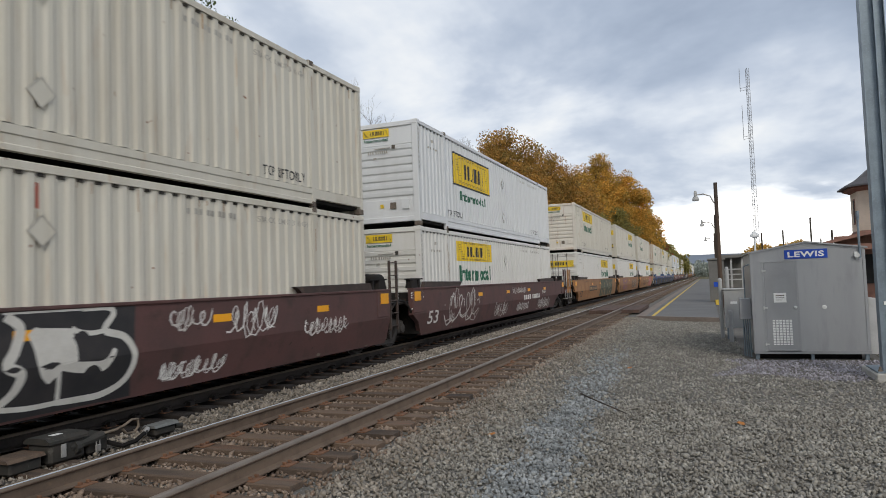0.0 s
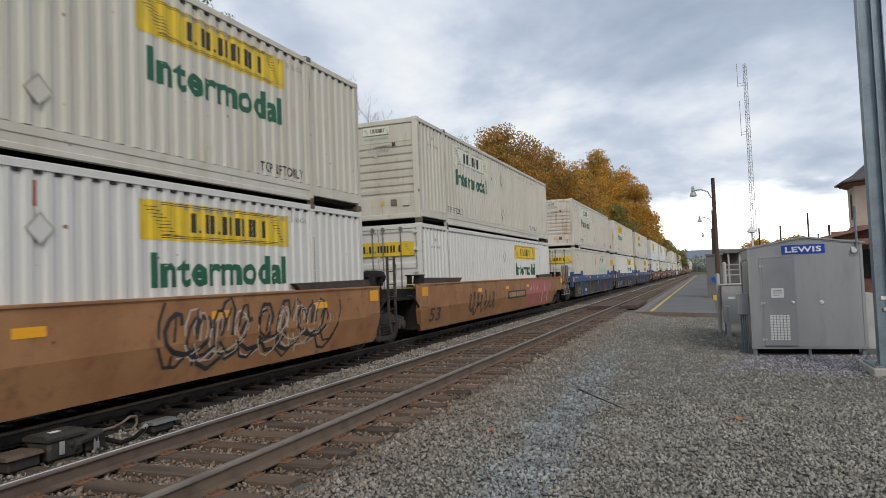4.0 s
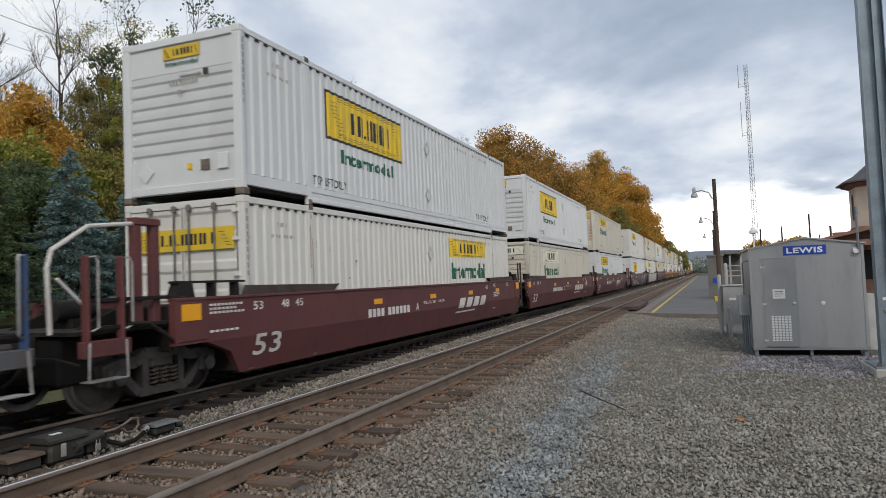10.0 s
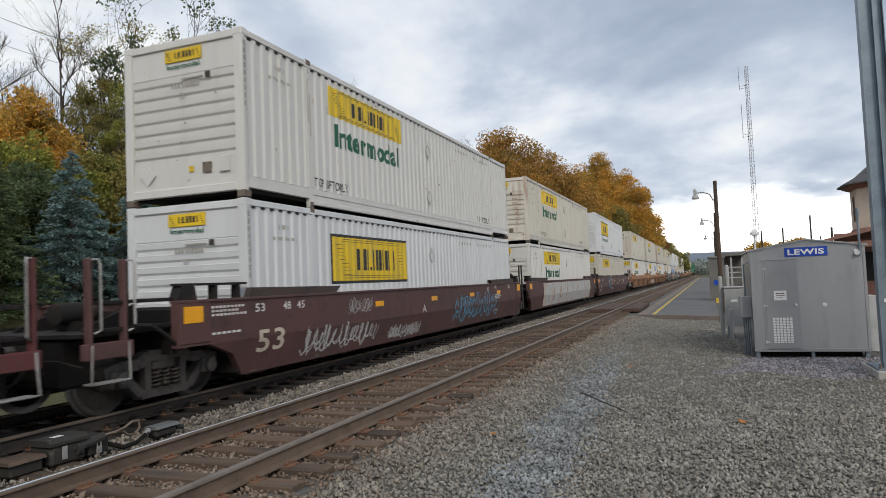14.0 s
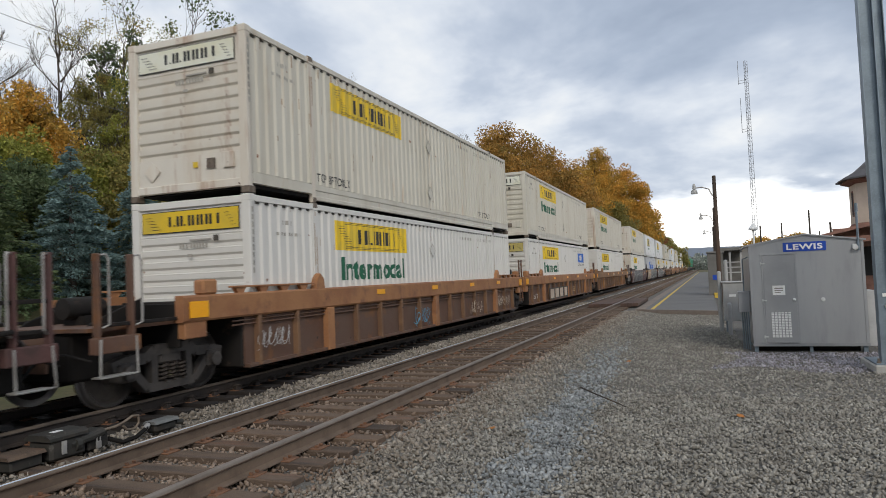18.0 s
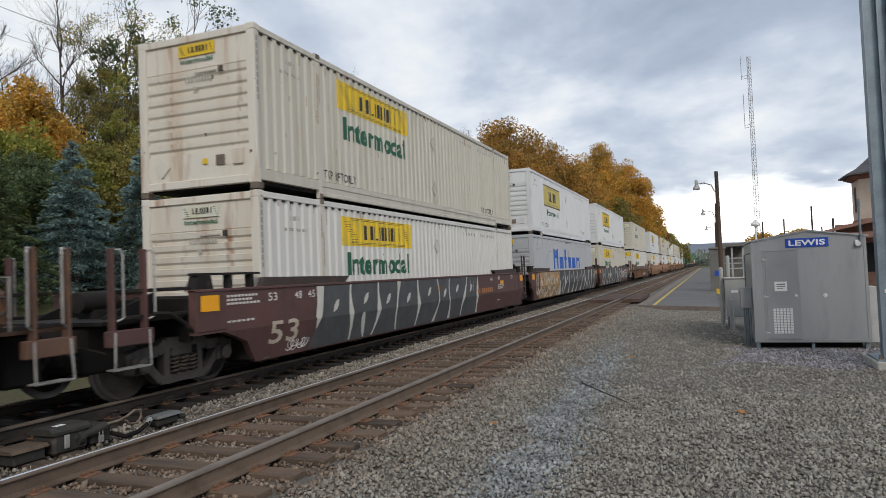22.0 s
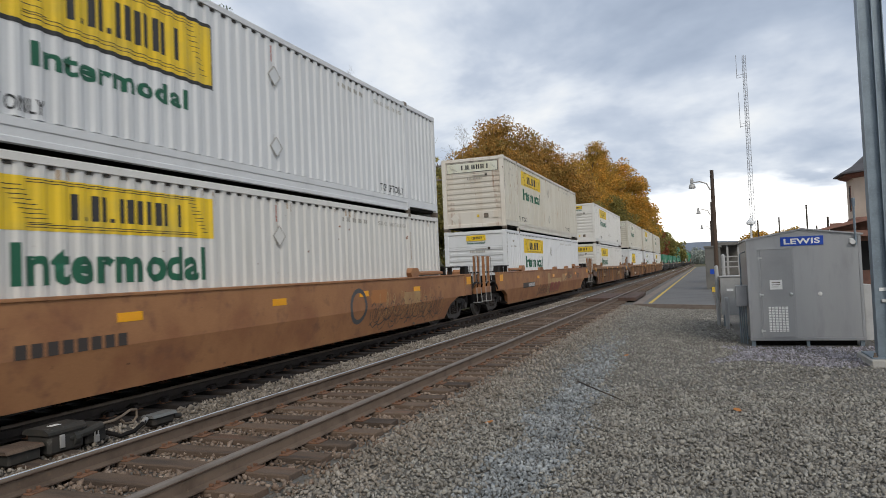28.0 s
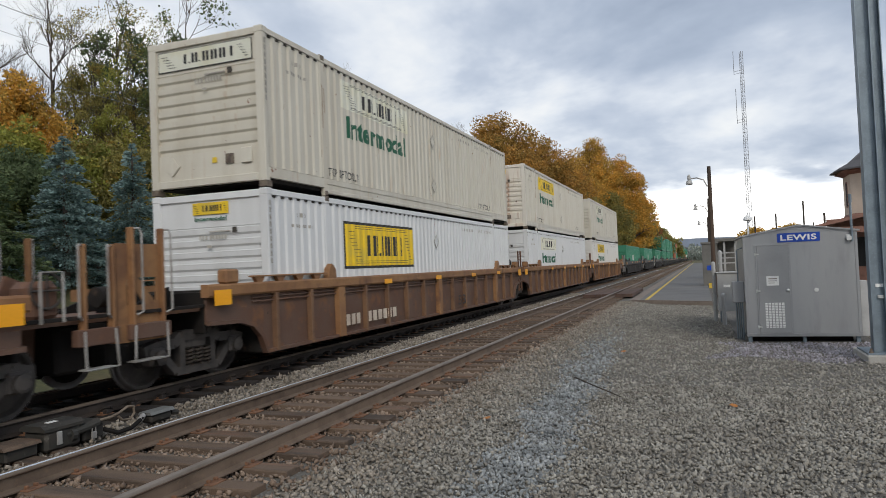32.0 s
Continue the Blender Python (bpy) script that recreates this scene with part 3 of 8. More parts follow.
def door_shape(x0, x1):
    s = Shape()
    n = 5
    prof = [(0.16, 0.0)]
    for k in range(n):
        z0 = 0.30 + k * 0.50
        prof += [(z0, 0.0), (z0 + 0.05, 0.03), (z0 + 0.33, 0.03), (z0 + 0.38, 0.0)]
    prof += [(2.78, 0.0)]
    for zz, d in prof:
        s.v += [(x0, 0.02 + d, zz), (x1, 0.02 + d, zz)]
    s.f = [(2 * i, 2 * i + 1, 2 * i + 3, 2 * i + 2) for i in range(len(prof) - 1)]
    s.box(x0, x0 + 0.03, 0.0, 0.05, 0.16, 2.78)
    s.box(x1 - 0.03, x1, 0.0, 0.05, 0.16, 2.78)
    return s


def mirrored(shape):
    s = Shape()
    s.v = [(-x, y, z) for x, y, z in shape.v]
    s.f = [q[::-1] for q in shape.f]
    return s


def diamond(y, z, r=0.18):
    s = Shape()
    s.prism([(y - r, z), (y, z - r), (y + r, z), (y, z + r)], WIDE - 0.006, WIDE + 0.004, "x")
    s.box(WIDE - 0.02, WIDE + 0.004, y - 0.02, y + 0.02, z + r - 0.01, z + r + 0.06)
    return s


def diamond_edge(y, z, r=0.19, w=0.012):
    s = Shape()
    pts = [(y - r, z), (y, z - r), (y + r, z), (y, z + r)]
    inn = [(y - r + w * 1.4, z), (y, z - r + w * 1.4), (y + r - w * 1.4, z), (y, z + r - w * 1.4)]
    for k in range(4):
        j = (k + 1) % 4
        s.prism([pts[k], pts[j], inn[j], inn[k]], WIDE - 0.004, WIDE + 0.010, "x")
    return s


KIT = {}


def kit(key, make):
    """Meshes shared by all containers."""
    if key not in KIT:
        made = make()
        KIT[key] = made.mesh(key) if isinstance(made, Shape) else made
    return KIT[key]


def frame_shapes():
    rail_top = Shape().box(WIDE - 0.10, WIDE, 0.16, LEN - 0.16, 2.79, 2.886, 0.012)
    rail_top.box(WIDE - 0.05, WIDE + 0.006, 0.16, LEN - 0.16, 2.775, 2.80, 0.004)
    low = Shape()
    mid, end = [(WIDE - 0.10, 0.055), (WIDE, 0.055), (WIDE, 0.12), (WIDE - 0.014, 0.135), (WIDE - 0.014, 0.235), (WIDE, 0.25), (WIDE, 0.355), (WIDE - 0.05, 0.372), (WIDE - 0.10, 0.372)], [(WIDE - 0.10, 0.165), (WIDE, 0.165), (WIDE, 0.355), (WIDE - 0.05, 0.372), (WIDE - 0.10, 0.372)]
    low.prism(mid, 2.02, LEN - 2.02, "y")
    low.prism(end, 0.12, 2.02, "y").prism(end, LEN - 2.02, LEN - 0.12, "y")
    post = Shape().box(WIDE - 0.17, WIDE, 0.0, 0.12, 0.10, 2.79, 0.01)
    post.box(WIDE - 0.178, WIDE + 0.004, -0.004, 0.17, 2.78, 2.902, 0.012)
    lift = Shape().box(WIDE - 0.08, WIDE + 0.002, 2.00, 2.12, 0.0, 2.88, 0.004)
    lift.box(WIDE - 0.08, WIDE + 0.010, 1.97, 2.15, 2.76, 2.90, 0.006)
    cast = Shape().box(WIDE - 0.16, WIDE + 0.004, -0.004, 0.178, 0.0, 0.118, 0.008)
    cast.box(WIDE - 0.12, WIDE + 0.006, 0.045, 0.125, 0.035, 0.085)
    return rail_top, low, post, lift, cast


def rib_shade_shape():
    """Painted shade: dark blocks where each pressed rib runs out under the top rail."""
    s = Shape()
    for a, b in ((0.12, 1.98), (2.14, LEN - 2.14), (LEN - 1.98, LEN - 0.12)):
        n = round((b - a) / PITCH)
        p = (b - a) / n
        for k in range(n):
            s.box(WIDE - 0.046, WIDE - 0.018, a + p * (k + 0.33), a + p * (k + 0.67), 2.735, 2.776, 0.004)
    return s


def rot_end(shape):
    """The same on the far end."""
    s = Shape()
    s.v = [(-x, LEN - y, z) for x, y, z in shape.v]
    s.f = list(shape.f)
    return s


# cells of the banner's mark: where each stands across the banner, and how many bars it has
CELLS = ((0.285, 1), (0.37, 2), (0.49, 2), (0.58, 2), (0.67, 2), (0.785, 1))


def cell_bars(a, w, u, n, fat=0.026):
    """Upright plain bars of one cell: start and width along the banner."""
    return [(a + w * u, a + w * (u + fat)) for u in ([u] if n == 1 else [u, u + 0.065 - fat])]


def emblem(y0, y1, z0, z1):
    """Plain bars in the middle of a banner, fine lines that sweep out to its two ends."""
    w, h = y1 - y0, z1 - z0
    rows = []
    for u, n in CELLS:
        rows += [(a, b, z0 + 0.24 * h, z0 + 0.76 * h) for a, b in cell_bars(y0, w, u, n)]
    for u in (0.337, 0.45):
        rows.append((y0 + u * w, y0 + (u + 0.014) * w, z0 + 0.24 * h, z0 + 0.32 * h))
    for k in range(9):
        z = z0 + h * (0.14 + 0.085 * k)
        rows += [(y0 + w * (0.03 + 0.012 * (8 - k)), y0 + w * (0.10 + 0.014 * (8 - k)), z, z + 0.010), (y0 + w * (0.85 + 0.010 * (8 - k)), y0 + w * (0.90 + 0.009 * (8 - k)), z, z + 0.010)]
    for v in (0.90, 0.95, 0.06, 0.11):
        rows.append((y0 + w * 0.12, y0 + w * 0.90, z0 + h * v, z0 + h * v + 0.010))
    return bars(rows)


def end_numbers():
    """Short stencil bars under the end banner."""
    s = Shape()
    for k in range(3):
        s.box(-0.22 + 0.07 * k, -0.18 + 0.07 * k, 0.004, 0.014, 2.03, 2.11)
    for k in range(6):
        s.box(0.02 + 0.065 * k, 0.06 + 0.065 * k, 0.004, 0.014, 2.03, 2.11)
    s.box(0.0, 0.46, 0.012, 0.026, 2.165, 2.19).box(-0.05, 0.05, 0.004, 0.014, 1.88, 1.93)
    return s


def end_bars(x0, x1, z0, z1, y0, y1):
    """The same mark on an end wall."""
    s, w, h = Shape(), x1 - x0, z1 - z0
    for u, n in CELLS:
        for a, b in cell_bars(x0, w, u, n):
            s.box(a, b, y0, y1, z0 + 0.26 * h, z0 + 0.76 * h)
    for u in (0.337, 0.45):
        s.box(x0 + u * w, x0 + (u + 0.014) * w, y0, y1, z0 + 0.26 * h, z0 + 0.34 * h)
    for k in range(5):
        z = z0 + h * (0.15 + 0.15 * k)
        s.box(x0 + w * (0.03 + 0.02 * (4 - k)), x0 + w * (0.10 + 0.024 * (4 - k)), y0, y1, z, z + 0.008)
        s.box(x0 + w * (0.86 + 0.018 * (4 - k)), x0 + w * (0.91 + 0.016 * (4 - k)), y0, y1, z, z + 0.008)
    return s


SIDE_ART = {
    # name: banner (y0, y1, z0, z1), words (y0, y1, z0, z1), border
    "front": ((2.87, 6.44, 2.0, 2.62), (3.1, 6.25, 1.36, 1.86), False),
    "rear": ((9.7, 13.25, 2.04, 2.60), (9.9, 13.15, 1.36, 1.86), False),
    "framed": ((2.85, 6.5, 1.50, 2.42), (3.4, 5.95, 1.0, 1.30), True),
    "panel": ((2.85, 6.5, 1.46, 2.38), None, True),
    "banner": ((2.87, 6.40, 2.0, 2.60), None, False),
}


def container(tone, end="nose", art="front", fade="", end_fade="", end_art="small", stained=False, label=""):
    """A 53-foot steel box; its nearer end at y = 0, its floor at z = 0."""
    paint = BOX_TONES[tone]
    end_paint = BOX_END if stained else paint
    c = thing("container", label, "container", "containers on the train")
    part("side_panel", kit("side_panel", side_shape), paint, c)
    part("side_panel", kit("side_panel_b", lambda: mirrored(side_shape())), paint, c)
    part("roof", kit("roof", lambda: Shape().box(-1.2, 1.2, 0.10, LEN - 0.10, 2.84, 2.875)), M_ROOF, c)
    part("floor", kit("floor", lambda: Shape().box(-1.2, 1.2, 0.12, LEN - 0.12, 0.10, 0.24)), M_UNDER, c)
    if art == "none":
        part("end_panel", kit("end_panel", nose_shape), paint, c)
        part("corner_post", kit("corner_post", lambda: frame_shapes()[2]), paint, c)
        part("top_rail", kit("top_rail", lambda: frame_shapes()[0]), paint, c)
        part("bottom_rail", kit("bottom_rail", lambda: frame_shapes()[1]), paint, c)
        return c
    shapes = frame_shapes()
    for name, sh, mat in (("top_rail", shapes[0], paint), ("bottom_rail", shapes[1], paint)):
        part(name, kit(name, lambda: sh), mat, c)
        part(name, kit(name + "_b", lambda: mirrored(sh)), mat, c)
    for name, sh, mat in (("corner_post", shapes[2], end_paint), ("lift_post", shapes[3], end_paint), ("corner_casting", shapes[4], M_CAST)):
        part(name, kit(name, lambda: sh), mat, c)
        part(name, kit(name + "_b", lambda: mirrored(sh)), mat, c)
        part(name, kit(name + "_c", lambda: rot_end(sh)), paint if mat == end_paint else mat, c)
        part(name, kit(name + "_d", lambda: rot_end(mirrored(sh))), paint if mat == end_paint else mat, c)
    for key, make in (("lift_casting", lambda: Shape().box(WIDE - 0.08, WIDE + 0.014, 1.98, 2.15, 2.80, 2.915, 0.012)), ("lift_foot", lambda: Shape().box(WIDE - 0.07, WIDE + 0.012, 2.01, 2.13, 0.0, 0.10, 0.008)), ("lift_casting_c", lambda: Shape().box(WIDE - 0.08, WIDE + 0.014, LEN - 2.15, LEN - 1.98, 2.80, 2.915, 0.012)), ("lift_foot_c", lambda: Shape().box(WIDE - 0.07, WIDE + 0.012, LEN - 2.13, LEN - 2.01, 0.0, 0.10, 0.008))):
        part("lift_casting", kit(key, make), M_CAST, c)
    if tone in ("cream", "white"):
        n = 2 * int(stained) + int(tone == "cream")
        tagged(part("rust_run", kit("drips%d" % n, lambda: drip_shape(40 + n, (7, 16, 30, 46)[n])), M_DRIP, c, "thin brown rust runs"), kind="stuff")
    tagged(part("rib_pocket", kit("rib_pockets", rib_shade_shape), M_SHADE_PLATE, c, "dirt under the top rail"), kind="stuff")
    part("header", kit("header", lambda: Shape().box(-1.13, 1.13, 0.0, 0.10, 2.755, 2.885, 0.01)), end_paint, c)
    part("sill", kit("sill", lambda: Shape().box(-1.13, 1.13, 0.0, 0.10, 0.12, 0.26, 0.01)), end_paint, c)
    part("back_wall", kit("back_wall", lambda: Shape().box(-1.18, 1.18, LEN - 0.06, LEN - 0.01, 0.02, 2.88)), paint, c)
    if end == "nose":
        face = part("end_panel", kit("end_panel", nose_shape), end_paint, c)
        if end_art == "wide":
            part("banner_border", kit("end_border", lambda: Shape().box(-1.065, 1.065, 0.016, 0.027, 2.325, 2.715)), M_BLACK, face)
            part("end_banner", kit("end_banner", lambda: Shape().box(-1.05, 1.05, 0.012, 0.026, 2.34, 2.70)), M_STRAW if end_fade == "straw" else M_PALE if fade or end_fade else M_YELLOW, face)
            tagged(part("end_mark", kit("end_mark_wide", lambda: end_bars(-1.05, 1.05, 2.34, 2.70, 0.006, 0.014)), M_BLACK, face), kind="stuff")
        else:
            part("end_banner", kit("end_banner_small", lambda: Shape().box(-0.36, 0.44, 0.012, 0.026, 2.50, 2.72)), M_STRAW if end_fade == "straw" else M_PALE if fade or end_fade else M_YELLOW, face)
            tagged(part("end_mark", kit("end_mark_small", lambda: end_bars(-0.36, 0.44, 2.50, 2.72, 0.006, 0.014)), M_BLACK, face), kind="stuff")
            words = kit("end_words", lambda: flat_words("Intermodal", -0.32, 0.40, 2.38, 2.46))
            part("end_lettering", words, M_MINT if fade else M_GREENTEXT, face)
        tagged(part("number_bar", kit("number_bar", end_numbers), M_FAINT, face), kind="stuff")
        part("number_plate_window", kit("end_window", lambda: Shape().box(0.52, 0.61, 0.005, 0.03, 2.14, 2.24)), M_SHADE_PLATE, face, "small dark plate")
        tagged(part("placard", kit("end_placard", lambda: Shape().prism([(-0.98, 0.52), (-0.80, 0.34), (-0.62, 0.52), (-0.80, 0.70)], 0.008, 0.026, "y")), end_paint, face), kind="stuff")
        part("sticker", kit("sticker", lambda: Shape().box(0.12, 0.22, 0.014, 0.026, 0.52, 0.62)), M_YELLOW, face)
        part("vent_plate", kit("vent_plate", lambda: Shape().box(0.42, 0.60, 0.010, 0.026, 0.48, 0.66)), M_CAST, face)
        part("document_box", kit("document_box", lambda: Shape().box(0.78, 1.00, -0.004, 0.026, 0.46, 0.74, 0.01)), end_paint, face)
    else:
        for sgn, key in ((-1, "a"), (1, "b")):
            d = part("door", kit("door_" + key, lambda: door_shape(-1.16, -0.01) if sgn < 0 else door_shape(0.01, 1.16)), end_paint, c)
            for k, x in enumerate((0.16, 0.70)):
                part("lock_rod", kit("lock_rod_%s%d" % (key, k), lambda: Shape().tube([(sgn * x, -0.03, 0.12), (sgn * x, -0.03, 2.82)], 0.019, 8).box(sgn * x - 0.05, sgn * x + 0.05, -0.05, 0.02, 0.95, 1.05).box(sgn * x - 0.04, sgn * x + 0.04, -0.05, 0.02, 2.70, 2.80).box(sgn * x - 0.04, sgn * x + 0.04, -0.05, 0.02, 0.14, 0.24)), M_ROD, d, "dull steel door rod")
            for z in (0.35, 0.95, 1.55, 2.15, 2.62):
                part("hinge", kit("hinge_%s%g" % (key, z), lambda: Shape().box(min(sgn * 1.06, sgn * 1.20), max(sgn * 1.06, sgn * 1.20), -0.022, 0.02, z, z + 0.07, 0.006)), end_paint, d)
            part("gasket", kit("gasket_" + key, lambda: Shape().box(min(sgn * 0.002, sgn * 0.016), max(sgn * 0.002, sgn * 0.016), 0.004, 0.03, 0.15, 2.79).box(min(sgn * 0.016, sgn * 1.14), max(sgn * 0.016, sgn * 1.14), 0.006, 0.03, 2.755, 2.785)), M_BLACK, d, "black rubber seal")
            part("handle", kit("door_handle_" + key, lambda: Shape().tube([(sgn * 0.16, -0.05, 0.80), (sgn * 0.42, -0.06, 0.80), (sgn * 0.45, -0.06, 0.74)], 0.016, 6).box(min(sgn * 0.30, sgn * 0.40), max(sgn * 0.30, sgn * 0.40), -0.06, -0.01, 0.76, 0.86, 0.01)), M_ROD, d)
        warn = part("caution_label", kit("caution_label", lambda: Shape().box(0.80, 1.02, -0.004, 0.03, 0.86, 1.22)), M_YELLOW, c, "yellow caution label")
        tagged(part("caution_bars", kit("caution_bars", lambda: Shape().box(0.81, 1.01, -0.008, -0.004, 1.14, 1.21).box(0.81, 1.01, -0.008, -0.004, 0.87, 0.99).box(0.84, 0.98, -0.008, -0.004, 1.05, 1.08)), M_BLACK, warn), kind="stuff")
        part("black_label", kit("black_label", lambda: Shape().box(-1.06, -0.78, -0.004, 0.03, 1.02, 1.22)), M_BLACK, c, "black label")
        part("grey_plate", kit("grey_plate", lambda: Shape().box(0.36, 0.50, -0.004, 0.03, 1.02, 1.16)), M_FAINT, c, "small grey plate")
        part("end_banner", kit("door_banner", lambda: Shape().box(-1.08, 1.08, -0.006, 0.018, 2.02, 2.40)), M_YELLOW, c)
        tagged(part("end_mark", kit("door_mark", lambda: end_bars(-1.08, 1.08, 2.02, 2.40, -0.011, -0.004)), M_BLACK, c), kind="stuff")
    if art in SIDE_ART or art == "sign":
        ban, wor, border = SIDE_ART["front" if art == "sign" else art]
        if border:
            part("banner_border", kit("border_" + art, lambda: draped(ban[0] - 0.06, ban[1] + 0.06, ban[2] - 0.06, ban[3] + 0.06, 0.003)), M_BLACK, c)
        b = part("banner", kit("banner_" + art, lambda: draped(*ban, 0.005)), M_STRAW if fade == "straw" else M_PALE if fade else M_YELLOW, c, "dull straw-yellow banner" if fade == "straw" else "faded banner" if fade else "yellow banner")
        tagged(part("banner_mark", kit("mark_" + art, lambda: emblem(*ban)), M_BLACK, b), kind="stuff")
        if wor:
            part("lettering", kit("words_" + art, lambda: draped_words("Intermodal", *wor, 0.005, 0.036)), M_MINT if fade == "pale" else M_GREENTEXT, c, "green painted word")
    if art == "blue":
        part("lettering", kit("words_blue", lambda: bars([(4.37, 4.65, 1.32, 2.33), (4.65, 4.85, 1.85, 2.25), (4.85, 5.03, 1.6, 2.0), (5.03, 5.23, 1.85, 2.25), (5.23, 5.52, 1.32, 2.33), (5.85, 6.75, 1.32, 1.92), (7.2, 7.5, 1.32, 2.33), (7.0, 7.2, 1.75, 1.92), (7.5, 7.75, 1.75, 1.92), (8.1, 8.95, 1.32, 1.92), (9.25, 10.2, 1.32, 1.92), (10.6, 10.85, 1.32, 1.92), (10.85, 11.3, 1.72, 1.92), (11.3, 11.55, 1.32, 1.92)])), M_BLUETEXT, c, "large blue lettering")
        part("caution_lettering", kit("words_caution", lambda: draped_words("WARNING HIGH CUBE", 7.3, 9.0, 2.64, 2.76)), M_BLACK, c)
        part("end_lettering", kit("end_words_blue", lambda: Shape().box(-0.5, -0.32, 0.008, 0.026, 2.45, 2.62).box(-0.26, -0.14, 0.008, 0.026, 2.45, 2.57).box(-0.08, 0.04, 0.008, 0.026, 2.45, 2.57).box(0.10, 0.22, 0.008, 0.026, 2.45, 2.57)), M_BLUETEXT, c)
    elif art == "sign":
        s = part("sign_panel", kit("sign_panel", lambda: draped(12.22, 14.05, 1.90, 2.44, 0.005)), M_BLUETEXT, c, "blue painted panel")
        tagged(part("sign_mark", kit("sign_mark", lambda: bars([(12.62, 12.80, 2.02, 2.34), (12.87, 13.02, 2.02, 2.34), (13.08, 13.16, 2.02, 2.34), (13.22, 13.42, 2.02, 2.34), (13.48, 13.66, 2.02, 2.34)])), M_WHITETEXT, s), kind="stuff")
        part("lettering", kit("sign_words", lambda: draped_words("SHIPPING SUPPLY SPECIALISTS", 12.3, 14.05, 1.70, 1.82)), M_BLACK, c)
    elif art == "white mark":
        part("lettering", kit("words_white", lambda: bars(word_bars(6.5, 8.0, 1.3, 1.9, 2, 0.7))), M_WHITETEXT, c, "white mark")
    if tone not in ("green", "orange"):
        tagged(part("small_lettering", kit("small_words", lambda: draped_words("TOP LIFT ONLY", 2.25, 3.55, 0.43, 0.61)), M_BLACK, c), kind="stuff")
        tagged(part("small_lettering", kit("small_words_rear", lambda: draped_words("TOP LIFT ONLY", 12.5, 13.8, 0.43, 0.61)), M_BLACK, c), kind="stuff")
        tagged(part("small_lettering", kit("stack_words", lambda: draped_words("STACK LIMIT 3 HIGH", 12.3, 13.9, 2.50, 2.60)), M_FAINT, c), kind="stuff")
        tagged(part("number_bar", kit("side_numbers", lambda: bars([(0.05, 0.09, z, z + 0.09) for z in np.arange(1.55, 2.7, 0.13)] + word_bars(10.6, 11.8, 2.5, 2.59, 9, 0.5) + word_bars(0.95, 1.35, 2.42, 2.50, 3, 0.5) + word_bars(0.8, 1.6, 2.22, 2.28, 7, 0.5))), M_FAINT, c), kind="stuff")
        tagged(part("placard", kit("side_placard", lambda: diamond(8.2, 2.1)), paint, c, "blank placard plate"), kind="stuff")
        part("placard", kit("side_placard_low", lambda: diamond(8.2, 0.80)), paint, c, "blank placard plate")
        part("placard_frame", kit("placard_frame", lambda: diamond_edge(8.2, 2.1)), M_FAINT, c)
        part("placard_frame", kit("placard_frame_low", lambda: diamond_edge(8.2, 0.80)), M_FAINT, c)
        part("red_strip", kit("red_strip", lambda: draped(8.13, 8.19, 2.36, 2.66, 0.006)), M_RED, c, "faded red strip")
    return c


def flat_words(text, x0, x1, z0, z1, y=0.016):
    """Words on an end wall that faces -y."""
    me = lettering(text, x1 - x0, z1 - z0, 0.03)
    me.transform(Matrix(((1, 0, 0, x0), (0, 0, 0, y), (0, 1, 0, z0), (0, 0, 0, 1))))
    return me


# ---- well cars ----
def car_paint(name, a, b, c=RUST, **k):
    return surf(name, a, b, 0.6, scale=1.1, cut=(0.40, 0.66), third=c, third_scale=2.6, third_cut=(0.54, 0.74), fine=42, grain=0.16, bump=0.06, vary=0.05, spec=0.25, specks=(0.035, 0.028, 0.025), **k)


PAINT = {
    "maroon": car_paint("dull_maroon_paint", (0.115, 0.057, 0.052), (0.088, 0.050, 0.046), (0.066, 0.042, 0.037)),
    "fresh": car_paint("fresh_maroon_paint", (0.125, 0.043, 0.042), (0.108, 0.038, 0.037), (0.085, 0.036, 0.033)),
    "tan": car_paint("tan_paint", (0.36, 0.185, 0.082), (0.29, 0.135, 0.058), (0.20, 0.105, 0.06)),
    "rust": car_paint("rusty_tan_paint", (0.35, 0.172, 0.078), (0.26, 0.117, 0.057), (0.20, 0.096, 0.056)),
    "brown": car_paint("dusty_brown_paint", (0.125, 0.078, 0.058), (0.115, 0.060, 0.040), (0.20, 0.092, 0.040)),
    "ochre": car_paint("ochre_paint", (0.28, 0.15, 0.068), (0.20, 0.10, 0.05), (0.14, 0.074, 0.045)),
    "rib": car_paint("worn_rib_paint", (0.20, 0.115, 0.065), (0.15, 0.085, 0.052), (0.11, 0.066, 0.045)),
    "blue": car_paint("blue_chord_paint", (0.035, 0.085, 0.22), (0.05, 0.08, 0.15), (0.09, 0.06, 0.05)),
    "slate": car_paint("grey_side_paint", (0.095, 0.095, 0.10), (0.07, 0.065, 0.065), (0.12, 0.075, 0.05)),
    "black": car_paint("black_car_paint", (0.05, 0.05, 0.052), (0.035, 0.035, 0.035), (0.07, 0.055, 0.045)),
}
M_WHEEL = surf("wheel_steel", (0.05, 0.043, 0.038), (0.03, 0.027, 0.025), 0.6, metal=0.3, scale=6)
M_TREAD = surf("polished_tread", (0.34, 0.335, 0.335), (0.22, 0.21, 0.205), 0.38, metal=0.8, bump=0.02)
M_TRUCK = surf("grimy_truck_casting", (0.062, 0.055, 0.05), (0.034, 0.031, 0.029), 0.7, scale=5, third=(0.07, 0.05, 0.036), spec=0.3)
M_SPRING = surf("spring_steel", (0.07, 0.058, 0.05), None, 0.6, metal=0.5)
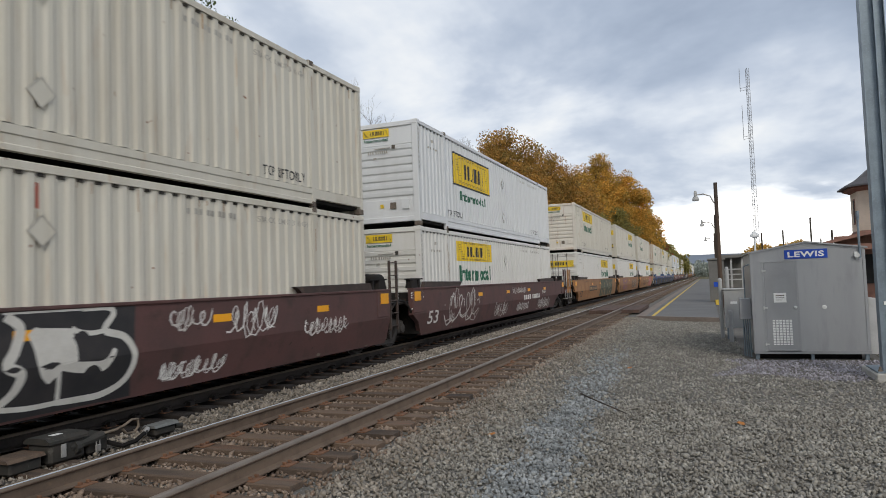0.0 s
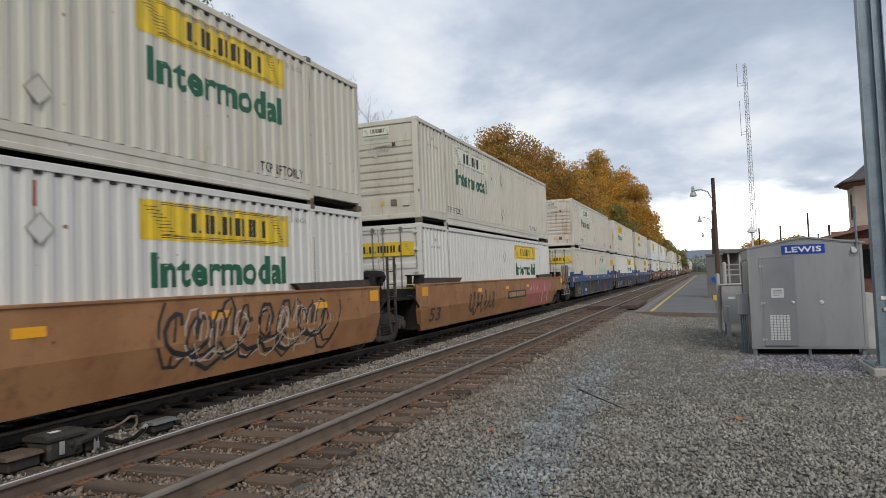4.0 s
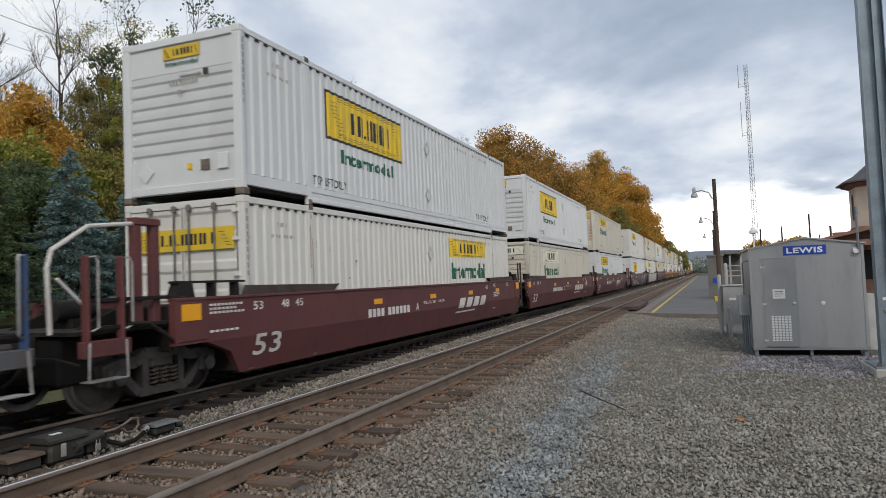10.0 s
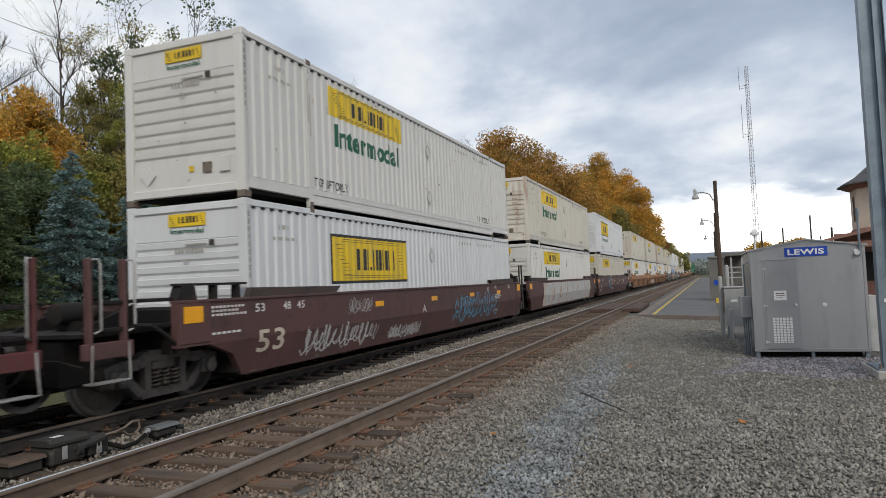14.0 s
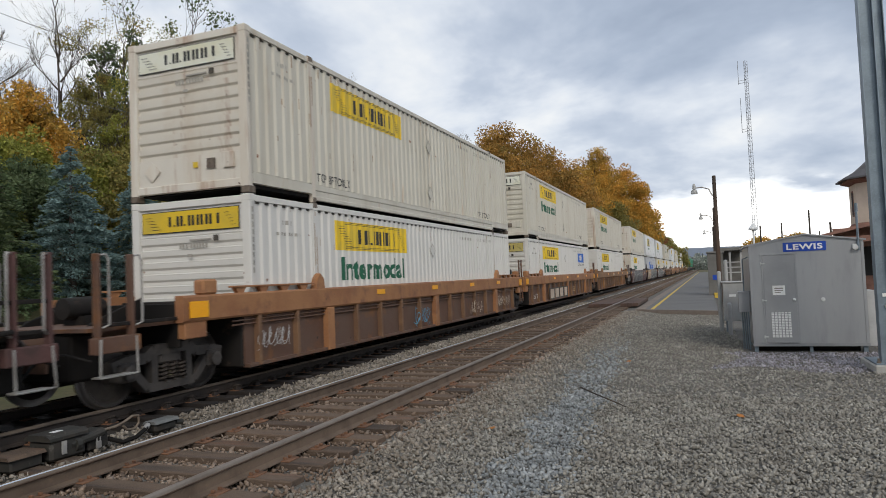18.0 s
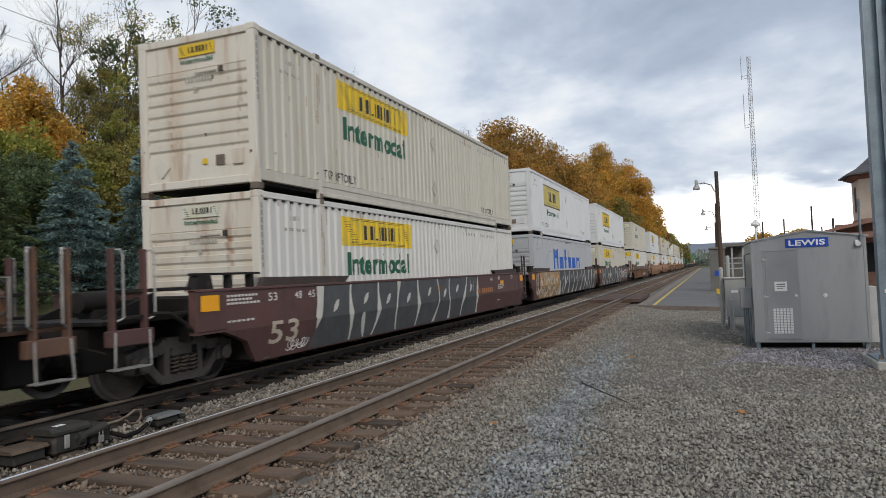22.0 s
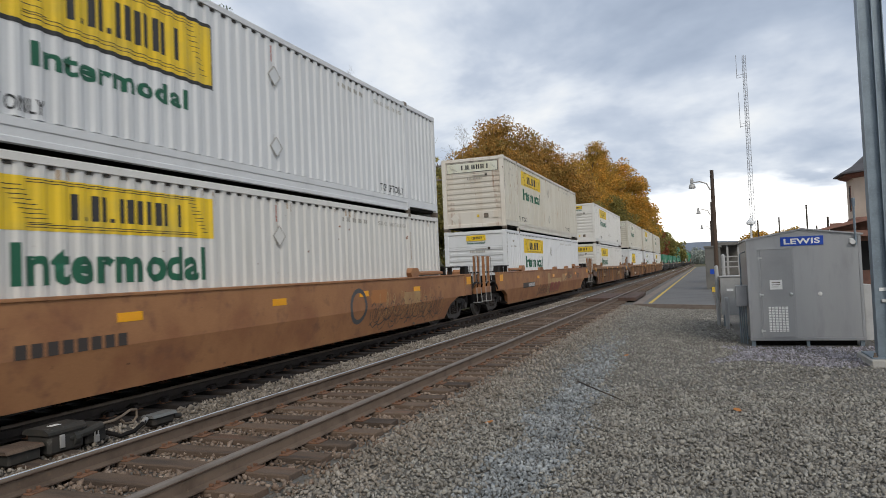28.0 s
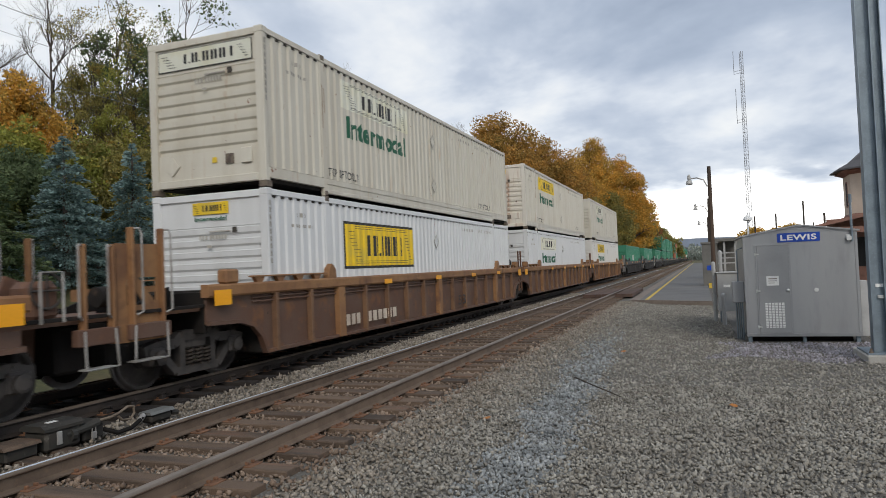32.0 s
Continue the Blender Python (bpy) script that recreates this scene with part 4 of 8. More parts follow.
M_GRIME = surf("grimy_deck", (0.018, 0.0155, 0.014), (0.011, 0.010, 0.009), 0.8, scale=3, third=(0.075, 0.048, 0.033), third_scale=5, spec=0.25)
M_PIPE = surf("dull_galvanised_bar", (0.42, 0.41, 0.39), (0.22, 0.20, 0.18), 0.5, metal=0.5)
M_GUIDE = surf("worn_guide_steel", (0.06, 0.042, 0.035), (0.035, 0.027, 0.024), 0.75, scale=3, third=(0.13, 0.085, 0.06), third_scale=6)
CKIT = {}


def ckit(key, make, smooth=False):
    if key not in CKIT:
        CKIT[key] = make().mesh(key, smooth)
    return CKIT[key]


WHEEL_R, BASE = 0.46, 0.86


def wheelset_shape():
    s = Shape().tube([(-1.0, 0, 0), (1.0, 0, 0)], 0.085, 12)
    for side in (-1, 1):
        s.lathe([(0.09, side * 0.80), (0.15, side * 0.80), (0.16, side * 0.765), (0.36, side * 0.742), (0.40, side * 0.80), (WHEEL_R - 0.012, side * 0.805), (WHEEL_R, side * 0.79), (WHEEL_R + 0.006, side * 0.715), (WHEEL_R + 0.03, side * 0.70), (WHEEL_R + 0.028, side * 0.672), (0.39, side * 0.672), (0.35, side * 0.70), (0.10, side * 0.69)], (0, 0, 0), "x", 32)
        for k in range(3):
            a = 2.094 * k
            s.box(side * 1.0 - 0.02, side * 1.0 + 0.02, 0.05 * math.cos(a) - 0.015, 0.05 * math.cos(a) + 0.015, 0.05 * math.sin(a) - 0.015, 0.05 * math.sin(a) + 0.015)
    return s


def frame_shape():
    """The cast side of a truck: bowed top, a window each side of the springs, and pedestals over the axles."""
    s = Shape()

    def bar(pts, w, x0=-0.07, x1=0.07):
        for (a, b), (c, d) in zip(pts, pts[1:]):
            n = Vector((-(d - b), c - a)).normalized() * w
            s.prism([(a + n.x, b + n.y), (c + n.x, d + n.y), (c - n.x, d - n.y), (a - n.x, b - n.y)], x0, x1, "x")

    bar([(-1.08, 0.56), (-0.80, 0.62), (-0.50, 0.62), (-0.34, 0.72), (0.34, 0.72), (0.50, 0.62), (0.80, 0.62), (1.08, 0.56)], 0.075)
    bar([(-0.84, 0.58), (-0.46, 0.20), (0.46, 0.20), (0.84, 0.58)], 0.06)
    bar([(-0.34, 0.72), (-0.34, 0.20)], 0.055)
    bar([(0.34, 0.72), (0.34, 0.20)], 0.055)
    for y in (-BASE, BASE):
        s.box(-0.10, 0.12, y - 0.15, y + 0.15, 0.34, 0.60, 0.03)
        s.lathe([(0.11, 0.10), (0.11, 0.17), (0.07, 0.185)], (0, y, 0.46), "x", 14)
    return s


def springs_shape():
    s = Shape()
    for y in (-0.18, 0.0, 0.18):
        s.tube([(0.02 + 0.075 * math.cos(a * 0.9), y + 0.075 * math.sin(a * 0.9), 0.26 + 0.26 * a / 32) for a in range(33)], 0.017, 5)
    return s


def truck(parent, y):
    t = part("truck", ckit("truck_bolster", lambda: Shape().box(-0.66, 0.66, -1.25, 1.25, 0.60, 0.72).box(-0.62, 0.62, -0.42, -0.30, 0.22, 0.52).box(-0.62, 0.62, 0.30, 0.42, 0.22, 0.52).box(-1.05, 1.05, -0.22, 0.22, 0.50, 0.72, 0.03).lathe([(0.35, 0.70), (0.35, 0.82)], (0, 0, 0), "z", 16)), M_TRUCK, parent, "grimy cast-steel truck", m=pose(0, y, 0))
    for side in (-1, 1):
        part("side_frame", ckit("side_frame", frame_shape), M_TRUCK, t, m=pose(side * 1.0, 0, 0, 0, 0, 0 if side > 0 else 180))
        part("spring", ckit("springs", springs_shape), M_SPRING, t, m=pose(side * 1.02, 0, 0))
    for a in (-BASE, BASE):
        me = ckit("wheelset", wheelset_shape, True)
        if not me.materials:
            me.materials.append(M_WHEEL)
            me.materials.append(M_TREAD)
            for f in me.polygons:
                c = f.center
                f.material_index = int(WHEEL_R - 0.03 < math.hypot(c.y, c.z) < WHEEL_R + 0.02)
        w = part("wheelset", me, M_WHEEL, t, m=pose(0, a, WHEEL_R))
        WHEELS.append((w, y + a))
    return t


WHEELS = []


def side_sheet(y0, y1):
    """A smooth side: upright above, drawn in below, cut away over the trucks."""
    s = Shape()
    low = [(max(y0, -1.10), 0.80), (max(y0 + 0.1, -0.52), 0.60), (-0.20, 0.22)]
    low += [(LEN + 0.20, 0.22), (LEN + 0.52, 0.60), (LEN + 1.10, 0.80)] if y1 > LEN + 1.5 else [(y1 - 0.10, 0.22), (y1 - 0.02, 0.34), (y1, 0.80)]
    for x0, x1 in ((1.30, 1.42),):
        s.prism([(y0, 0.80), (y1, 0.80), (y1, 1.46), (y0, 1.46)], x0, x1, "x")
        n = len(s.v)
        m = len(low)
        s.v += [(1.42 - 0.13 * (0.80 - z) / 0.58, y, z) for y, z in low] + [(1.28 - 0.09 * (0.80 - z) / 0.58, y, z) for y, z in low]
        s.f += [tuple(n + i for i in range(m)), tuple(n + m + i for i in range(m - 1, -1, -1))] + [(n + i, n + m + i, n + m + i + 1, n + i + 1) for i in range(m - 1)]
    s.box(1.27, 1.445, y0, y1, 1.43, 1.475, 0.008)
    return s


def guide(y0, y1):
    s = Shape()
    s.prism([(y0, 1.47), (y1, 1.47), (y1 - 0.06, 1.56), (y1 - 0.14, 1.60), (y0 + 0.14, 1.60), (y0 + 0.06, 1.56)], 1.30, 1.39, "x")
    return s


def wedge_guide(base, way):
    """A long plate leaning out over the side, cut back under its inner tip."""
    s = Shape()
    s.prism([(base - way * 0.12, 1.47), (base + way * 2.72, 1.47), (base + way * 2.80, 1.535), (base + way * 2.92, 1.60), (base - way * 0.02, 1.63)], 1.29, 1.40, "x")
    return s


def hex_guide(base, way):
    s = Shape()
    y = base + way * 2.05
    s.prism([(y - 0.20, 1.47), (y + 0.20, 1.47), (y + 0.30, 1.58), (y + 0.18, 1.70), (y - 0.18, 1.70), (y - 0.30, 1.58)], 1.26, 1.40, "x")
    s.prism([(1.28, 1.50), (1.40, 1.52), (1.40, 1.57), (1.28, 1.61)], *sorted((base + way * 0.05, base + way * 1.8)), "y")
    return s


def ribs_chord(y0, y1, low):
    s = Shape()
    s.prism([(1.26, low), (1.40, low), (1.42, low + 0.03), (1.42, 1.44), (1.40, 1.47), (1.26, 1.47)], y0, y1, "y")
    return s


def panel_shape(low):
    return Shape().box(1.27, 1.31, -0.25, LEN + 0.25, 0.26, low).box(1.27, 1.40, -0.25, LEN + 0.25, 0.24, 0.30, 0.006)


def lamp_box(y):
    return Shape().box(1.40, 1.425, y, y + 0.42, 1.10, 1.22)


def ladder_shape(y):
    s = Shape()
    for a in (y, y + 0.38):
        s.box(1.36, 1.42, a - 0.022, a + 0.022, 0.50, 2.15, 0.006)
    for z in (0.6, 0.9, 1.2, 1.5, 1.8, 2.1):
        s.tube([(1.41, y, z), (1.41, y + 0.38, z)], 0.014, 6)
    return s


def channel(x, y, z0, z1, w=0.024):
    """An upright pressed post, open towards the car."""
    return Shape().box(x - 0.035, x + 0.035, y - w, y + w, z0, z1, 0.008).box(x - 0.055, x - 0.03, y - w - 0.012, y + w + 0.012, z0, z1, 0.004)


def car_end(c, kind, paint, P, C, end, lim, sgn, special, far_off):
    """What stands beyond the load at one end of a well: bulkhead, platform, posts, steps, coupler."""
    base = 0.0 if sgn < 0 else LEN

    def Y(a):
        return base + sgn * a

    def yy(a, b):
        return sorted((Y(a), Y(b)))

    def put(name, key, make, mat, label="", smooth=False):
        return part(name, ckit("%s_%s_%d" % (name, key, sgn), make, smooth), mat, c, label)

    far = 1.80 if end == "joint" else (3.20 if sgn < 0 else 3.72)
    side = abs(lim - base)
    k = "%s%g" % (end, side)
    a, b = yy(0.12, 0.30)
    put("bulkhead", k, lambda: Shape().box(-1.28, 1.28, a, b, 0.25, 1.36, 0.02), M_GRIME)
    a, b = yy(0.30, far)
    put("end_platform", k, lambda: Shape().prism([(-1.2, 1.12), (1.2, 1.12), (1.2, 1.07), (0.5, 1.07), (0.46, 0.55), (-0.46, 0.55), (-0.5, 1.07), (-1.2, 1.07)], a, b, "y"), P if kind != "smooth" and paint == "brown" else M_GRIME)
    put("reflector", k, lambda: Shape().box(1.436, 1.444, *yy(side - 0.5, side - 0.1), 1.14, 1.38), M_REFLECT, "amber reflector")
    if kind == "smooth":
        put("end_plate", k, lambda: Shape().box(1.40, 1.436, *yy(side - 0.66, side - 0.02), 0.84, 1.46, 0.01), P)
        put("hose_pipe", k, lambda: Shape().tube([(1.36, Y(side + 0.75), 1.18), (1.37, Y(side + 0.45), 1.16), (1.38, Y(side + 0.2), 1.02), (1.36, Y(side - 0.1), 0.80)], 0.03, 7), M_GRIME)
    elif paint in ("slate",) or special == "leg":
        put("end_leg", k, lambda: Shape().box(1.26, 1.40, *yy(side - 0.50, side - 0.04), 0.84, 1.08, 0.012), C)
    else:
        put("arch_plate", k, lambda: Shape().prism([(Y(u), z) for u, z in ((0.25, 1.075), (side - 0.05, 1.075), (side - 0.05, 0.86), (0.95, 0.84), (0.62, 0.76), (0.40, 0.56), (0.26, 0.26))], 1.275, 1.318, "x"), P)
        if special in ("thin", "tall"):
            put("end_web", k, lambda: Shape().box(1.275, 1.312, *yy(0.25, side - 0.05), 1.075, 1.27), P)
        put("arch_lip", k, lambda: Shape().prism([(Y(u), z) for u, z in ((side - 0.05, 0.90), (0.95, 0.88), (0.58, 0.79), (0.36, 0.58), (0.22, 0.26), (0.27, 0.24), (0.42, 0.54), (0.64, 0.73), (0.96, 0.82), (side - 0.05, 0.84))], 1.30, 1.40, "x"), P)
    if kind == "smooth":
        put("guide_frame", k, lambda: Shape().box(1.20, 1.36, *yy(min(0.1, side - 0.5), max(0.95, side - 0.1)), 1.685, 1.72).box(1.22, 1.34, *yy(0.25, 0.33), 1.47, 1.69).box(1.22, 1.34, *yy(0.8, 0.88), 1.47, 1.69).prism([(Y(side - 0.45), 1.47), (Y(side - 0.05), 1.47), (Y(side - 0.15), 1.69), (Y(side - 0.40), 1.69)], 1.20, 1.38, "x"), M_GRIME)
    else:
        put("guide_block", k, lambda: Shape().box(1.22, 1.42, *yy(side - 0.75, side - 0.42), 1.47, 1.70, 0.03), C)
    if far_off:
        if end == "end" or sgn < 0:
            truck(c, Y(1.62 if end == "end" else 1.90))
        return
    if end == "end":
        truck(c, Y(1.62))
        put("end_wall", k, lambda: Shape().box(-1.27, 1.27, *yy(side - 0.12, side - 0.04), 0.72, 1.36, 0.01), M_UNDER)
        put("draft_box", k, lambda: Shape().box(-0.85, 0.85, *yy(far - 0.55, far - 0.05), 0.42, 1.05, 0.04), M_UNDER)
        put("coupler", k, lambda: Shape().box(-0.14, 0.14, *yy(far, far + 0.30), 0.70, 0.92, 0.03).box(-0.22, 0.22, *yy(far + 0.02, far + 0.27), 0.62, 1.0, 0.06), M_TRUCK)
        put("brake_hose", k, lambda: Shape().tube([(0.35, Y(far), 0.75), (0.36, Y(far + 0.2), 0.55), (0.2, Y(far + 0.45), 0.35), (0.05, Y(far + 0.62), 0.42)], 0.025, 7), M_UNDER)
        p1, p2 = far - 0.08, far - (0.62 if sgn < 0 else 0.52)
        top = 2.06
        if special == "tall" and sgn < 0:
            top = 2.30
            plate = put("ladder_plate", k, lambda: Shape().box(1.24, 1.262, *yy(2.50, 3.36), 0.76, 1.25).box(1.24, 1.262, *yy(2.50, 3.36), 1.62, 2.08).box(1.24, 1.262, *yy(2.50, 2.66), 1.25, 1.62).box(1.24, 1.262, *yy(3.18, 3.36), 1.25, 1.62).prism([(Y(2.66), 1.25), (Y(2.86), 1.25), (Y(3.18), 1.62), (Y(2.98), 1.62)], 1.24, 1.262, "x"), C, "ochre ladder plate with cut-outs")
        for s2 in (-1, 1):
            for u in (p1, p2):
                put("grab_post", "%s%d%g" % (k, s2, u) + special, lambda: channel(s2 * 1.30, Y(u), 0.78, top), P if kind == "smooth" or special == "leg" or (paint == "slate" and sgn < 0) else C)
                put("grab_iron", "%s%d%g" % (k, s2, u) + special, lambda: Shape().tube([(s2 * 1.31, Y(u - 0.03), top - 0.02), (s2 * 1.34, Y(u - 0.10), top - 0.01), (s2 * 1.36, Y(u - 0.12), top - 0.08), (s2 * 1.36, Y(u - 0.12), 1.16), (s2 * 1.32, Y(u - 0.05), 1.12)], 0.015, 6), M_PIPE, "pale bent grab iron")
            put("end_sill", "%s%d" % (k, s2), lambda: Shape().box(min(s2 * 1.22, s2 * 1.34), max(s2 * 1.22, s2 * 1.34), *yy(p2 - 0.12, far), 0.79, 1.0, 0.012), P)
            put("step", "%s%d" % (k, s2), lambda: Shape().box(min(s2 * 1.18, s2 * 1.36), max(s2 * 1.18, s2 * 1.36), *yy(p2, p1), 0.485, 0.505).tube([(s2 * 1.34, Y(p1), 0.98), (s2 * 1.36, Y(p1 + 0.03), 0.50), (s2 * 1.36, Y(p2 - 0.03), 0.50), (s2 * 1.34, Y(p2 - 0.03), 0.98)], 0.016, 6), M_PIPE)
            for j, z in enumerate((1.15, 1.50) if kind == "smooth" else (1.16,)):
                put("platform_rail", "%s%d%d" % (k, s2, j), lambda: Shape().box(min(s2 * 1.25, s2 * 1.30), max(s2 * 1.25, s2 * 1.30), *yy(side - 0.05, p1), z - 0.025, z + 0.025, 0.006), M_GRIME)
            put("gusset", "%s%d" % (k, s2), lambda: Shape().prism([(Y(side), 1.12), (Y(side + 0.95), 1.12), (Y(side + 0.85), 1.18), (Y(side), 1.46)], min(s2 * 0.62, s2 * 0.66), max(s2 * 0.62, s2 * 0.66), "x"), M_UNDER)
        put("cut_lever", k, lambda: Shape().tube([(1.30, Y(far + 0.03), 0.72), (0.9, Y(far + 0.05), 0.80), (0.15, Y(far + 0.08), 0.80)], 0.014, 6), M_GRIME)
        if sgn > 0:
            brake = put("hand_brake", k, lambda: Shape().box(0.62, 1.0, *yy(2.70, 3.15), 1.12, 1.62, 0.08).prism([(Y(2.5), 1.12), (Y(3.1), 1.12), (Y(2.95), 1.62), (Y(2.75), 1.70)], 0.50, 0.56, "x"), P, "hand brake housing")
            part("brake_wheel", ckit("brake_wheel%d" % sgn, lambda: Shape().tube([(1.03, Y(2.92) + 0.22 * math.cos(i * 0.3927), 1.50 + 0.22 * math.sin(i * 0.3927)) for i in range(17)], 0.018, 6).tube([(1.03, Y(2.92) - 0.22, 1.50), (1.03, Y(2.92) + 0.22, 1.50)], 0.014, 5).tube([(1.03, Y(2.92), 1.28), (1.03, Y(2.92), 1.72)], 0.014, 5)), M_TRUCK, brake)
            put("ladder_frame", k, lambda: Shape().tube([(1.32, Y(side + 0.2), 1.12), (1.32, Y(side + 0.2), 1.72), (1.32, Y(side + 0.5), 1.72), (1.32, Y(side + 0.5), 1.12)], 0.016, 6), M_PIPE)
        else:
            put("brake_cylinder", k, lambda: Shape().lathe([(0.0, -0.35), (0.15, -0.33), (0.16, 0.25), (0.12, 0.33), (0.0, 0.35)], (0.1, Y(2.3), 1.36), "y", 16).box(-0.1, 0.3, *yy(2.15, 2.45), 1.12, 1.25), M_GRIME, "", True)
        if special == "stair" and sgn < 0:
            for u in (1.90, 2.22):
                put("guide_post", "%g" % u, lambda: Shape().box(1.12, 1.24, *yy(u - 0.07, u + 0.07), 1.12, 2.58, 0.012), P, "tall guide post")
            put("guide_cap", k, lambda: Shape().box(1.10, 1.26, *yy(1.82, 2.30), 2.50, 2.60, 0.01), P)
            put("handrail", k, lambda: Shape().tube([(1.20, Y(3.55), 1.12), (1.20, Y(3.58), 1.9), (1.20, Y(3.52), 2.12), (1.20, Y(3.0), 2.44), (1.20, Y(2.25), 2.52)], 0.028, 8), M_WHITETEXT, "white curved handrail")
            put("handrail_brace", k, lambda: Shape().tube([(1.20, Y(3.45), 1.78), (1.20, Y(3.05), 1.42)], 0.022, 6), M_WHITETEXT)
    else:
        if sgn < 0:
            truck(c, -1.90)
            put("air_tank", k, lambda: Shape().lathe([(0.0, -0.45), (0.12, -0.43), (0.17, -0.36), (0.17, 0.36), (0.12, 0.43), (0.0, 0.45)], (0.75, Y(1.85), 1.68), "y", 18).box(0.6, 0.9, *yy(1.7, 2.0), 1.12, 1.54), M_UNDER, "black air tank", True)
        else:
            put("ladder", k, lambda: ladder_shape(Y(1.22) - 0.19), P if kind != "smooth" else M_GUIDE, "steel ladder between two wells")
            put("grab_iron", k, lambda: Shape().tube([(1.36, Y(1.52), 1.12), (1.38, Y(1.54), 1.95), (1.38, Y(1.46), 2.02), (1.38, Y(1.40), 1.95)], 0.015, 6), M_PIPE, "pale bent grab iron")


def well_car(kind, paint, chord, front, rear, label, special="", far_off=False):
    """One well; its load's nearer end is at y = 0. front, rear: 'end' where the set ends, 'joint' where units share a truck."""
    c = thing("well_car", label, "freight car", "well cars of the train")
    P, C = PAINT[paint], PAINT[chord]
    low = 1.27 if special in ("thin", "tall") else 1.08
    gap = 1.30 if kind != "smooth" else 0.50 if paint == "tan" else 0.95
    y0 = -1.75 if front == "end" else -gap
    y1 = LEN + (2.40 if rear == "end" else gap)
    for sgn in (1, -1):
        if kind == "smooth":
            key = "sheet%g%g" % (y0, y1)
            part("side_sheet", ckit(key + str(sgn), lambda: side_sheet(y0, y1) if sgn > 0 else mirrored(side_sheet(y0, y1))), P, c)
        else:
            key = "chord%g%g%g" % (y0, y1, low)
            part("top_chord", ckit(key + str(sgn), lambda: ribs_chord(y0, y1, low) if sgn > 0 else mirrored(ribs_chord(y0, y1, low))), C, c)
            part("side_panel", ckit("panel%g%d" % (low, sgn), lambda: panel_shape(low) if sgn > 0 else mirrored(panel_shape(low))), P, c)
        for base, way in (((0.0, 1), (LEN, -1)) if kind == "smooth" else ()):
            if paint == "rust":
                part("guide", ckit("hexguide%g%d" % (base, sgn), lambda: hex_guide(base, way) if sgn > 0 else mirrored(hex_guide(base, way))), C, c, "six-sided guide block with a sloping bar")
            else:
                part("guide", ckit("wedge%g%d" % (base, sgn), lambda: wedge_guide(base, way) if sgn > 0 else mirrored(wedge_guide(base, way))), M_GUIDE, c, "dark worn guide plate")
        if kind != "smooth":
            for a in (2.0, LEN - 2.0):
                part("guide", ckit("peak%g%d" % (a, sgn), lambda: Shape().prism([(a - 0.16, 1.47), (a + 0.16, 1.47), (a + 0.13, 1.66), (a, 1.76), (a - 0.10, 1.66)], min(sgn * 1.28, sgn * 1.41), max(sgn * 1.28, sgn * 1.41), "x")), C, c, "pointed container guide")
            for a, b in ((-0.6, 1.8), (LEN - 1.8, LEN + 0.6)):
                shelf = part("guide_shelf", ckit("shelf%g%d" % (a, sgn), lambda: Shape().box(min(sgn * 1.28, sgn * 1.40), max(sgn * 1.28, sgn * 1.40), a, b, 1.555, 1.585, 0.005)), C, c)
                for k in range(4):
                    y = a + 0.2 + k * 0.62
                    part("bracket", ckit("brk%g%d" % (y, sgn), lambda: Shape().prism([(y - 0.14, 1.555), (y + 0.14, 1.555), (y + 0.07, 1.47), (y - 0.07, 1.47)], min(sgn * 1.30, sgn * 1.38), max(sgn * 1.30, sgn * 1.38), "x")), C, shelf)
            for z in (low - 0.125, low - 0.06):
                part("pipe", ckit("pipe%g%d" % (z, sgn), lambda: Shape().tube([(sgn * 1.345, -0.6, z), (sgn * 1.345, LEN + 0.6, z)], 0.016, 6)), P, c)
        for a, b in (() if kind != "smooth" else ((3.6, 6.0), (7.1, 9.1), (10.0, 11.8), (12.4, 13.3)) if special == "humps" else ((5.1, 5.9), (8.3, 9.1), (11.4, 12.2)) if special == "caps" else ()):
            part("guide", ckit("guide%g%d" % (a, sgn), lambda: guide(a, b) if sgn > 0 else mirrored(guide(a, b))), C, c)
    if kind != "smooth":
        n = 14
        for k in range(n + 1):
            y = 0.05 + k * (LEN - 0.1) / n
            wide = k in (2, 7, 12)
            w = 0.13 if wide else 0.045
            part("rib", ckit("rib%d%g" % (wide, low), lambda: Shape().box(1.30, 1.425 if wide else 1.412, -w, w, 0.25, low, 0.006)), C if wide else PAINT["rib"] if paint == "brown" else P, c, m=pose(0, y, 0))
    for y in (-0.1, 3.0, 7.8, 12.6, LEN - 0.5):
        part("floor_beam", ckit("floor_beam", lambda: Shape().box(-1.28, 1.28, 0, 0.55, 0.20, 0.236)), M_UNDER, c, m=pose(0, y, 0))
    for end, lim, sgn in ((front, y0, -1), (rear, y1, 1)):
        car_end(c, kind, paint, P, C, end, lim, sgn, special, far_off)
    for y in (4.4, 7.75, 10.95, 13.9):
        part("reflector", ckit("refl%g" % y, lambda: lamp_box(y)) if kind == "smooth" else ckit("reflc%g" % y, lambda: Shape().box(1.42, 1.43, y, y + 0.4, 1.26, 1.37)), M_REFLECT, c, "amber reflector")
    return c


# ---- paint on the cars ----
def side_x(z, ribbed):
    if ribbed:
        return 1.427 if z > 1.08 else 1.399
    return 1.4235 if z >= 0.80 else 1.4235 - 0.13 * (0.80 - z) / 0.58


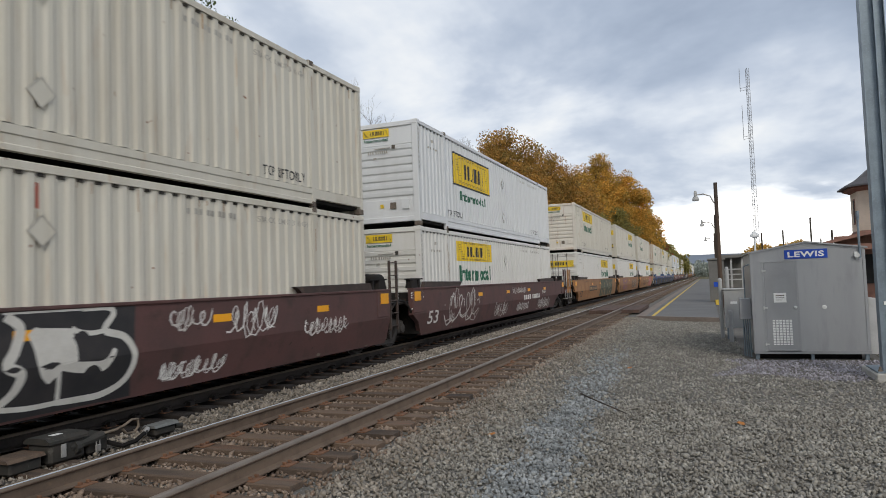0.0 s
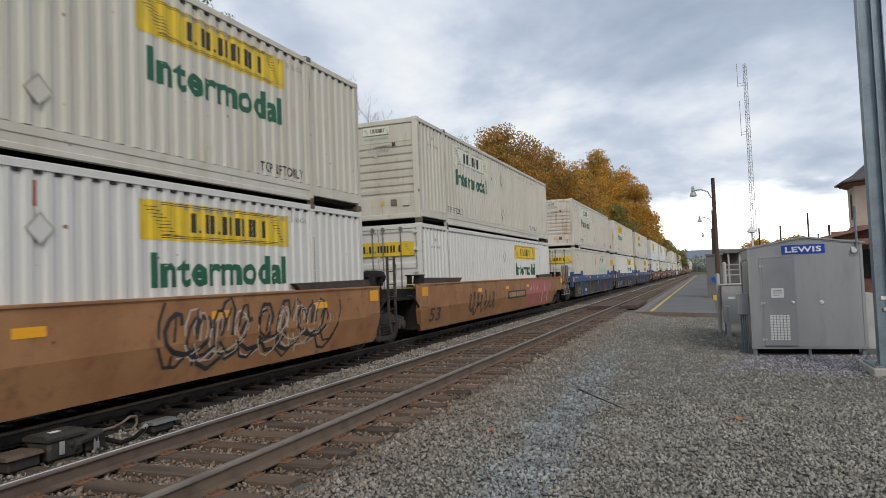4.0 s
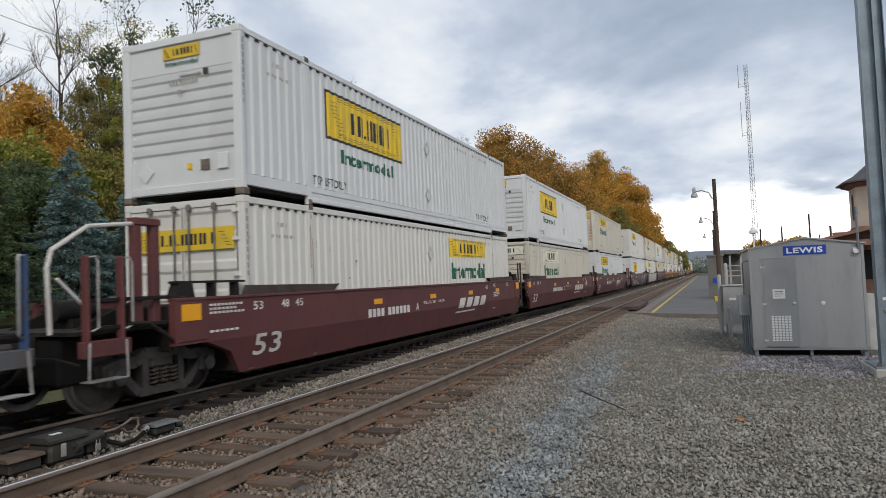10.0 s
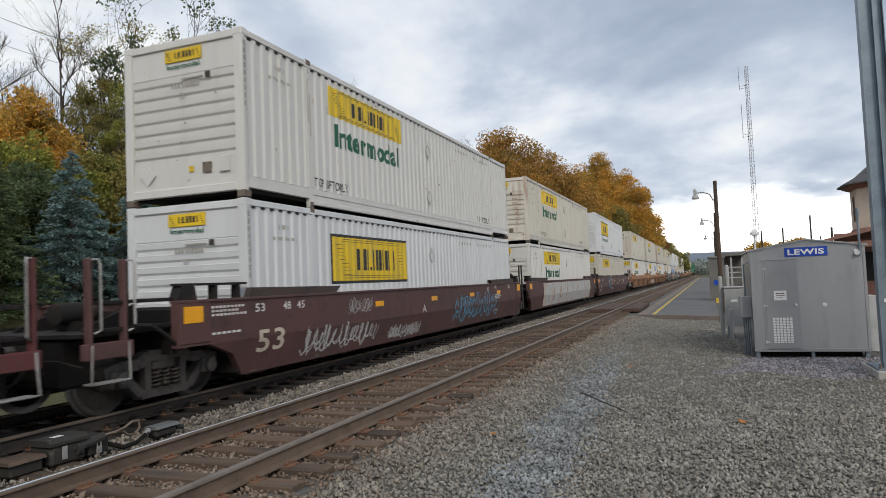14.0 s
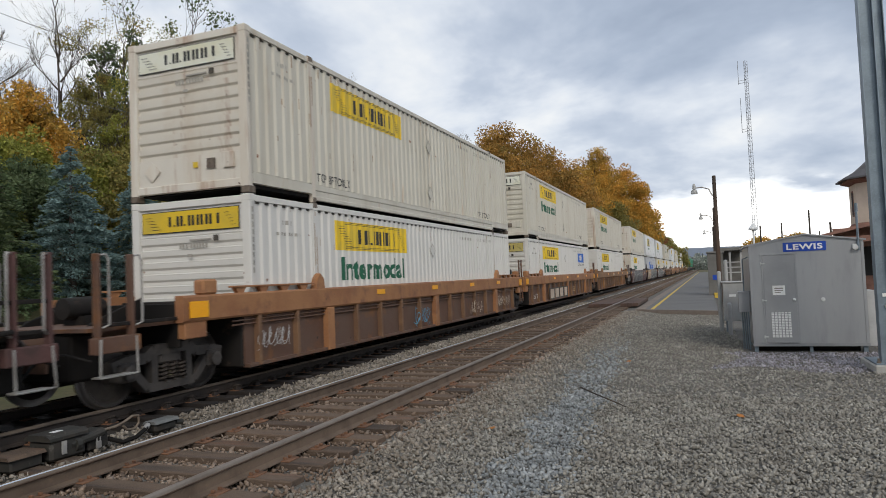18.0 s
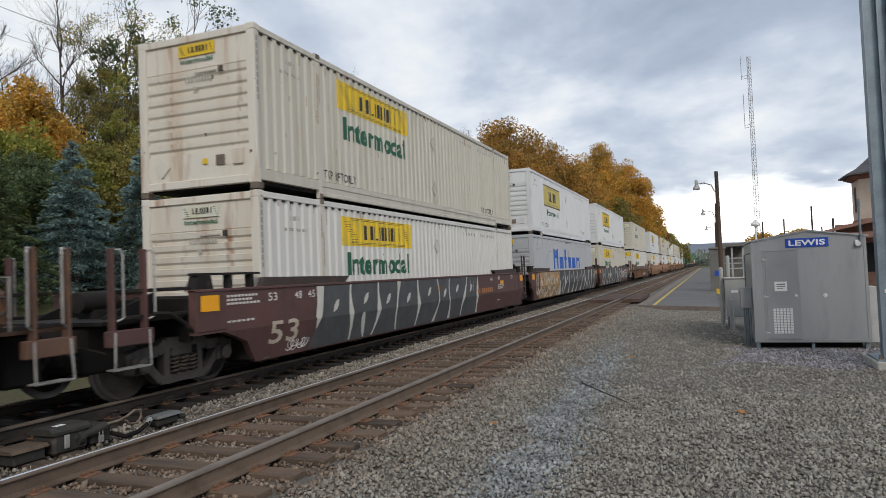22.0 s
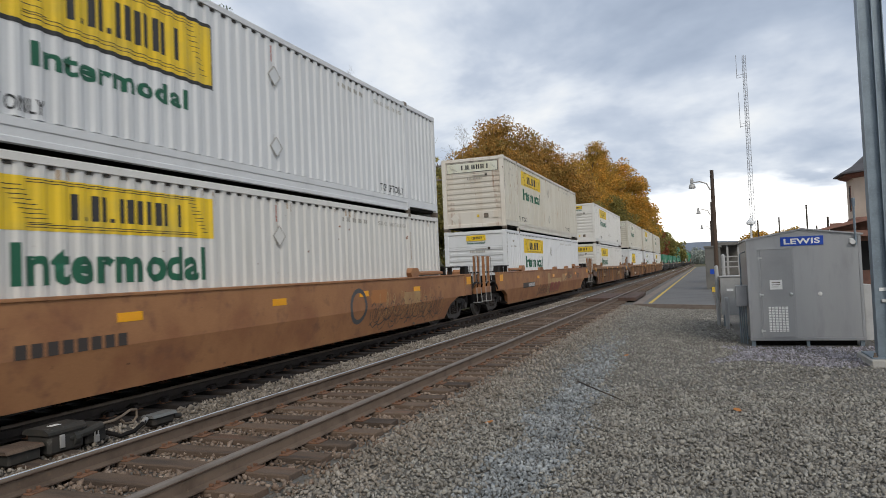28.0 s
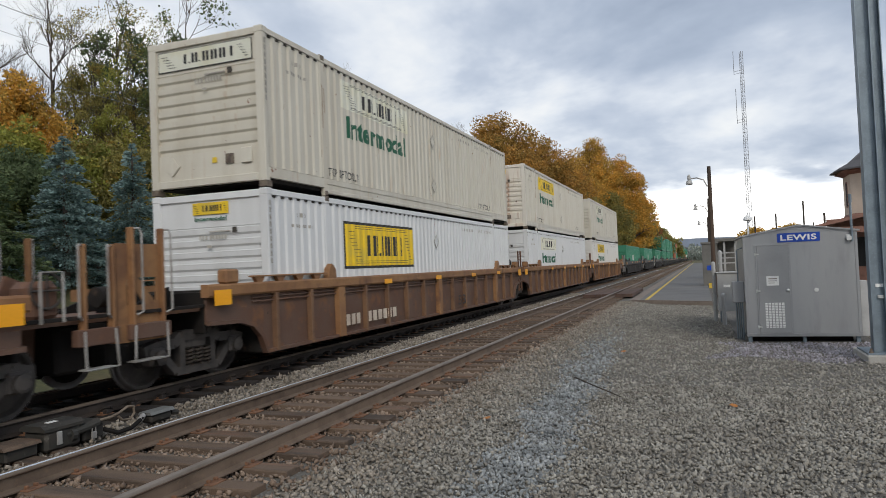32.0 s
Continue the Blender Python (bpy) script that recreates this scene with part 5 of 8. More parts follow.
def ribbon(s, pts, w0, w1, ribbed, bulge=0.0, off=0.0):
    """A painted stroke on a car's side through (y, z) points."""
    n = len(s.v)
    for i, (y, z) in enumerate(pts):
        a, b = pts[max(i - 1, 0)], pts[min(i + 1, len(pts) - 1)]
        d = Vector((b[0] - a[0], b[1] - a[1]))
        d = d.normalized() if d.length > 1e-6 else Vector((1, 0))
        u = i / (len(pts) - 1)
        w = w0 + (w1 - w0) * u + bulge * math.sin(math.pi * u)
        for k in (-1, 1):
            yy, zz = y - d.y * w * k, z + d.x * w * k
            zz = max(0.235, min(1.425, zz))
            s.v.append((side_x(zz, ribbed) + off, yy, zz))
    s.f += [(n + 2 * i, n + 2 * i + 2, n + 2 * i + 3, n + 2 * i + 1) for i in range(len(pts) - 1)]


def rounded(pts, steps=6):
    """The points joined by a smooth curve."""
    out = []
    for i in range(len(pts) - 1):
        a, b, c, d = pts[max(i - 1, 0)], pts[i], pts[i + 1], pts[min(i + 2, len(pts) - 1)]
        for j in range(steps):
            u = j / steps
            out.append(tuple(0.5 * (2 * b[m] + (c[m] - a[m]) * u + (2 * a[m] - 5 * b[m] + 4 * c[m] - d[m]) * u * u + (3 * b[m] - a[m] - 3 * c[m] + d[m]) * u ** 3) for m in (0, 1)))
    return out + [pts[-1]]


def field(y0, y1, z0, z1, ribbed, off=0.0, ragged=0.0, seed=0):
    """A painted patch that follows the bend of the side."""
    r = random.Random(seed)
    s = Shape()
    zs = sorted({z0, z1, *[z for z in (0.799, 0.8) if z0 < z < z1], *[z0 + (z1 - z0) * k / 4 for k in range(5)]})
    for z in zs:
        a, b = r.uniform(-ragged, ragged), r.uniform(-ragged, ragged)
        s.v += [(side_x(z, ribbed) + off, y0 + a, z), (side_x(z, ribbed) + off, y1 + b, z)]
    s.f = [(2 * i, 2 * i + 1, 2 * i + 3, 2 * i + 2) for i in range(len(zs) - 1)]
    return s


def scrawl(y0, y1, z0, z1, seed, width, ribbed):
    """A tangle of quick sprayed loops and slashes that spells nothing."""
    r = random.Random(seed)
    s = Shape()
    wide, tall, mid = y1 - y0, z1 - z0, (z0 + z1) / 2
    turns = max(2.5, wide / max(0.16, tall * 0.55))
    for layer in range(2):
        n = int(turns * 9)
        beat, ph, ph2, slip = r.uniform(0.85, 1.25), r.uniform(0, 6.28), r.uniform(0, 6.28), r.uniform(0.25, 0.6) * wide / turns
        pts = []
        for i in range(n + 1):
            u = i / n
            q = 6.283 * turns * beat * u + ph + 0.9 * math.sin(7.1 * u + ph2)
            swell = 0.36 + 0.13 * math.sin(2.3 * turns * u + ph2)
            pts.append((y0 + wide * u + slip * math.cos(q) + 0.10 * tall * math.sin(q), mid + tall * swell * math.sin(q) + 0.08 * tall * math.sin(3.1 * turns * u + ph)))
        cut = r.randrange(n // 4, 3 * n // 4)
        for lo, hi in ((0, cut), (min(cut + 3, n - 2), n)):
            if hi - lo > 2:
                ribbon(s, pts[lo:hi + 1], width * (0.62 - 0.2 * layer), width * (0.42 - 0.15 * layer), ribbed, width * 0.12, 0.0015 + 0.0004 * layer)
    for k in range(max(1, int(turns * 0.5))):
        y = y0 + wide * r.random()
        d, lean = r.uniform(0.35, 0.55) * tall, r.uniform(-0.3, 0.5) * tall
        ribbon(s, [(y - lean / 2, mid - d), (y, mid), (y + lean / 2, mid + d)], width * 0.5, width * 0.3, ribbed, 0.0, 0.0026)
    return s


def fat_letters(y0, y1, z0, z1, n, seed, gap, ribbed):
    """Swollen dark bodies side by side that spell nothing, and the light drops inside them."""
    r = random.Random(seed)
    bodies, drops = Shape(), Shape()
    us = sorted({*[k / 12 for k in range(13)], (0.799 - z0) / (z1 - z0), (0.80 - z0) / (z1 - z0)})
    w, seams = (y1 - y0) / n, []
    for k in range(n + 1):
        edge = k in (0, n)
        c, lean, amp, ph, open_at = y0 + w * k + (0 if edge else r.uniform(-0.12, 0.12) * w), r.uniform(-0.1, 0.35), r.uniform(0.06, 0.16), r.uniform(0, 6.28), r.choice((0.0, 0.0, 1.0, 0.5))
        seams.append([(c + lean * (u - 0.5) + amp * math.sin(4.5 * u + ph), gap * (1 + 2.0 * max(0.0, 1 - 2.6 * abs(u - open_at)) ** 1.5)) for u in us])
    for k in range(n):
        m = len(bodies.v)
        for i, u in enumerate(us):
            z = z0 + (z1 - z0) * u
            a, b = seams[k][i][0] + seams[k][i][1], seams[k + 1][i][0] - seams[k + 1][i][1]
            x = side_x(z, ribbed) + 0.002
            bodies.v += [(x, a, z), (x, max(a + 0.05, b), z)]
        bodies.f += [(m + 2 * i, m + 2 * i + 1, m + 2 * i + 3, m + 2 * i + 2) for i in range(len(us) - 1)]
        cy = (seams[k][6][0] + seams[k + 1][6][0]) / 2
        h = z1 - z0
        kind2 = r.randrange(4)
        if kind2 in (0, 1, 3):
            z = z0 + h * r.uniform(0.62, 0.74)
            ribbon(drops, [(cy - 0.10, z - 0.10), (cy - 0.02, z - 0.02), (cy + 0.06, z + 0.06), (cy + 0.12, z + 0.13)], 0.01, 0.015, ribbed, 0.05 * w, 0.003)
        if kind2 in (0, 2):
            q = r.uniform(-0.12, 0.12)
            ribbon(drops, [(cy + q + 0.10 * v * v, z0 + h * 0.46 * (1 - v) + 0.01) for v in (0.0, 0.12, 0.28, 0.45, 0.65, 0.85, 1.0)], 0.03 * w + 0.01, 0.016, ribbed, 0.045 * w, 0.003)
    return bodies, drops


def blocks(y0, y1, z0, z1, n, ribbed, fill=0.72, slant=0.0):
    """Plain blocks in place of a mark or number."""
    s = Shape()
    w = (y1 - y0) / n
    for k in range(n):
        a, b = y0 + k * w, y0 + (k + fill) * w
        zs = [z0, z1] if not z0 < 0.8 < z1 else [z0, 0.8, z1]
        m = len(s.v)
        for z in zs:
            u = slant * (z - z0) / (z1 - z0)
            s.v += [(side_x(z, ribbed) + 0.003, a + u, z), (side_x(z, ribbed) + 0.003, b + u, z)]
        s.f += [(m + 2 * i, m + 2 * i + 1, m + 2 * i + 3, m + 2 * i + 2) for i in range(len(zs) - 1)]
    return s


def car_words(text, y0, y1, z0, z1, ribbed=False):
    me = lettering(text, y1 - y0, z1 - z0)
    bm = bmesh.new()
    bm.from_mesh(me)
    for v in bm.verts:
        v.co = (0, y0 + v.co.x, z0 + v.co.y)
    bmesh.ops.bisect_plane(bm, geom=bm.verts[:] + bm.edges[:] + bm.faces[:], plane_co=(0, 0, 0.8), plane_no=(0, 0, 1), dist=1e-5)
    for v in bm.verts:
        v.co.x = side_x(v.co.z, ribbed) + 0.003
    bm.to_mesh(me)
    bm.free()
    return me


def spray(name, a, b=None):
    return surf(name, a, b, 0.6, scale=2.5, cut=(0.4, 0.7), fine=40, grain=0.1, bump=0.04)


INK = {
    "white": M_WHITETEXT, "black": spray("black_spray", (0.022, 0.022, 0.024), (0.04, 0.035, 0.035)),
    "coal": spray("dark_grey_spray", (0.058, 0.062, 0.066), (0.085, 0.086, 0.088)), "silver": spray("silver_spray", (0.50, 0.50, 0.48), (0.38, 0.36, 0.34)),
    "bone": spray("bone_white_spray", (0.62, 0.60, 0.55), (0.52, 0.50, 0.45)), "cream": spray("cream_spray", (0.58, 0.50, 0.40), (0.45, 0.36, 0.28)), "green": spray("dark_green_spray", (0.06, 0.085, 0.05), (0.095, 0.095, 0.06)),
    "purple": spray("purple_spray", (0.26, 0.13, 0.24), (0.20, 0.10, 0.16)), "pink": spray("red_spray", (0.45, 0.12, 0.12), (0.34, 0.12, 0.10)),
    "sky": spray("light_blue_spray", (0.10, 0.33, 0.48), (0.09, 0.26, 0.38)), "dark": spray("dark_stencil", (0.05, 0.04, 0.035)),
    "sand": spray("faded_sand_paint", (0.42, 0.27, 0.12), (0.34, 0.19, 0.09)), "lime": spray("yellow_green_spray", (0.35, 0.36, 0.14)),
    "red": spray("brown_red_spray", (0.26, 0.07, 0.05)), "amber": spray("orange_stencil", (0.42, 0.17, 0.05)),
}


def paint_marks(car, ribbed, marks):
    for k, (what, ink, *v) in enumerate(marks):
        mat = INK[ink]
        if what == "scrawl":
            y0, y1, z0, z1, w = v
            tagged(part("graffiti", scrawl(y0, y1, z0, z1, round(y0 * 31 + z0 * 77) + k, w, ribbed), mat, car, "sprayed tag"), kind="stuff")
        elif what == "field":
            part("paint_patch", field(*v, ribbed, 0.001, 0.04, k), mat, car, "painted patch")
        elif what == "blocks":
            y0, y1, z0, z1, n, slant = v
            tagged(part("marking", blocks(y0, y1, z0, z1, n, ribbed, 0.74, slant), mat, car, "stencilled marking"), kind="stuff")
        elif what == "words":
            text, y0, y1, z0, z1 = v
            part("stencil", car_words(text, y0, y1, z0, z1, ribbed), mat, car, "stencilled characters")
        elif what == "letters":
            y0, y1, z0, z1, n, gap, light = v
            bodies, drops = fat_letters(y0, y1, z0, z1, n, round(y0 * 31) + k, gap, ribbed)
            tagged(part("graffiti", bodies, mat, car, "sprayed dark swollen shapes"), kind="stuff")
            tagged(part("graffiti", drops, INK[light], car, "light drops between sprayed shapes"), kind="stuff")
        elif what == "strokes":
            s = Shape()
            for pts, w0, w1, bulge in v[0]:
                ribbon(s, rounded(pts), w0, w1, ribbed, bulge, 0.003 + 0.0006 * k)
            tagged(part("graffiti", s, mat, car, "thick sprayed strokes"), kind="stuff")
        elif what == "ring":
            y, z, r, w = v
            s = Shape()
            ribbon(s, [(y + r * math.cos(a * 0.2244), z + r * math.sin(a * 0.2244)) for a in range(29)], w, w, ribbed, 0.0, 0.002)
            part("graffiti", s, mat, car, "sprayed blue ring")


def captions(rows, ink="white"):
    """Small plain lines of stencilling."""
    out = []
    for y0, y1, z, n in rows:
        out.append(("blocks", ink, y0, y1, z, z + 0.035, n, 0.0))
    return out


SMALL = captions([(-1.05, -0.25, 1.33, 9), (-1.05, -0.4, 1.27, 7), (-1.05, -0.2, 1.21, 9), (-1.05, -0.35, 0.93, 6), (13.6, 14.3, 1.06, 7), (13.6, 14.4, 1.0, 8), (13.6, 14.2, 0.94, 6), (13.6, 14.0, 0.52, 5)])
CAPS = [("words", "white", "53", 0.02, 0.28, 1.22, 1.36), ("words", "white", "48", 0.82, 1.05, 1.22, 1.36), ("words", "white", "45", 1.25, 1.5, 1.22, 1.36), ("words", "white", "40", 12.7, 12.95, 1.22, 1.36), ("words", "white", "45", 13.6, 13.85, 1.26, 1.40), ("words", "white", "53", 15.3, 15.55, 1.26, 1.40)]


def fresh_marks(letter):
    return [("words", "white", "53", 0.05, 0.82, 0.46, 0.82), ("blocks", "white", 4.1, 4.95, 0.82, 1.0, 4, 0.0), ("blocks", "white", 5.1, 6.4, 0.82, 1.0, 6, 0.0), ("words", "white", letter, 6.75, 6.95, 0.84, 1.04), ("words", "white", "WELL LD LMT", 7.25, 8.15, 0.97, 1.05), ("words", "white", "118,300", 8.3, 8.8, 0.97, 1.05),
            ("blocks", "white", 9.95, 12.7, 0.72, 1.02, 4, 0.22), ("blocks", "white", 9.75, 12.2, 0.58, 0.63, 1, 0.1)] + CAPS + SMALL


BIG_TAG = (
    (((8.63, 1.42), (9.00, 1.42), (9.08, 1.33), (8.95, 1.14), (9.26, 1.03), (9.43, 0.77), (9.32, 0.49), (8.99, 0.35), (8.63, 0.34), (8.35, 0.35)), 0.035, 0.035, 0.012),
    (((8.35, 0.35), (8.33, 0.64), (8.30, 0.79)), 0.03, 0.03, 0),
    (((8.30, 0.79), (8.58, 0.73), (8.89, 0.70), (9.02, 0.76), (9.11, 0.90)), 0.05, 0.03, 0.03),
    (((8.95, 1.14), (8.77, 1.12), (8.58, 1.15), (8.48, 1.20)), 0.03, 0.03, 0),
    (((7.97, 1.21), (8.11, 1.03), (8.21, 0.78), (8.30, 0.66)), 0.06, 0.12, 0.05),
    (((7.97, 1.19), (8.26, 1.15), (8.51, 1.14)), 0.04, 0.05, 0.02),
    (((8.21, 1.09), (8.40, 0.98), (8.46, 0.78)), 0.14, 0.1, 0.02),
    (((7.63, 1.42), (8.07, 1.42), (8.63, 1.42)), 0.02, 0.02, 0),
    (((7.66, 1.38), (7.83, 1.25), (7.77, 1.01), (7.69, 0.85), (7.85, 0.74), (7.79, 0.56), (7.62, 0.42)), 0.05, 0.04, 0.02),
    (((7.62, 0.39), (7.97, 0.35), (8.35, 0.35)), 0.03, 0.03, 0),
)
BIG_TAG_DROPS = (
    (((8.54, 1.08), (8.62, 1.11), (8.72, 1.07)), 0.01, 0.01, 0.04),
    (((8.67, 0.64), (8.79, 0.67), (8.92, 0.63)), 0.01, 0.01, 0.05),
)
MARKS = {
    0: [("field", "black", 4.6, 9.42, 0.25, 1.42), ("strokes", "bone", BIG_TAG), ("strokes", "black", BIG_TAG_DROPS), ("scrawl", "white", 10.07, 10.84, 1.03, 1.38, 0.02), ("scrawl", "white", 11.33, 12.59, 0.80, 1.38, 0.025), ("scrawl", "white", 13.45, 15.05, 0.66, 0.98, 0.022), ("scrawl", "white", 9.9, 11.29, 0.34, 0.62, 0.022)],
    1: [("words", "white", "53", 0.1, 0.85, 0.48, 0.84), ("scrawl", "white", 1.6, 4.3, 0.32, 1.38, 0.035), ("scrawl", "white", 6.38, 7.88, 0.32, 0.82, 0.025), ("scrawl", "white", 9.37, 11.18, 0.36, 0.68, 0.022), ("blocks", "white", 10.3, 11.5, 0.77, 0.96, 4, 0.0), ("blocks", "white", 11.7, 13.1, 0.77, 0.96, 6, 0.0), ("scrawl", "white", 12.92, 15.1, 0.28, 0.74, 0.022), ("scrawl", "white", 8.6, 10.6, 1.06, 1.30, 0.018)] + SMALL,
    2: [("words", "dark", "53", 0.0, 0.8, 0.44, 0.80), ("field", "dark", 3.3, 6.5, 0.72, 1.02), ("blocks", "sand", 3.5, 4.5, 0.78, 0.96, 4, 0.0), ("blocks", "sand", 4.8, 6.3, 0.78, 0.96, 6, 0.0), ("letters", "green", 8.0, 14.5, 0.26, 1.40, 5, 0.045, "sand"), ("strokes", "cream", ((((9.2, 0.4), (9.5, 0.8), (10.1, 0.9), (10.5, 0.6), (10.4, 0.35)), 0.012, 0.012, 0.0), (((11.2, 1.3), (11.6, 1.0), (12.1, 0.75), (12.7, 0.8), (12.8, 1.2)), 0.014, 0.014, 0.0), (((13.0, 0.4), (13.5, 0.6), (13.7, 1.0)), 0.014, 0.014, 0.0))), ("scrawl", "cream", 12.2, 13.6, 0.5, 1.2, 0.02)] + captions([(1.5, 3.0, 1.30, 12)], "dark"),
    3: [("words", "dark", "53", 0.3, 1.1, 0.42, 0.80), ("words", "white", "125 T", -1.15, -0.5, 1.22, 1.36), ("scrawl", "purple", 2.5, 5.9, 0.35, 1.36, 0.07), ("scrawl", "black", 10.0, 14.6, 0.35, 1.38, 0.06), ("scrawl", "cream", 10.4, 14.2, 0.4, 1.3, 0.03)],
    4: [("words", "dark", "53", 0.2, 1.0, 0.42, 0.80), ("field", "dark", 8.0, 10.8, 0.72, 1.02), ("blocks", "sand", 8.2, 10.6, 0.78, 0.96, 9, 0.0), ("letters", "pink", 11.2, 15.4, 0.30, 1.38, 4, 0.03, "cream"), ("scrawl", "cream", 11.4, 15.2, 0.40, 1.30, 0.04), ("scrawl", "black", 3.4, 6.4, 0.4, 1.2, 0.04)],
    5: [("blocks", "white", 2.4, 3.3, 0.46, 0.66, 4, 0.0), ("scrawl", "sand", -0.1, 1.0, 0.34, 0.85, 0.02), ("blocks", "white", -1.0, 0.2, 1.36, 1.40, 9, 0.0), ("blocks", "white", 2.6, 4.6, 1.38, 1.41, 14, 0.0)],
    6: [("scrawl", "lime", 0.2, 1.0, 0.4, 0.8, 0.02), ("scrawl", "lime", 1.5, 2.9, 0.42, 0.82, 0.02), ("words", "sand", "53", 10.2, 10.75, 0.42, 0.72), ("blocks", "red", 8.5, 9.2, 0.64, 0.74, 1, 0.0), ("blocks", "sand", 8.5, 9.7, 0.44, 0.55, 9, 0.0)],
    7: [("words", "sand", "53", 10.2, 10.75, 0.42, 0.72), ("ring", "amber", 6.2, 0.60, 0.16, 0.02), ("blocks", "amber", 3.0, 3.9, 0.5, 0.7, 3, 0.0), ("blocks", "red", 8.5, 9.2, 0.64, 0.74, 1, 0.0)],
    8: fresh_marks("A"), 9: fresh_marks("C"), 10: fresh_marks("B"),
    11: [("words", "cream", "53", 0.07, 0.85, 0.54, 0.92), ("scrawl", "silver", 1.5, 4.5, 0.34, 0.84, 0.028), ("scrawl", "silver", 3.2, 4.2, 1.0, 1.34, 0.012), ("scrawl", "sky", 9.5, 14.0, 0.4, 1.2, 0.03), ("words", "white", "A", 7.1, 7.35, 0.82, 1.02), ("scrawl", "silver", 5.2, 7.0, 0.3, 0.6, 0.03)] + CAPS + SMALL,
    12: [("field", "cream", 1.8, 15.0, 0.30, 1.36), ("letters", "silver", 2.2, 14.6, 0.32, 1.34, 7, 0.10, "cream"), ("scrawl", "red", 3.0, 14.0, 0.4, 1.25, 0.035)],
    13: [("words", "cream", "53", 0.1, 0.85, 0.54, 0.92), ("ring", "sky", 5.18, 1.02, 0.34, 0.10), ("words", "cream", "MR PREZ", 5.78, 7.11, 1.17, 1.42), ("words", "cream", "Big White", 5.86, 7.16, 0.83, 1.08), ("words", "cream", "House", 6.12, 7.18, 0.50, 0.76), ("scrawl", "sky", 2.2, 2.9, 0.9, 1.1, 0.012), ("words", "white", "B", 9.4, 9.6, 0.86, 1.06)] + CAPS + SMALL,
    14: [("scrawl", "silver", 0.0, 0.9, 0.5, 0.85, 0.015), ("scrawl", "sky", 6.6, 7.5, 0.36, 0.84, 0.02), ("scrawl", "cream", 11.0, 12.2, 0.4, 0.8, 0.014), ("scrawl", "cream", 14.0, 15.6, 0.45, 0.85, 0.014)],
    15: [("field", "dark", 3.3, 8.3, 0.30, 0.86), ("blocks", "cream", 3.6, 8.0, 0.36, 0.80, 4, 0.0), ("words", "sand", "53", 9.4, 10.0, 0.5, 0.8), ("words", "white", "25 T", 0.1, 0.9, 0.48, 0.66)],
    16: [("scrawl", "dark", 4.0, 9.0, 0.4, 0.9, 0.02), ("scrawl", "cream", 7.5, 8.4, 1.15, 1.40, 0.03)],
    17: [("words", "cream", "53", 0.07, 0.95, 0.47, 0.87), ("field", "bone", 1.55, 11.4, 0.26, 1.42), ("letters", "coal", 1.6, 11.3, 0.25, 1.42, 8, 0.035, "bone"), ("blocks", "amber", 11.3, 11.6, 0.86, 1.02, 2, 0.0), ("blocks", "amber", 11.75, 13.0, 0.86, 1.02, 6, 0.0), ("scrawl", "white", 10.2, 11.4, 1.0, 1.35, 0.02), ("scrawl", "white", 0.7, 1.3, 0.3, 0.5, 0.018)] + CAPS + SMALL,
    18: [("field", "sand", 0.6, 4.9, 0.26, 1.42), ("scrawl", "cream", 0.2, 4.8, 0.32, 1.38, 0.10), ("scrawl", "black", 0.5, 4.7, 0.35, 1.34, 0.03), ("field", "bone", 4.95, 16.2, 0.25, 1.42), ("letters", "coal", 5.1, 16.1, 0.25, 1.42, 9, 0.075, "bone"), ("scrawl", "bone", 5.4, 6.3, 0.32, 0.48, 0.02)],
    19: [("field", "bone", 0.6, 11.9, 0.25, 1.42), ("letters", "coal", 0.7, 11.8, 0.25, 1.42, 8, 0.085, "bone"), ("blocks", "silver", 3.5, 5.6, 0.86, 1.03, 9, 0.0), ("scrawl", "bone", 12.0, 16.4, 0.45, 1.34, 0.05), ("scrawl", "bone", 12.3, 14.0, 0.6, 1.2, 0.03)],
    20: [("blocks", "cream", 9.5, 12.5, 0.45, 0.68, 8, 0.0)],
    21: [("scrawl", "dark", 11.5, 16.0, 0.32, 0.95, 0.02), ("blocks", "dark", 3.0, 4.6, 0.80, 0.96, 8, 0.0), ("field", "amber", 1.0, 2.2, 0.9, 1.3), ("ring", "coal", 10.9, 0.90, 0.34, 0.05), ("field", "amber", 11.5, 12.3, 0.92, 1.22), ("scrawl", "sand", 12.0, 15.0, 0.5, 1.2, 0.016), ("field", "sand", 13.3, 14.3, 0.8, 1.1)],
    22: [("field", "dark", 1.8, 3.95, 0.76, 0.97), ("blocks", "silver", 2.75, 3.85, 0.79, 0.94, 6, 0.0), ("field", "sand", 6.9, 9.8, 0.80, 1.02), ("field", "sand", 6.6, 7.2, 0.3, 1.3), ("blocks", "red", 7.1, 9.5, 0.42, 0.84, 3, 0.25), ("field", "sand", 10.2, 11.2, 0.85, 1.2), ("field", "sand", 12.4, 12.9, 0.9, 1.15), ("words", "dark", "53", 14.6, 15.2, 0.90, 1.18), ("scrawl", "dark", 4.5, 9.5, 0.3, 0.78, 0.018), ("scrawl", "dark", 10.8, 13.0, 0.85, 1.35, 0.014)],
    23: [("blocks", "sand", 2.2, 4.0, 0.74, 0.93, 8, 0.0), ("blocks", "sand", 11.3, 13.1, 0.72, 0.98, 3, 0.1), ("field", "dark", 2.1, 4.05, 0.72, 0.95)],
    24: [("blocks", "cream", 2.3, 3.2, 0.45, 0.68, 4, 0.0), ("blocks", "cream", 3.5, 5.1, 0.45, 0.68, 6, 0.0), ("words", "dark", "53", 9.6, 10.3, 0.42, 0.72)],
}


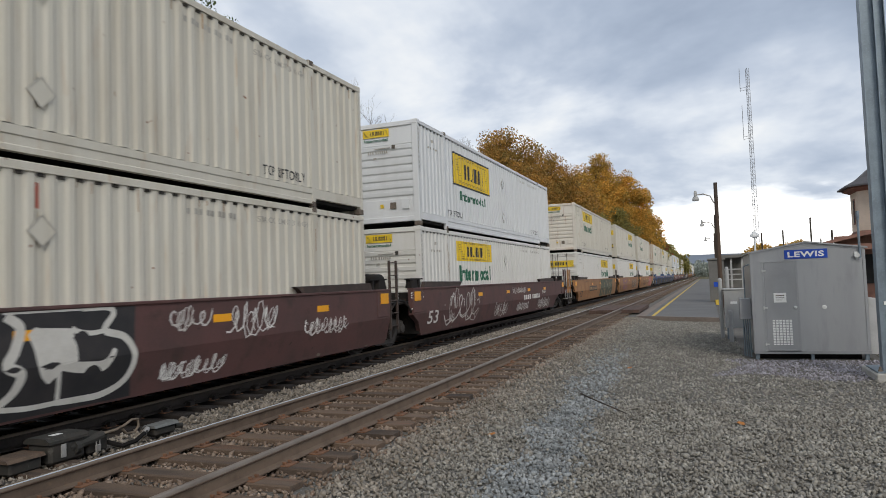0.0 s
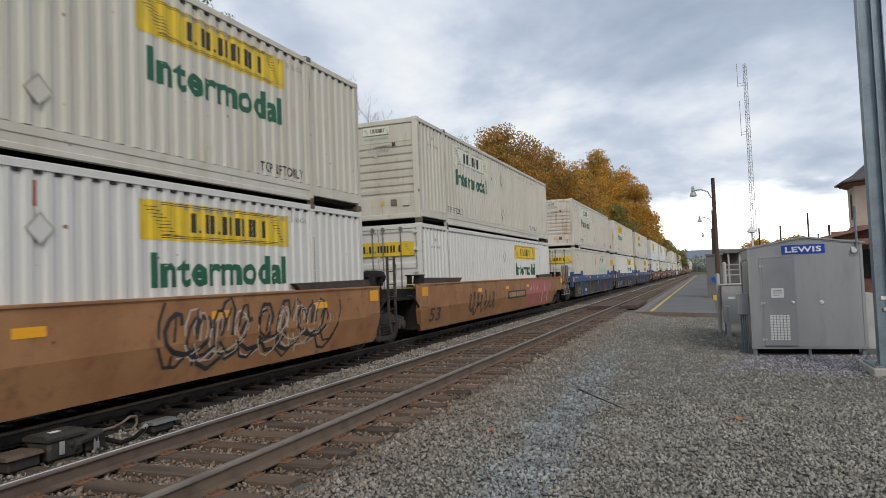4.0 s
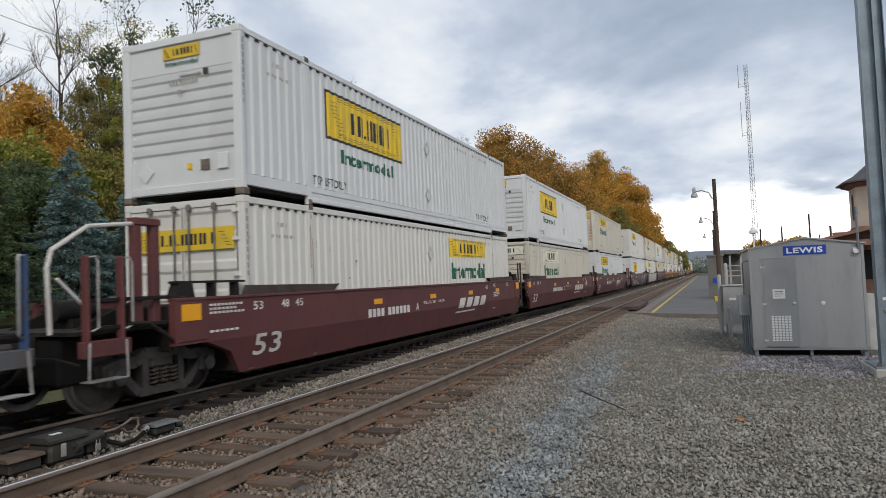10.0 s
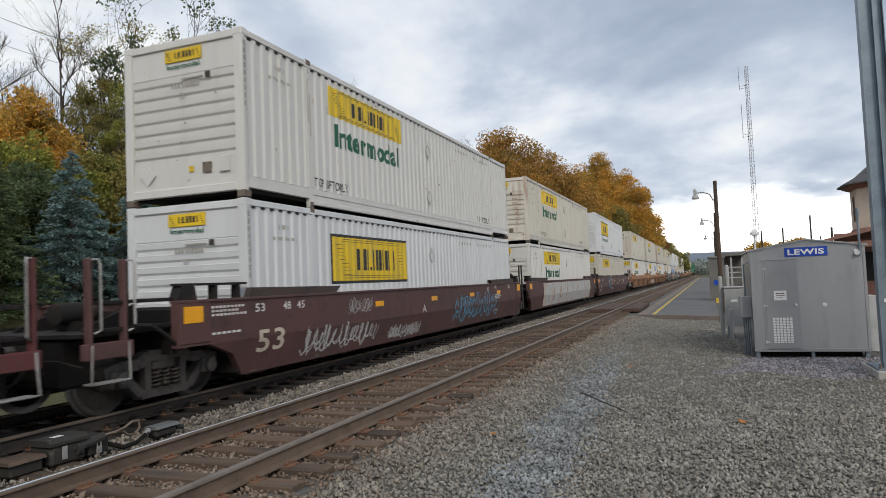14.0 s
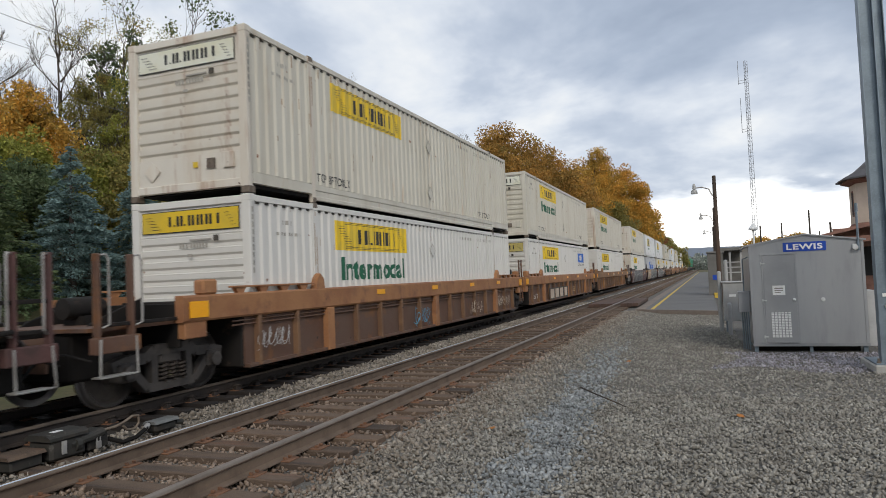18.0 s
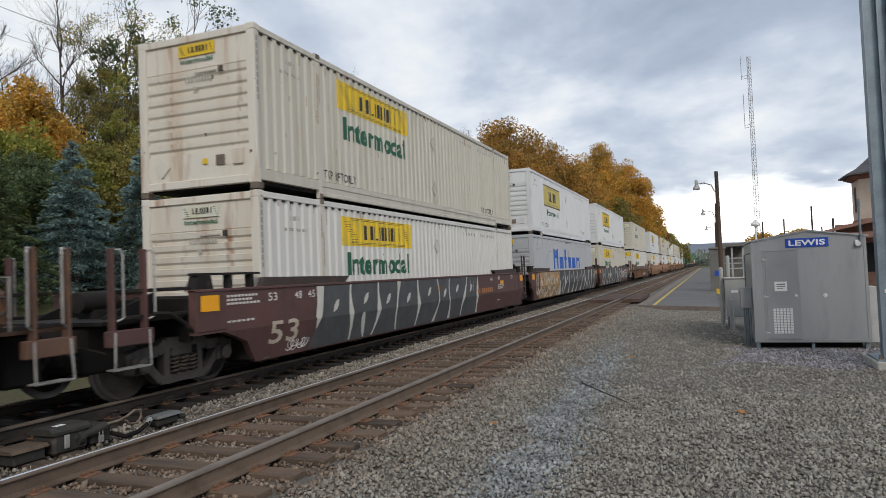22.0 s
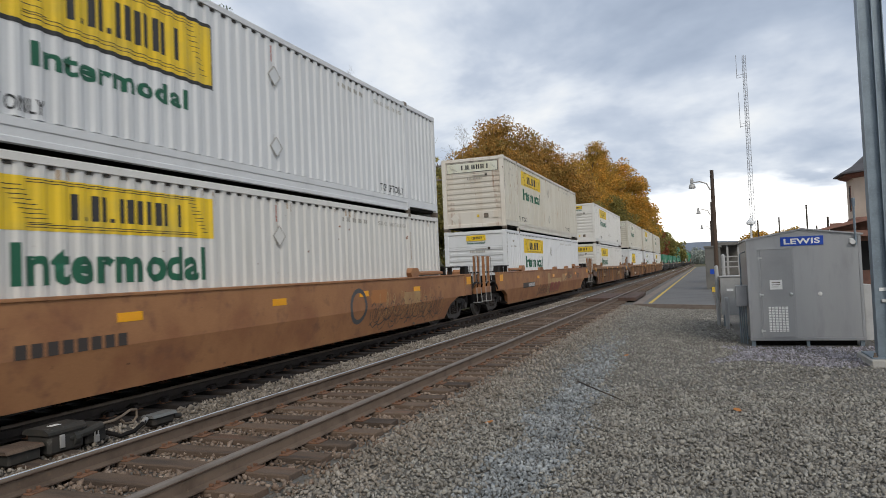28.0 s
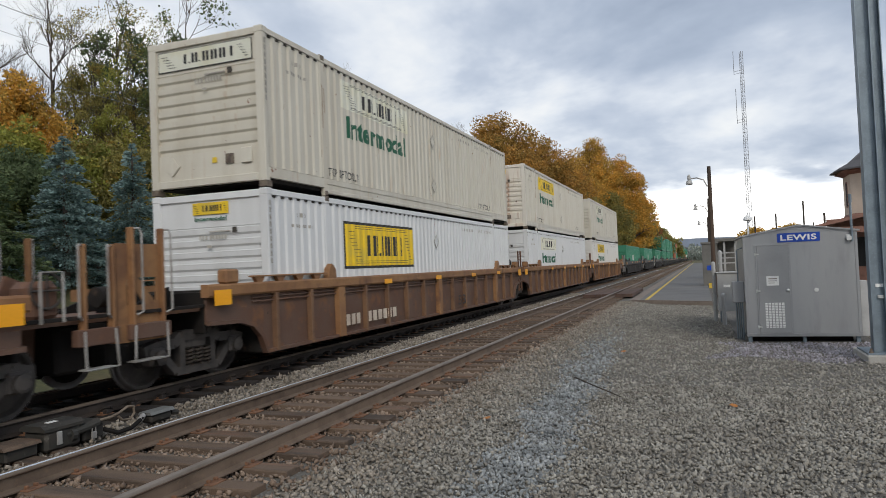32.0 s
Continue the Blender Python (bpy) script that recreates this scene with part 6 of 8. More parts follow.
# ---- the train ----
def box(tone, end="nose", art="front", fade="", end_art="small", stained=False, end_fade=""):
    return dict(tone=tone, end=end, art=art, fade=fade, end_art=end_art, stained=stained, end_fade=end_fade)


# place of each load's nearer end at the start, side, paint, chord, ends, lower and upper box
FLEET = [
    (-2.55, "smooth", "maroon", "maroon", "joint", "joint", box("cream"), box("cream", stained=True)),
    (16.84, "smooth", "maroon", "maroon", "joint", "end", box("white", art="front"), box("cool", art="framed")),
    (40.42, "smooth", "tan", "tan", "end", "joint", box("white", "door", "rear"), box("cream", stained=True)),
    (59.86, "smooth", "tan", "tan", "joint", "joint", box("white", "door", "rear"), box("cream", "door", "rear")),
    (79.41, "smooth", "tan", "tan", "joint", "end", box("white", "door", "rear"), box("cream", fade="grey")),
    (102.70, "ribbed", "slate", "blue", "end", "joint", box("cream", "door", "rear", "pale"), box("cream", fade="grey", stained=True)),
    (122.27, "ribbed", "slate", "blue", "joint", "joint", box("white", "door", "rear"), box("cream", stained=True, end_fade="grey")),
    (141.65, "ribbed", "slate", "blue", "joint", "end", box("cream", "door", "rear"), box("cream", end_art="wide")),
    (165.38, "smooth", "fresh", "fresh", "end", "joint", box("white", "door", "rear"), box("cool", art="framed")),
    (184.88, "smooth", "fresh", "fresh", "joint", "joint", box("cream", fade="grey", end_art="wide"), box("cool", art="framed")),
    (204.13, "smooth", "fresh", "fresh", "joint", "end", box("cool"), box("cream", end_art="wide", stained=True)),
    (227.80, "smooth", "maroon", "maroon", "end", "joint", box("cool", art="panel"), box("white")),
    (247.33, "smooth", "maroon", "maroon", "joint", "joint", box("white"), box("cream", stained=True)),
    (266.75, "smooth", "maroon", "maroon", "joint", "end", box("cream", art="banner", end_art="wide"), box("cool", art="framed")),
    (290.34, "ribbed", "brown", "rust", "end", "joint", box("white", end_art="wide"), box("cream", art="banner", end_fade="grey", end_art="wide", stained=True)),
    (309.65, "ribbed", "brown", "rust", "joint", "joint", box("white", art="sign", end_art="wide", end_fade="straw"), box("cream", end_art="wide", end_fade="grey")),
    (329.36, "ribbed", "brown", "ochre", "joint", "end", box("white"), box("cream", stained=True)),
    (352.93, "smooth", "maroon", "maroon", "end", "joint", box("white", stained=True, end_fade="pale"), box("cream", stained=True)),
    (372.44, "smooth", "maroon", "maroon", "joint", "joint", box("grey", art="blue"), box("cool", art="framed", fade="straw")),
    (391.78, "smooth", "maroon", "maroon", "joint", "end", box("cream", end_art="wide", end_fade="grey"), box("cool", art="framed")),
    (415.40, "ribbed", "brown", "brown", "end", "end", box("white", end_art="wide"), box("cream", fade="grey", end_art="wide")),
    (439.04, "smooth", "rust", "rust", "end", "end", box("white", stained=True), box("cool", art="framed")),
    (462.49, "smooth", "rust", "rust", "end", "end", box("cool"), box("cream", end_art="wide", end_fade="grey", stained=True)),
    (486.14, "ribbed", "brown", "ochre", "end", "end", box("white", end_art="wide"), box("white")),
    (509.39, "ribbed", "brown", "ochre", "end", "joint", box("cool", art="panel"), box("cream", fade="grey", end_art="wide")),
    (528.72, "ribbed", "brown", "ochre", "joint", "joint", box("cool", fade="grey"), box("cream", stained=True)),
    (548.05, "ribbed", "brown", "ochre", "joint", "end", box("white"), box("cream", fade="grey")),
    (571.69, "ribbed", "black", "black", "end", "end", box("green", art="white mark"), None),
    (595.34, "ribbed", "black", "black", "end", "end", box("green", art="white mark"), None),
    (618.98, "ribbed", "black", "black", "end", "end", box("green", art="white mark"), None),
]
q = 642.63
for k in range(14):
    tone = ("green", "green", "green", "orange", "green", "white", "green")[k % 7]
    FLEET.append((q, "ribbed", "black", "black", "end" if k % 3 == 0 else "joint", "end" if k % 3 == 2 else "joint", box(tone, art="none"), box("green" if k != 4 else "orange", art="none")))
    q += 23.60 if k % 3 == 2 else 19.48

CAR_LABEL = {
    "maroon": "maroon steel well car with sprayed graffiti and dust", "fresh": "clean dark-maroon well car with white lettering",
    "tan": "tan-brown smooth-sided steel well car", "rust": "rust-stained tan well car", "slate": "ribbed grey well car with a blue top chord",
    "brown": "dusty brown ribbed well car with a worn top chord", "ochre": "ochre ribbed well car", "black": "black well car far down the train",
}
TONE_LABEL = {"cream": "aged cream", "white": "white", "cool": "cool white", "grey": "light grey", "green": "green", "orange": "orange"}
MOVING, CARS = [], []


def box_label(s, upper):
    where = "stacked on another" if upper else "in a well car"
    ends = "with rusty stains" if s["stained"] else {"framed": "with framed yellow banner", "panel": "with large yellow panel", "blue": "with blue lettering", "sign": "with blue sign panel", "none": "far off", "white mark": "with a white mark"}.get(s["art"], "with faded banner" if s["fade"] else "with yellow banner")
    return "%s corrugated container %s %s" % (TONE_LABEL[s["tone"]], ends, where)


for q, kind, paint, chord, front, rear, lower, upper in FLEET:
    n = len(WHEELS)
    special = {8: "stair", 13: "humps", 24: "tall", 14: "leg", 15: "leg", 16: "leg", 19: "caps", 10: "caps", 22: "caps", 23: "thin", 25: "thin", 26: "thin"}.get(len(CARS), "")
    car = well_car(kind, paint, chord, front, rear, CAR_LABEL[paint], special, len(CARS) > 29)
    paint_marks(car, kind == "ribbed", MARKS.get(len(CARS), ()))
    CARS.append((q, car, WHEELS[n:]))
    MOVING.append((car, q, 0.0))
    if lower:
        MOVING.append((container(label=box_label(lower, False), **lower), q, 0.24))
    if upper:
        MOVING.append((container(label=box_label(upper, True), **upper), q, 3.161))


# ---- shed, mast and platform ----
M_SHED = surf("grey_aluminium_skin", (0.345, 0.352, 0.358), (0.285, 0.291, 0.296), 0.36, metal=0.5, scale=1.3, cut=(0.35, 0.7), stretch=(1, 1, 0.2), third=(0.27, 0.275, 0.28), third_scale=4, third_cut=(0.55, 0.8), fine=50, grain=0.06, bump=0.05)
M_DOOR = surf("grey_painted_door", (0.31, 0.315, 0.32), (0.27, 0.275, 0.28), 0.5, metal=0.3, fine=50, grain=0.05, bump=0.05)
M_SIGN = surf("blue_sign_enamel", (0.01, 0.065, 0.42), None, 0.4, bump=0.02)
M_PAPER = surf("white_notice", (0.78, 0.78, 0.76), None, 0.6, bump=0.02)
M_GALV = surf("galvanised_steel", (0.20, 0.245, 0.28), (0.16, 0.195, 0.225), 0.5, metal=0.5, scale=3.0, cut=(0.4, 0.65), third=(0.23, 0.275, 0.31), third_scale=22, third_cut=(0.55, 0.75), bump=0.05)
M_CONC = surf("rough_concrete", (0.42, 0.41, 0.38), (0.33, 0.31, 0.28), 0.85, scale=3, bump=0.4)
M_ASPH = surf("grey_asphalt", (0.145, 0.142, 0.138), (0.115, 0.113, 0.11), 0.9, scale=0.5, third=(0.165, 0.16, 0.152), third_scale=2.0, fine=60, grain=0.25, bump=0.3)
M_LINE = surf("worn_yellow_line", (0.62, 0.42, 0.04), (0.40, 0.32, 0.12), 0.7, scale=5)
M_POLE = surf("creosoted_pole", (0.05, 0.04, 0.033), (0.085, 0.055, 0.038), 0.9, scale=2, stretch=(1, 1, 0.1), bump=0.4)
M_GREYBOX = surf("grey_cabinet_paint", (0.38, 0.38, 0.37), (0.30, 0.30, 0.29), 0.5, scale=2)
M_DARK = surf("dark_opening", (0.02, 0.02, 0.02), None, 0.8)
M_CREAM = surf("cream_stucco", (0.62, 0.52, 0.42), (0.54, 0.45, 0.36), 0.85, scale=1, bump=0.3)
M_SLATE = surf("dark_roof_slate", (0.085, 0.08, 0.082), (0.06, 0.058, 0.06), 0.7, scale=2, bump=0.3)
M_BRICK = surf("red_brown_trim", (0.23, 0.12, 0.09), (0.17, 0.09, 0.07), 0.8, scale=3)
M_WOODGREY = surf("grey_concrete_kiosk", (0.155, 0.15, 0.138), (0.12, 0.115, 0.105), 0.85, scale=1.5)

GZ = -0.38
SX, SY, SW, SD, SH = 0.90, 16.75, 2.24, 3.0, 2.24   # shed: near corner, width, depth, wall height
shed = thing("signal_shed", "grey aluminium signal equipment shed with a blue sign", "shed", m=pose(SX, SY, GZ + 0.13))
walls = Shape().prism([(0, 0), (SW, 0), (SW, SH + 0.02), (SW / 2 + 0.01, SH + 0.18), (0, SH)], 0, SD, "y")
part("body", walls, M_SHED, shed)
part("roof", Shape().prism([(-0.05, SH - 0.01), (SW / 2 + 0.01, SH + 0.185), (SW + 0.05, SH + 0.01), (SW + 0.05, SH + 0.045), (SW / 2 + 0.01, SH + 0.215), (-0.05, SH + 0.025)], -0.05, SD + 0.05, "y"), M_SHED, shed, "low gabled metal roof")
for y in (0.05, SD / 2, SD - 0.15):
    part("skid", Shape().box(0.02, 0.10, y, y + 0.1, -0.13, 0.0), M_GALV, shed)
    part("skid", Shape().box(SW / 2, SW / 2 + 0.06, y, y + 0.1, -0.13, 0.0), M_GALV, shed)
    part("skid", Shape().box(SW - 0.10, SW - 0.02, y, y + 0.1, -0.13, 0.0), M_GALV, shed)
# dark box added under the floor to paint shade into the gap
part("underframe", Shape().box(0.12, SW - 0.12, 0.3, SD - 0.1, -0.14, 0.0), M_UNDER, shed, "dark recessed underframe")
part("base_trim", Shape().box(-0.01, SW + 0.01, -0.02, 0.0, 0.0, 0.07, 0.005), M_SHED, shed)
for x in (0.0, SW - 0.05):
    part("corner_trim", Shape().box(x - 0.004, x + 0.054, -0.012, 0.0, 0.07, SH - 0.01, 0.003), M_SHED, shed)
part("door_frame", Shape().box(0.24, 0.94, -0.02, 0.0, 0.05, 0.08).box(0.24, 0.27, -0.02, 0.0, 0.08, 2.02).box(0.91, 0.94, -0.02, 0.0, 0.08, 2.02).box(0.22, 0.96, -0.035, 0.0, 2.02, 2.055), M_SHED, shed)
door = part("door", Shape().box(0.272, 0.908, -0.028, 0.0, 0.082, 2.018, 0.004), M_DOOR, shed, "grey metal door with a louvred vent")
vent = Shape()
for k in range(16):
    for j in range(6):
        vent.box(0.39 + j * 0.067, 0.44 + j * 0.067, -0.040, -0.028, 0.20 + k * 0.035, 0.224 + k * 0.035)
part("louvre", vent, M_PAPER, door, "pale louvred vent")
part("notice", Shape().box(0.44, 0.69, -0.033, -0.028, 1.13, 1.34), M_PAPER, door, "white notice")
part("notice_lines", Shape().box(0.48, 0.65, -0.0345, -0.033, 1.27, 1.29).box(0.48, 0.65, -0.0345, -0.033, 1.225, 1.24).box(0.48, 0.61, -0.0345, -0.033, 1.18, 1.192), M_CAST, door)
part("knob", Shape().lathe([(0.03, -0.03), (0.035, -0.05), (0.03, -0.075), (0.01, -0.085)], (0.86, 0, 1.02), "y", 12), M_PLACARD, door, "round metal knob")
for z in (0.2, 1.0, 1.82):
    part("hinge", Shape().box(0.22, 0.31, -0.045, -0.02, z, z + 0.03, 0.004).tube([(0.235, -0.03, z - 0.02), (0.235, -0.03, z + 0.05)], 0.012, 6), M_PLACARD, door)
part("round_plate", Shape().lathe([(0.045, -0.004), (0.045, -0.016), (0.035, -0.02)], (1.42, 0, 1.01), "y", 16), M_PLACARD, shed)
sign = part("sign", Shape().box(0.70, 1.54, -0.02, -0.002, 2.075, 2.275, 0.003), M_SIGN, shed, "blue sign with white capitals")
me = flat_words("LEWIS", 0.765, 1.475, 2.112, 2.238, -0.0225)
part("sign_lettering", me, M_PAPER, sign)
lamp = part("wall_lamp", Shape().box(2.03, 2.13, -0.03, 0.0, 2.08, 2.18, 0.01).lathe([(0.03, -0.03), (0.055, -0.09), (0.05, -0.10)], (2.08, 0, 2.10), "y", 12), M_PLACARD, shed)
part("mushroom_antenna", Shape().tube([(0.13, 0.05, SH - 0.15), (0.13, 0.05, SH + 0.36)], 0.022, 8).lathe([(0.03, SH + 0.35), (0.10, SH + 0.37), (0.095, SH + 0.41), (0.02, SH + 0.50)], (0.13, 0.05, 0), "z", 14), M_PAPER, shed, "white mushroom antenna")
part("whip_antenna", Shape().tube([(2.14, -0.05, SH - 0.20), (2.14, -0.05, SH + 0.62)], 0.024, 8).tube([(2.14, -0.05, SH + 0.62), (2.14, -0.05, SH + 0.80)], 0.034, 8), M_GALV, shed)
part("meter_box", Shape().box(-0.25, -0.003, 0.40, 0.75, 0.74, 1.22, 0.01), M_DOOR, shed, "dark grey electrical box")
for k in range(4):
    part("conduit", Shape().tube([(-0.05 - 0.04 * k, 0.44 + 0.07 * k, -0.12), (-0.05 - 0.04 * k, 0.44 + 0.07 * k, 0.75)], 0.018, 6), M_GALV, shed)
part("side_cabinet", Shape().box(SW + 0.004, SW + 0.16, 0.02, 0.55, 0.0, 1.18, 0.01), M_GREYBOX, shed)
part("conduit", Shape().tube([(-0.12, 0.5, 1.2), (-0.12, 0.5, 1.95), (0.0, 0.5, 2.0)], 0.015, 6), M_GALV, shed)

# cantilever mast beside the shed
mast = thing("signal_mast", "twin galvanised steel columns on a concrete footing", "mast", m=pose(2.87, 13.95, GZ))
for x, y in ((0.0, 0.0), (0.27, 0.5)):
    part("column", Shape().prism([(x + a, y + b) for a, b in ((-0.112, -0.12), (-0.098, -0.12), (-0.098, -0.012), (0.098, -0.012), (0.098, -0.12), (0.112, -0.12), (0.112, 0.12), (0.098, 0.12), (0.098, 0.012), (-0.098, 0.012), (-0.098, 0.12), (-0.112, 0.12))], 0.16, 9.0, "z"), M_GALV, mast, "galvanised column")
part("base_plate", Shape().box(-0.22, 0.55, -0.22, 0.75, 0.13, 0.16, 0.006), M_GALV, mast)
part("footing", Shape().box(-0.25, 0.75, -0.30, 0.95, -0.1, 0.13, 0.02), M_CONC, mast, "concrete footing")
for x in (-0.17, 0.17):
    part("bolt", Shape().tube([(x, -0.17, 0.16), (x, -0.17, 0.24)], 0.02, 6).tube([(x, -0.17, 0.16), (x, -0.17, 0.19)], 0.035, 6), M_CAST, mast)
part("tag", Shape().box(-0.02, 0.10, -0.03, -0.014, 1.30, 1.36), M_PAPER, mast)
part("clamp", Shape().box(0.0, 0.12, -0.06, -0.012, 1.10, 1.16, 0.01), M_PLACARD, mast)

cab = thing("equipment_cabinet", "light grey metal cabinet behind the shed", "cabinet", m=pose(0.42, 21.5, GZ))
part("body", Shape().box(0, 0.85, 0, 0.6, 0.35, 1.45, 0.01), M_GREYBOX, cab)
part("roof", Shape().box(-0.03, 0.88, -0.03, 0.63, 1.45, 1.49, 0.01), M_GREYBOX, cab)
part("leg_frame", Shape().box(0.05, 0.12, 0.05, 0.12, 0, 0.35).box(0.73, 0.80, 0.05, 0.12, 0, 0.35).box(0.05, 0.12, 0.48, 0.55, 0, 0.35).box(0.73, 0.80, 0.48, 0.55, 0, 0.35), M_GALV, cab)
part("plate", Shape().box(0.16, 0.34, -0.006, 0.0, 1.05, 1.12), M_PAPER, cab)
for x, y, h in ((0.34, 22.1, 1.75), (0.55, 21.0, 0.85), (0.60, 24.5, 2.1)):
    p = thing("bollard", "grey painted steel post in the gravel", "post", "posts by the shed", m=pose(x, y, GZ))
    part("shaft", Shape().tube([(0, 0, -0.1), (0, 0, h)], 0.06, 12), M_GREYBOX, p)
    part("cap", Shape().lathe([(0.062, h), (0.045, h + 0.04), (0.01, h + 0.055)], (0, 0, 0), "z", 12), M_GREYBOX, p)

# platform with its yellow line
M_EDGE = surf("stained_edge_boards", (0.22, 0.18, 0.15), (0.16, 0.13, 0.11), 0.85, scale=2)
plat = thing("platform", "low asphalt station platform with a yellow safety line", "platform", kind="structure")
part("slab", Shape().prism([(-2.62, 31.33), (0.35, 29.4), (0.35, 230), (-2.62, 230)], -0.45, -0.20, "z"), M_ASPH, plat)
part("edge", Shape().prism([(-3.05, 31.61), (-2.625, 31.335), (-2.625, 230), (-3.05, 230)], -0.45, -0.195, "z"), M_EDGE, plat, "pale concrete edge")
part("near_edge", Shape().prism([(-3.05, 31.47), (0.35, 29.25), (0.35, 29.395), (-3.05, 31.605)], -0.45, -0.197, "z"), M_EDGE, plat)
part("yellow_line", Shape().box(-2.38, -2.24, 31.4, 230, -0.2, -0.196), M_LINE, plat, "worn yellow line")
cross = thing("track_crossing", "timber panels of a foot crossing over the tracks", "crossing", kind="structure")
M_PANEL = surf("grey_crossing_timber", (0.10, 0.062, 0.048), (0.07, 0.045, 0.036), 0.85, scale=2, stretch=(1, 0.2, 1), bump=0.3)
for x0, x1 in ((-5.44, -4.27), (-3.92, -3.10)):
    n = max(2, round((x1 - x0) / 0.29))
    for k in range(n):
        w = (x1 - x0) / n
        part("plank", Shape().box(x0 + k * w + 0.006, x0 + (k + 1) * w - 0.006, 33.5, 39.5, -0.18, -0.02, 0.008), M_PANEL, cross)

# lamp posts along the platform
def lamp_post(x, y, h):
    p = thing("lamp_post", "dark wooden pole with a curved-arm street lamp", "lamp post", "lamp posts along the platform", m=pose(x, y, -0.4))
    part("pole", Shape().tube([(0, 0, -0.3), (0, 0, h)], 0.115, 12, 0.085), M_POLE, p)
    part("arm", Shape().tube([(-0.1, 0, h - 0.95), (-0.25, 0, h - 0.62), (-0.55, 0, h - 0.50), (-0.85, 0, h - 0.52)], 0.03, 8), M_PIPE, p, "curved grey arm")
    part("lamp_head", Shape().lathe([(0.05, h - 0.32), (0.075, h - 0.42), (0.075, h - 0.56), (0.05, h - 0.60)], (-0.9, 0, 0), "z", 12), M_GREYBOX, p)
    part("lens", Shape().lathe([(0.11, h - 0.60), (0.16, h - 0.74), (0.15, h - 0.80)], (-0.9, 0, 0), "z", 12), M_GREYBOX, p, "grey lamp bowl")
    return p


lamp_post(0.56, 34.6, 6.25)
lamp_post(0.72, 53.0, 6.2)
lamp_post(0.9, 78.0, 6.2)

kiosk = thing("brick_kiosk", "small grey masonry kiosk with a flat roof slab", "kiosk", m=pose(0.09, 45.5, -0.42))
part("wall", Shape().box(0, 0.9, 0, 1.4, 0, 2.80), M_WOODGREY, kiosk)
part("roof", Shape().box(-0.06, 0.98, -0.08, 1.48, 2.80, 2.91, 0.01), M_WOODGREY, kiosk)
part("sign", Shape().box(0.25, 0.62, -0.012, 0.0, 1.15, 1.45), M_SIGN, kiosk, "small blue sign")
part("yellow_base", Shape().box(0.3, 0.75, -0.2, -0.01, -0.05, 0.35), M_LINE, kiosk)

hut = thing("platform_shelter", "grey open platform shelter with a flat roof", "shelter", m=pose(0.95, 58.0, -0.42))
part("roof", Shape().box(-0.2, 1.9, -0.2, 3.2, 3.15, 3.4, 0.02), M_WOODGREY, hut)
part("wall", Shape().box(0, 1.7, 2.8, 3.0, 0, 3.15), M_WOODGREY, hut)
for x in (0.0, 0.75, 1.55):
    part("post", Shape().box(x, x + 0.14, 0, 0.14, 0, 3.15), M_GREYBOX, hut)
for z in (1.4, 1.8, 2.2):
    part("slat", Shape().box(0.14, 1.55, 0.03, 0.07, z, z + 0.09), M_GREYBOX, hut)

# station house
house = thing("station_house", "cream stuccoed station tower with a dark flared roof", "house", m=pose(12.05, 52.0, -0.4))


def octagon(r, z):
    return [(r * math.cos(radians(22.5 + 45 * k)), r * math.sin(radians(22.5 + 45 * k)), z) for k in range(8)]


def rings(levels):
    s = Shape()
    for r, z in levels:
        s.v += octagon(r, z)
    for i in range(len(levels) - 1):
        s.f += [(8 * i + k, 8 * i + (k + 1) % 8, 8 * i + 8 + (k + 1) % 8, 8 * i + 8 + k) for k in range(8)]
    s.f += [tuple(range(7, -1, -1)), tuple(range(len(s.v) - 8, len(s.v)))]
    return s


part("wall", rings([(2.95, 0), (2.95, 7.1)]), M_CREAM, house)
part("band", rings([(3.02, 3.9), (3.02, 4.3), (2.9, 4.45)]), M_BRICK, house, "red-brown base band")
part("cornice", rings([(2.96, 6.95), (3.45, 7.12), (3.45, 7.22)]), M_BRICK, house)
part("roof", rings([(3.75, 7.22), (3.72, 7.32), (2.7, 7.85), (1.7, 8.7), (0.7, 9.9), (0.05, 10.6)]), M_SLATE, house, "dark flared octagonal roof")
for k in range(8):
    a = radians(45 * k)
    w = part("window", Shape().box(2.68, 2.755, -0.26, 0.26, 4.85, 6.55), M_BRICK, house, m=Matrix.Rotation(a, 4, "Z"))
    part("pane", Shape().box(2.755, 2.762, -0.19, 0.19, 4.95, 6.45), M_DARK, w)
part("porch_roof", Shape().prism([(-5.7, 3.55), (-2.5, 4.3), (6, 4.3), (6, 4.05), (-2.5, 4.05), (-5.7, 3.4)], -6.5, 4.0, "y"), M_BRICK, house, "low brown canopy roof")
part("porch_beam", Shape().box(-5.3, 6, -6.1, -5.9, 3.05, 3.4), M_BRICK, house)
for x in (-5.0, -2.0, 1.0, 4.0):
    part("porch_post", Shape().box(x, x + 0.2, -6.1, -5.9, 0, 3.05), M_CREAM, house)
part("porch_wall", Shape().box(-4.5, 6, -3.2, -3.0, 0, 4.0), M_BRICK, house)
part("porch_window", Shape().box(-3.6, -2.2, -3.23, -3.205, 1.0, 2.8), M_DARK, house)

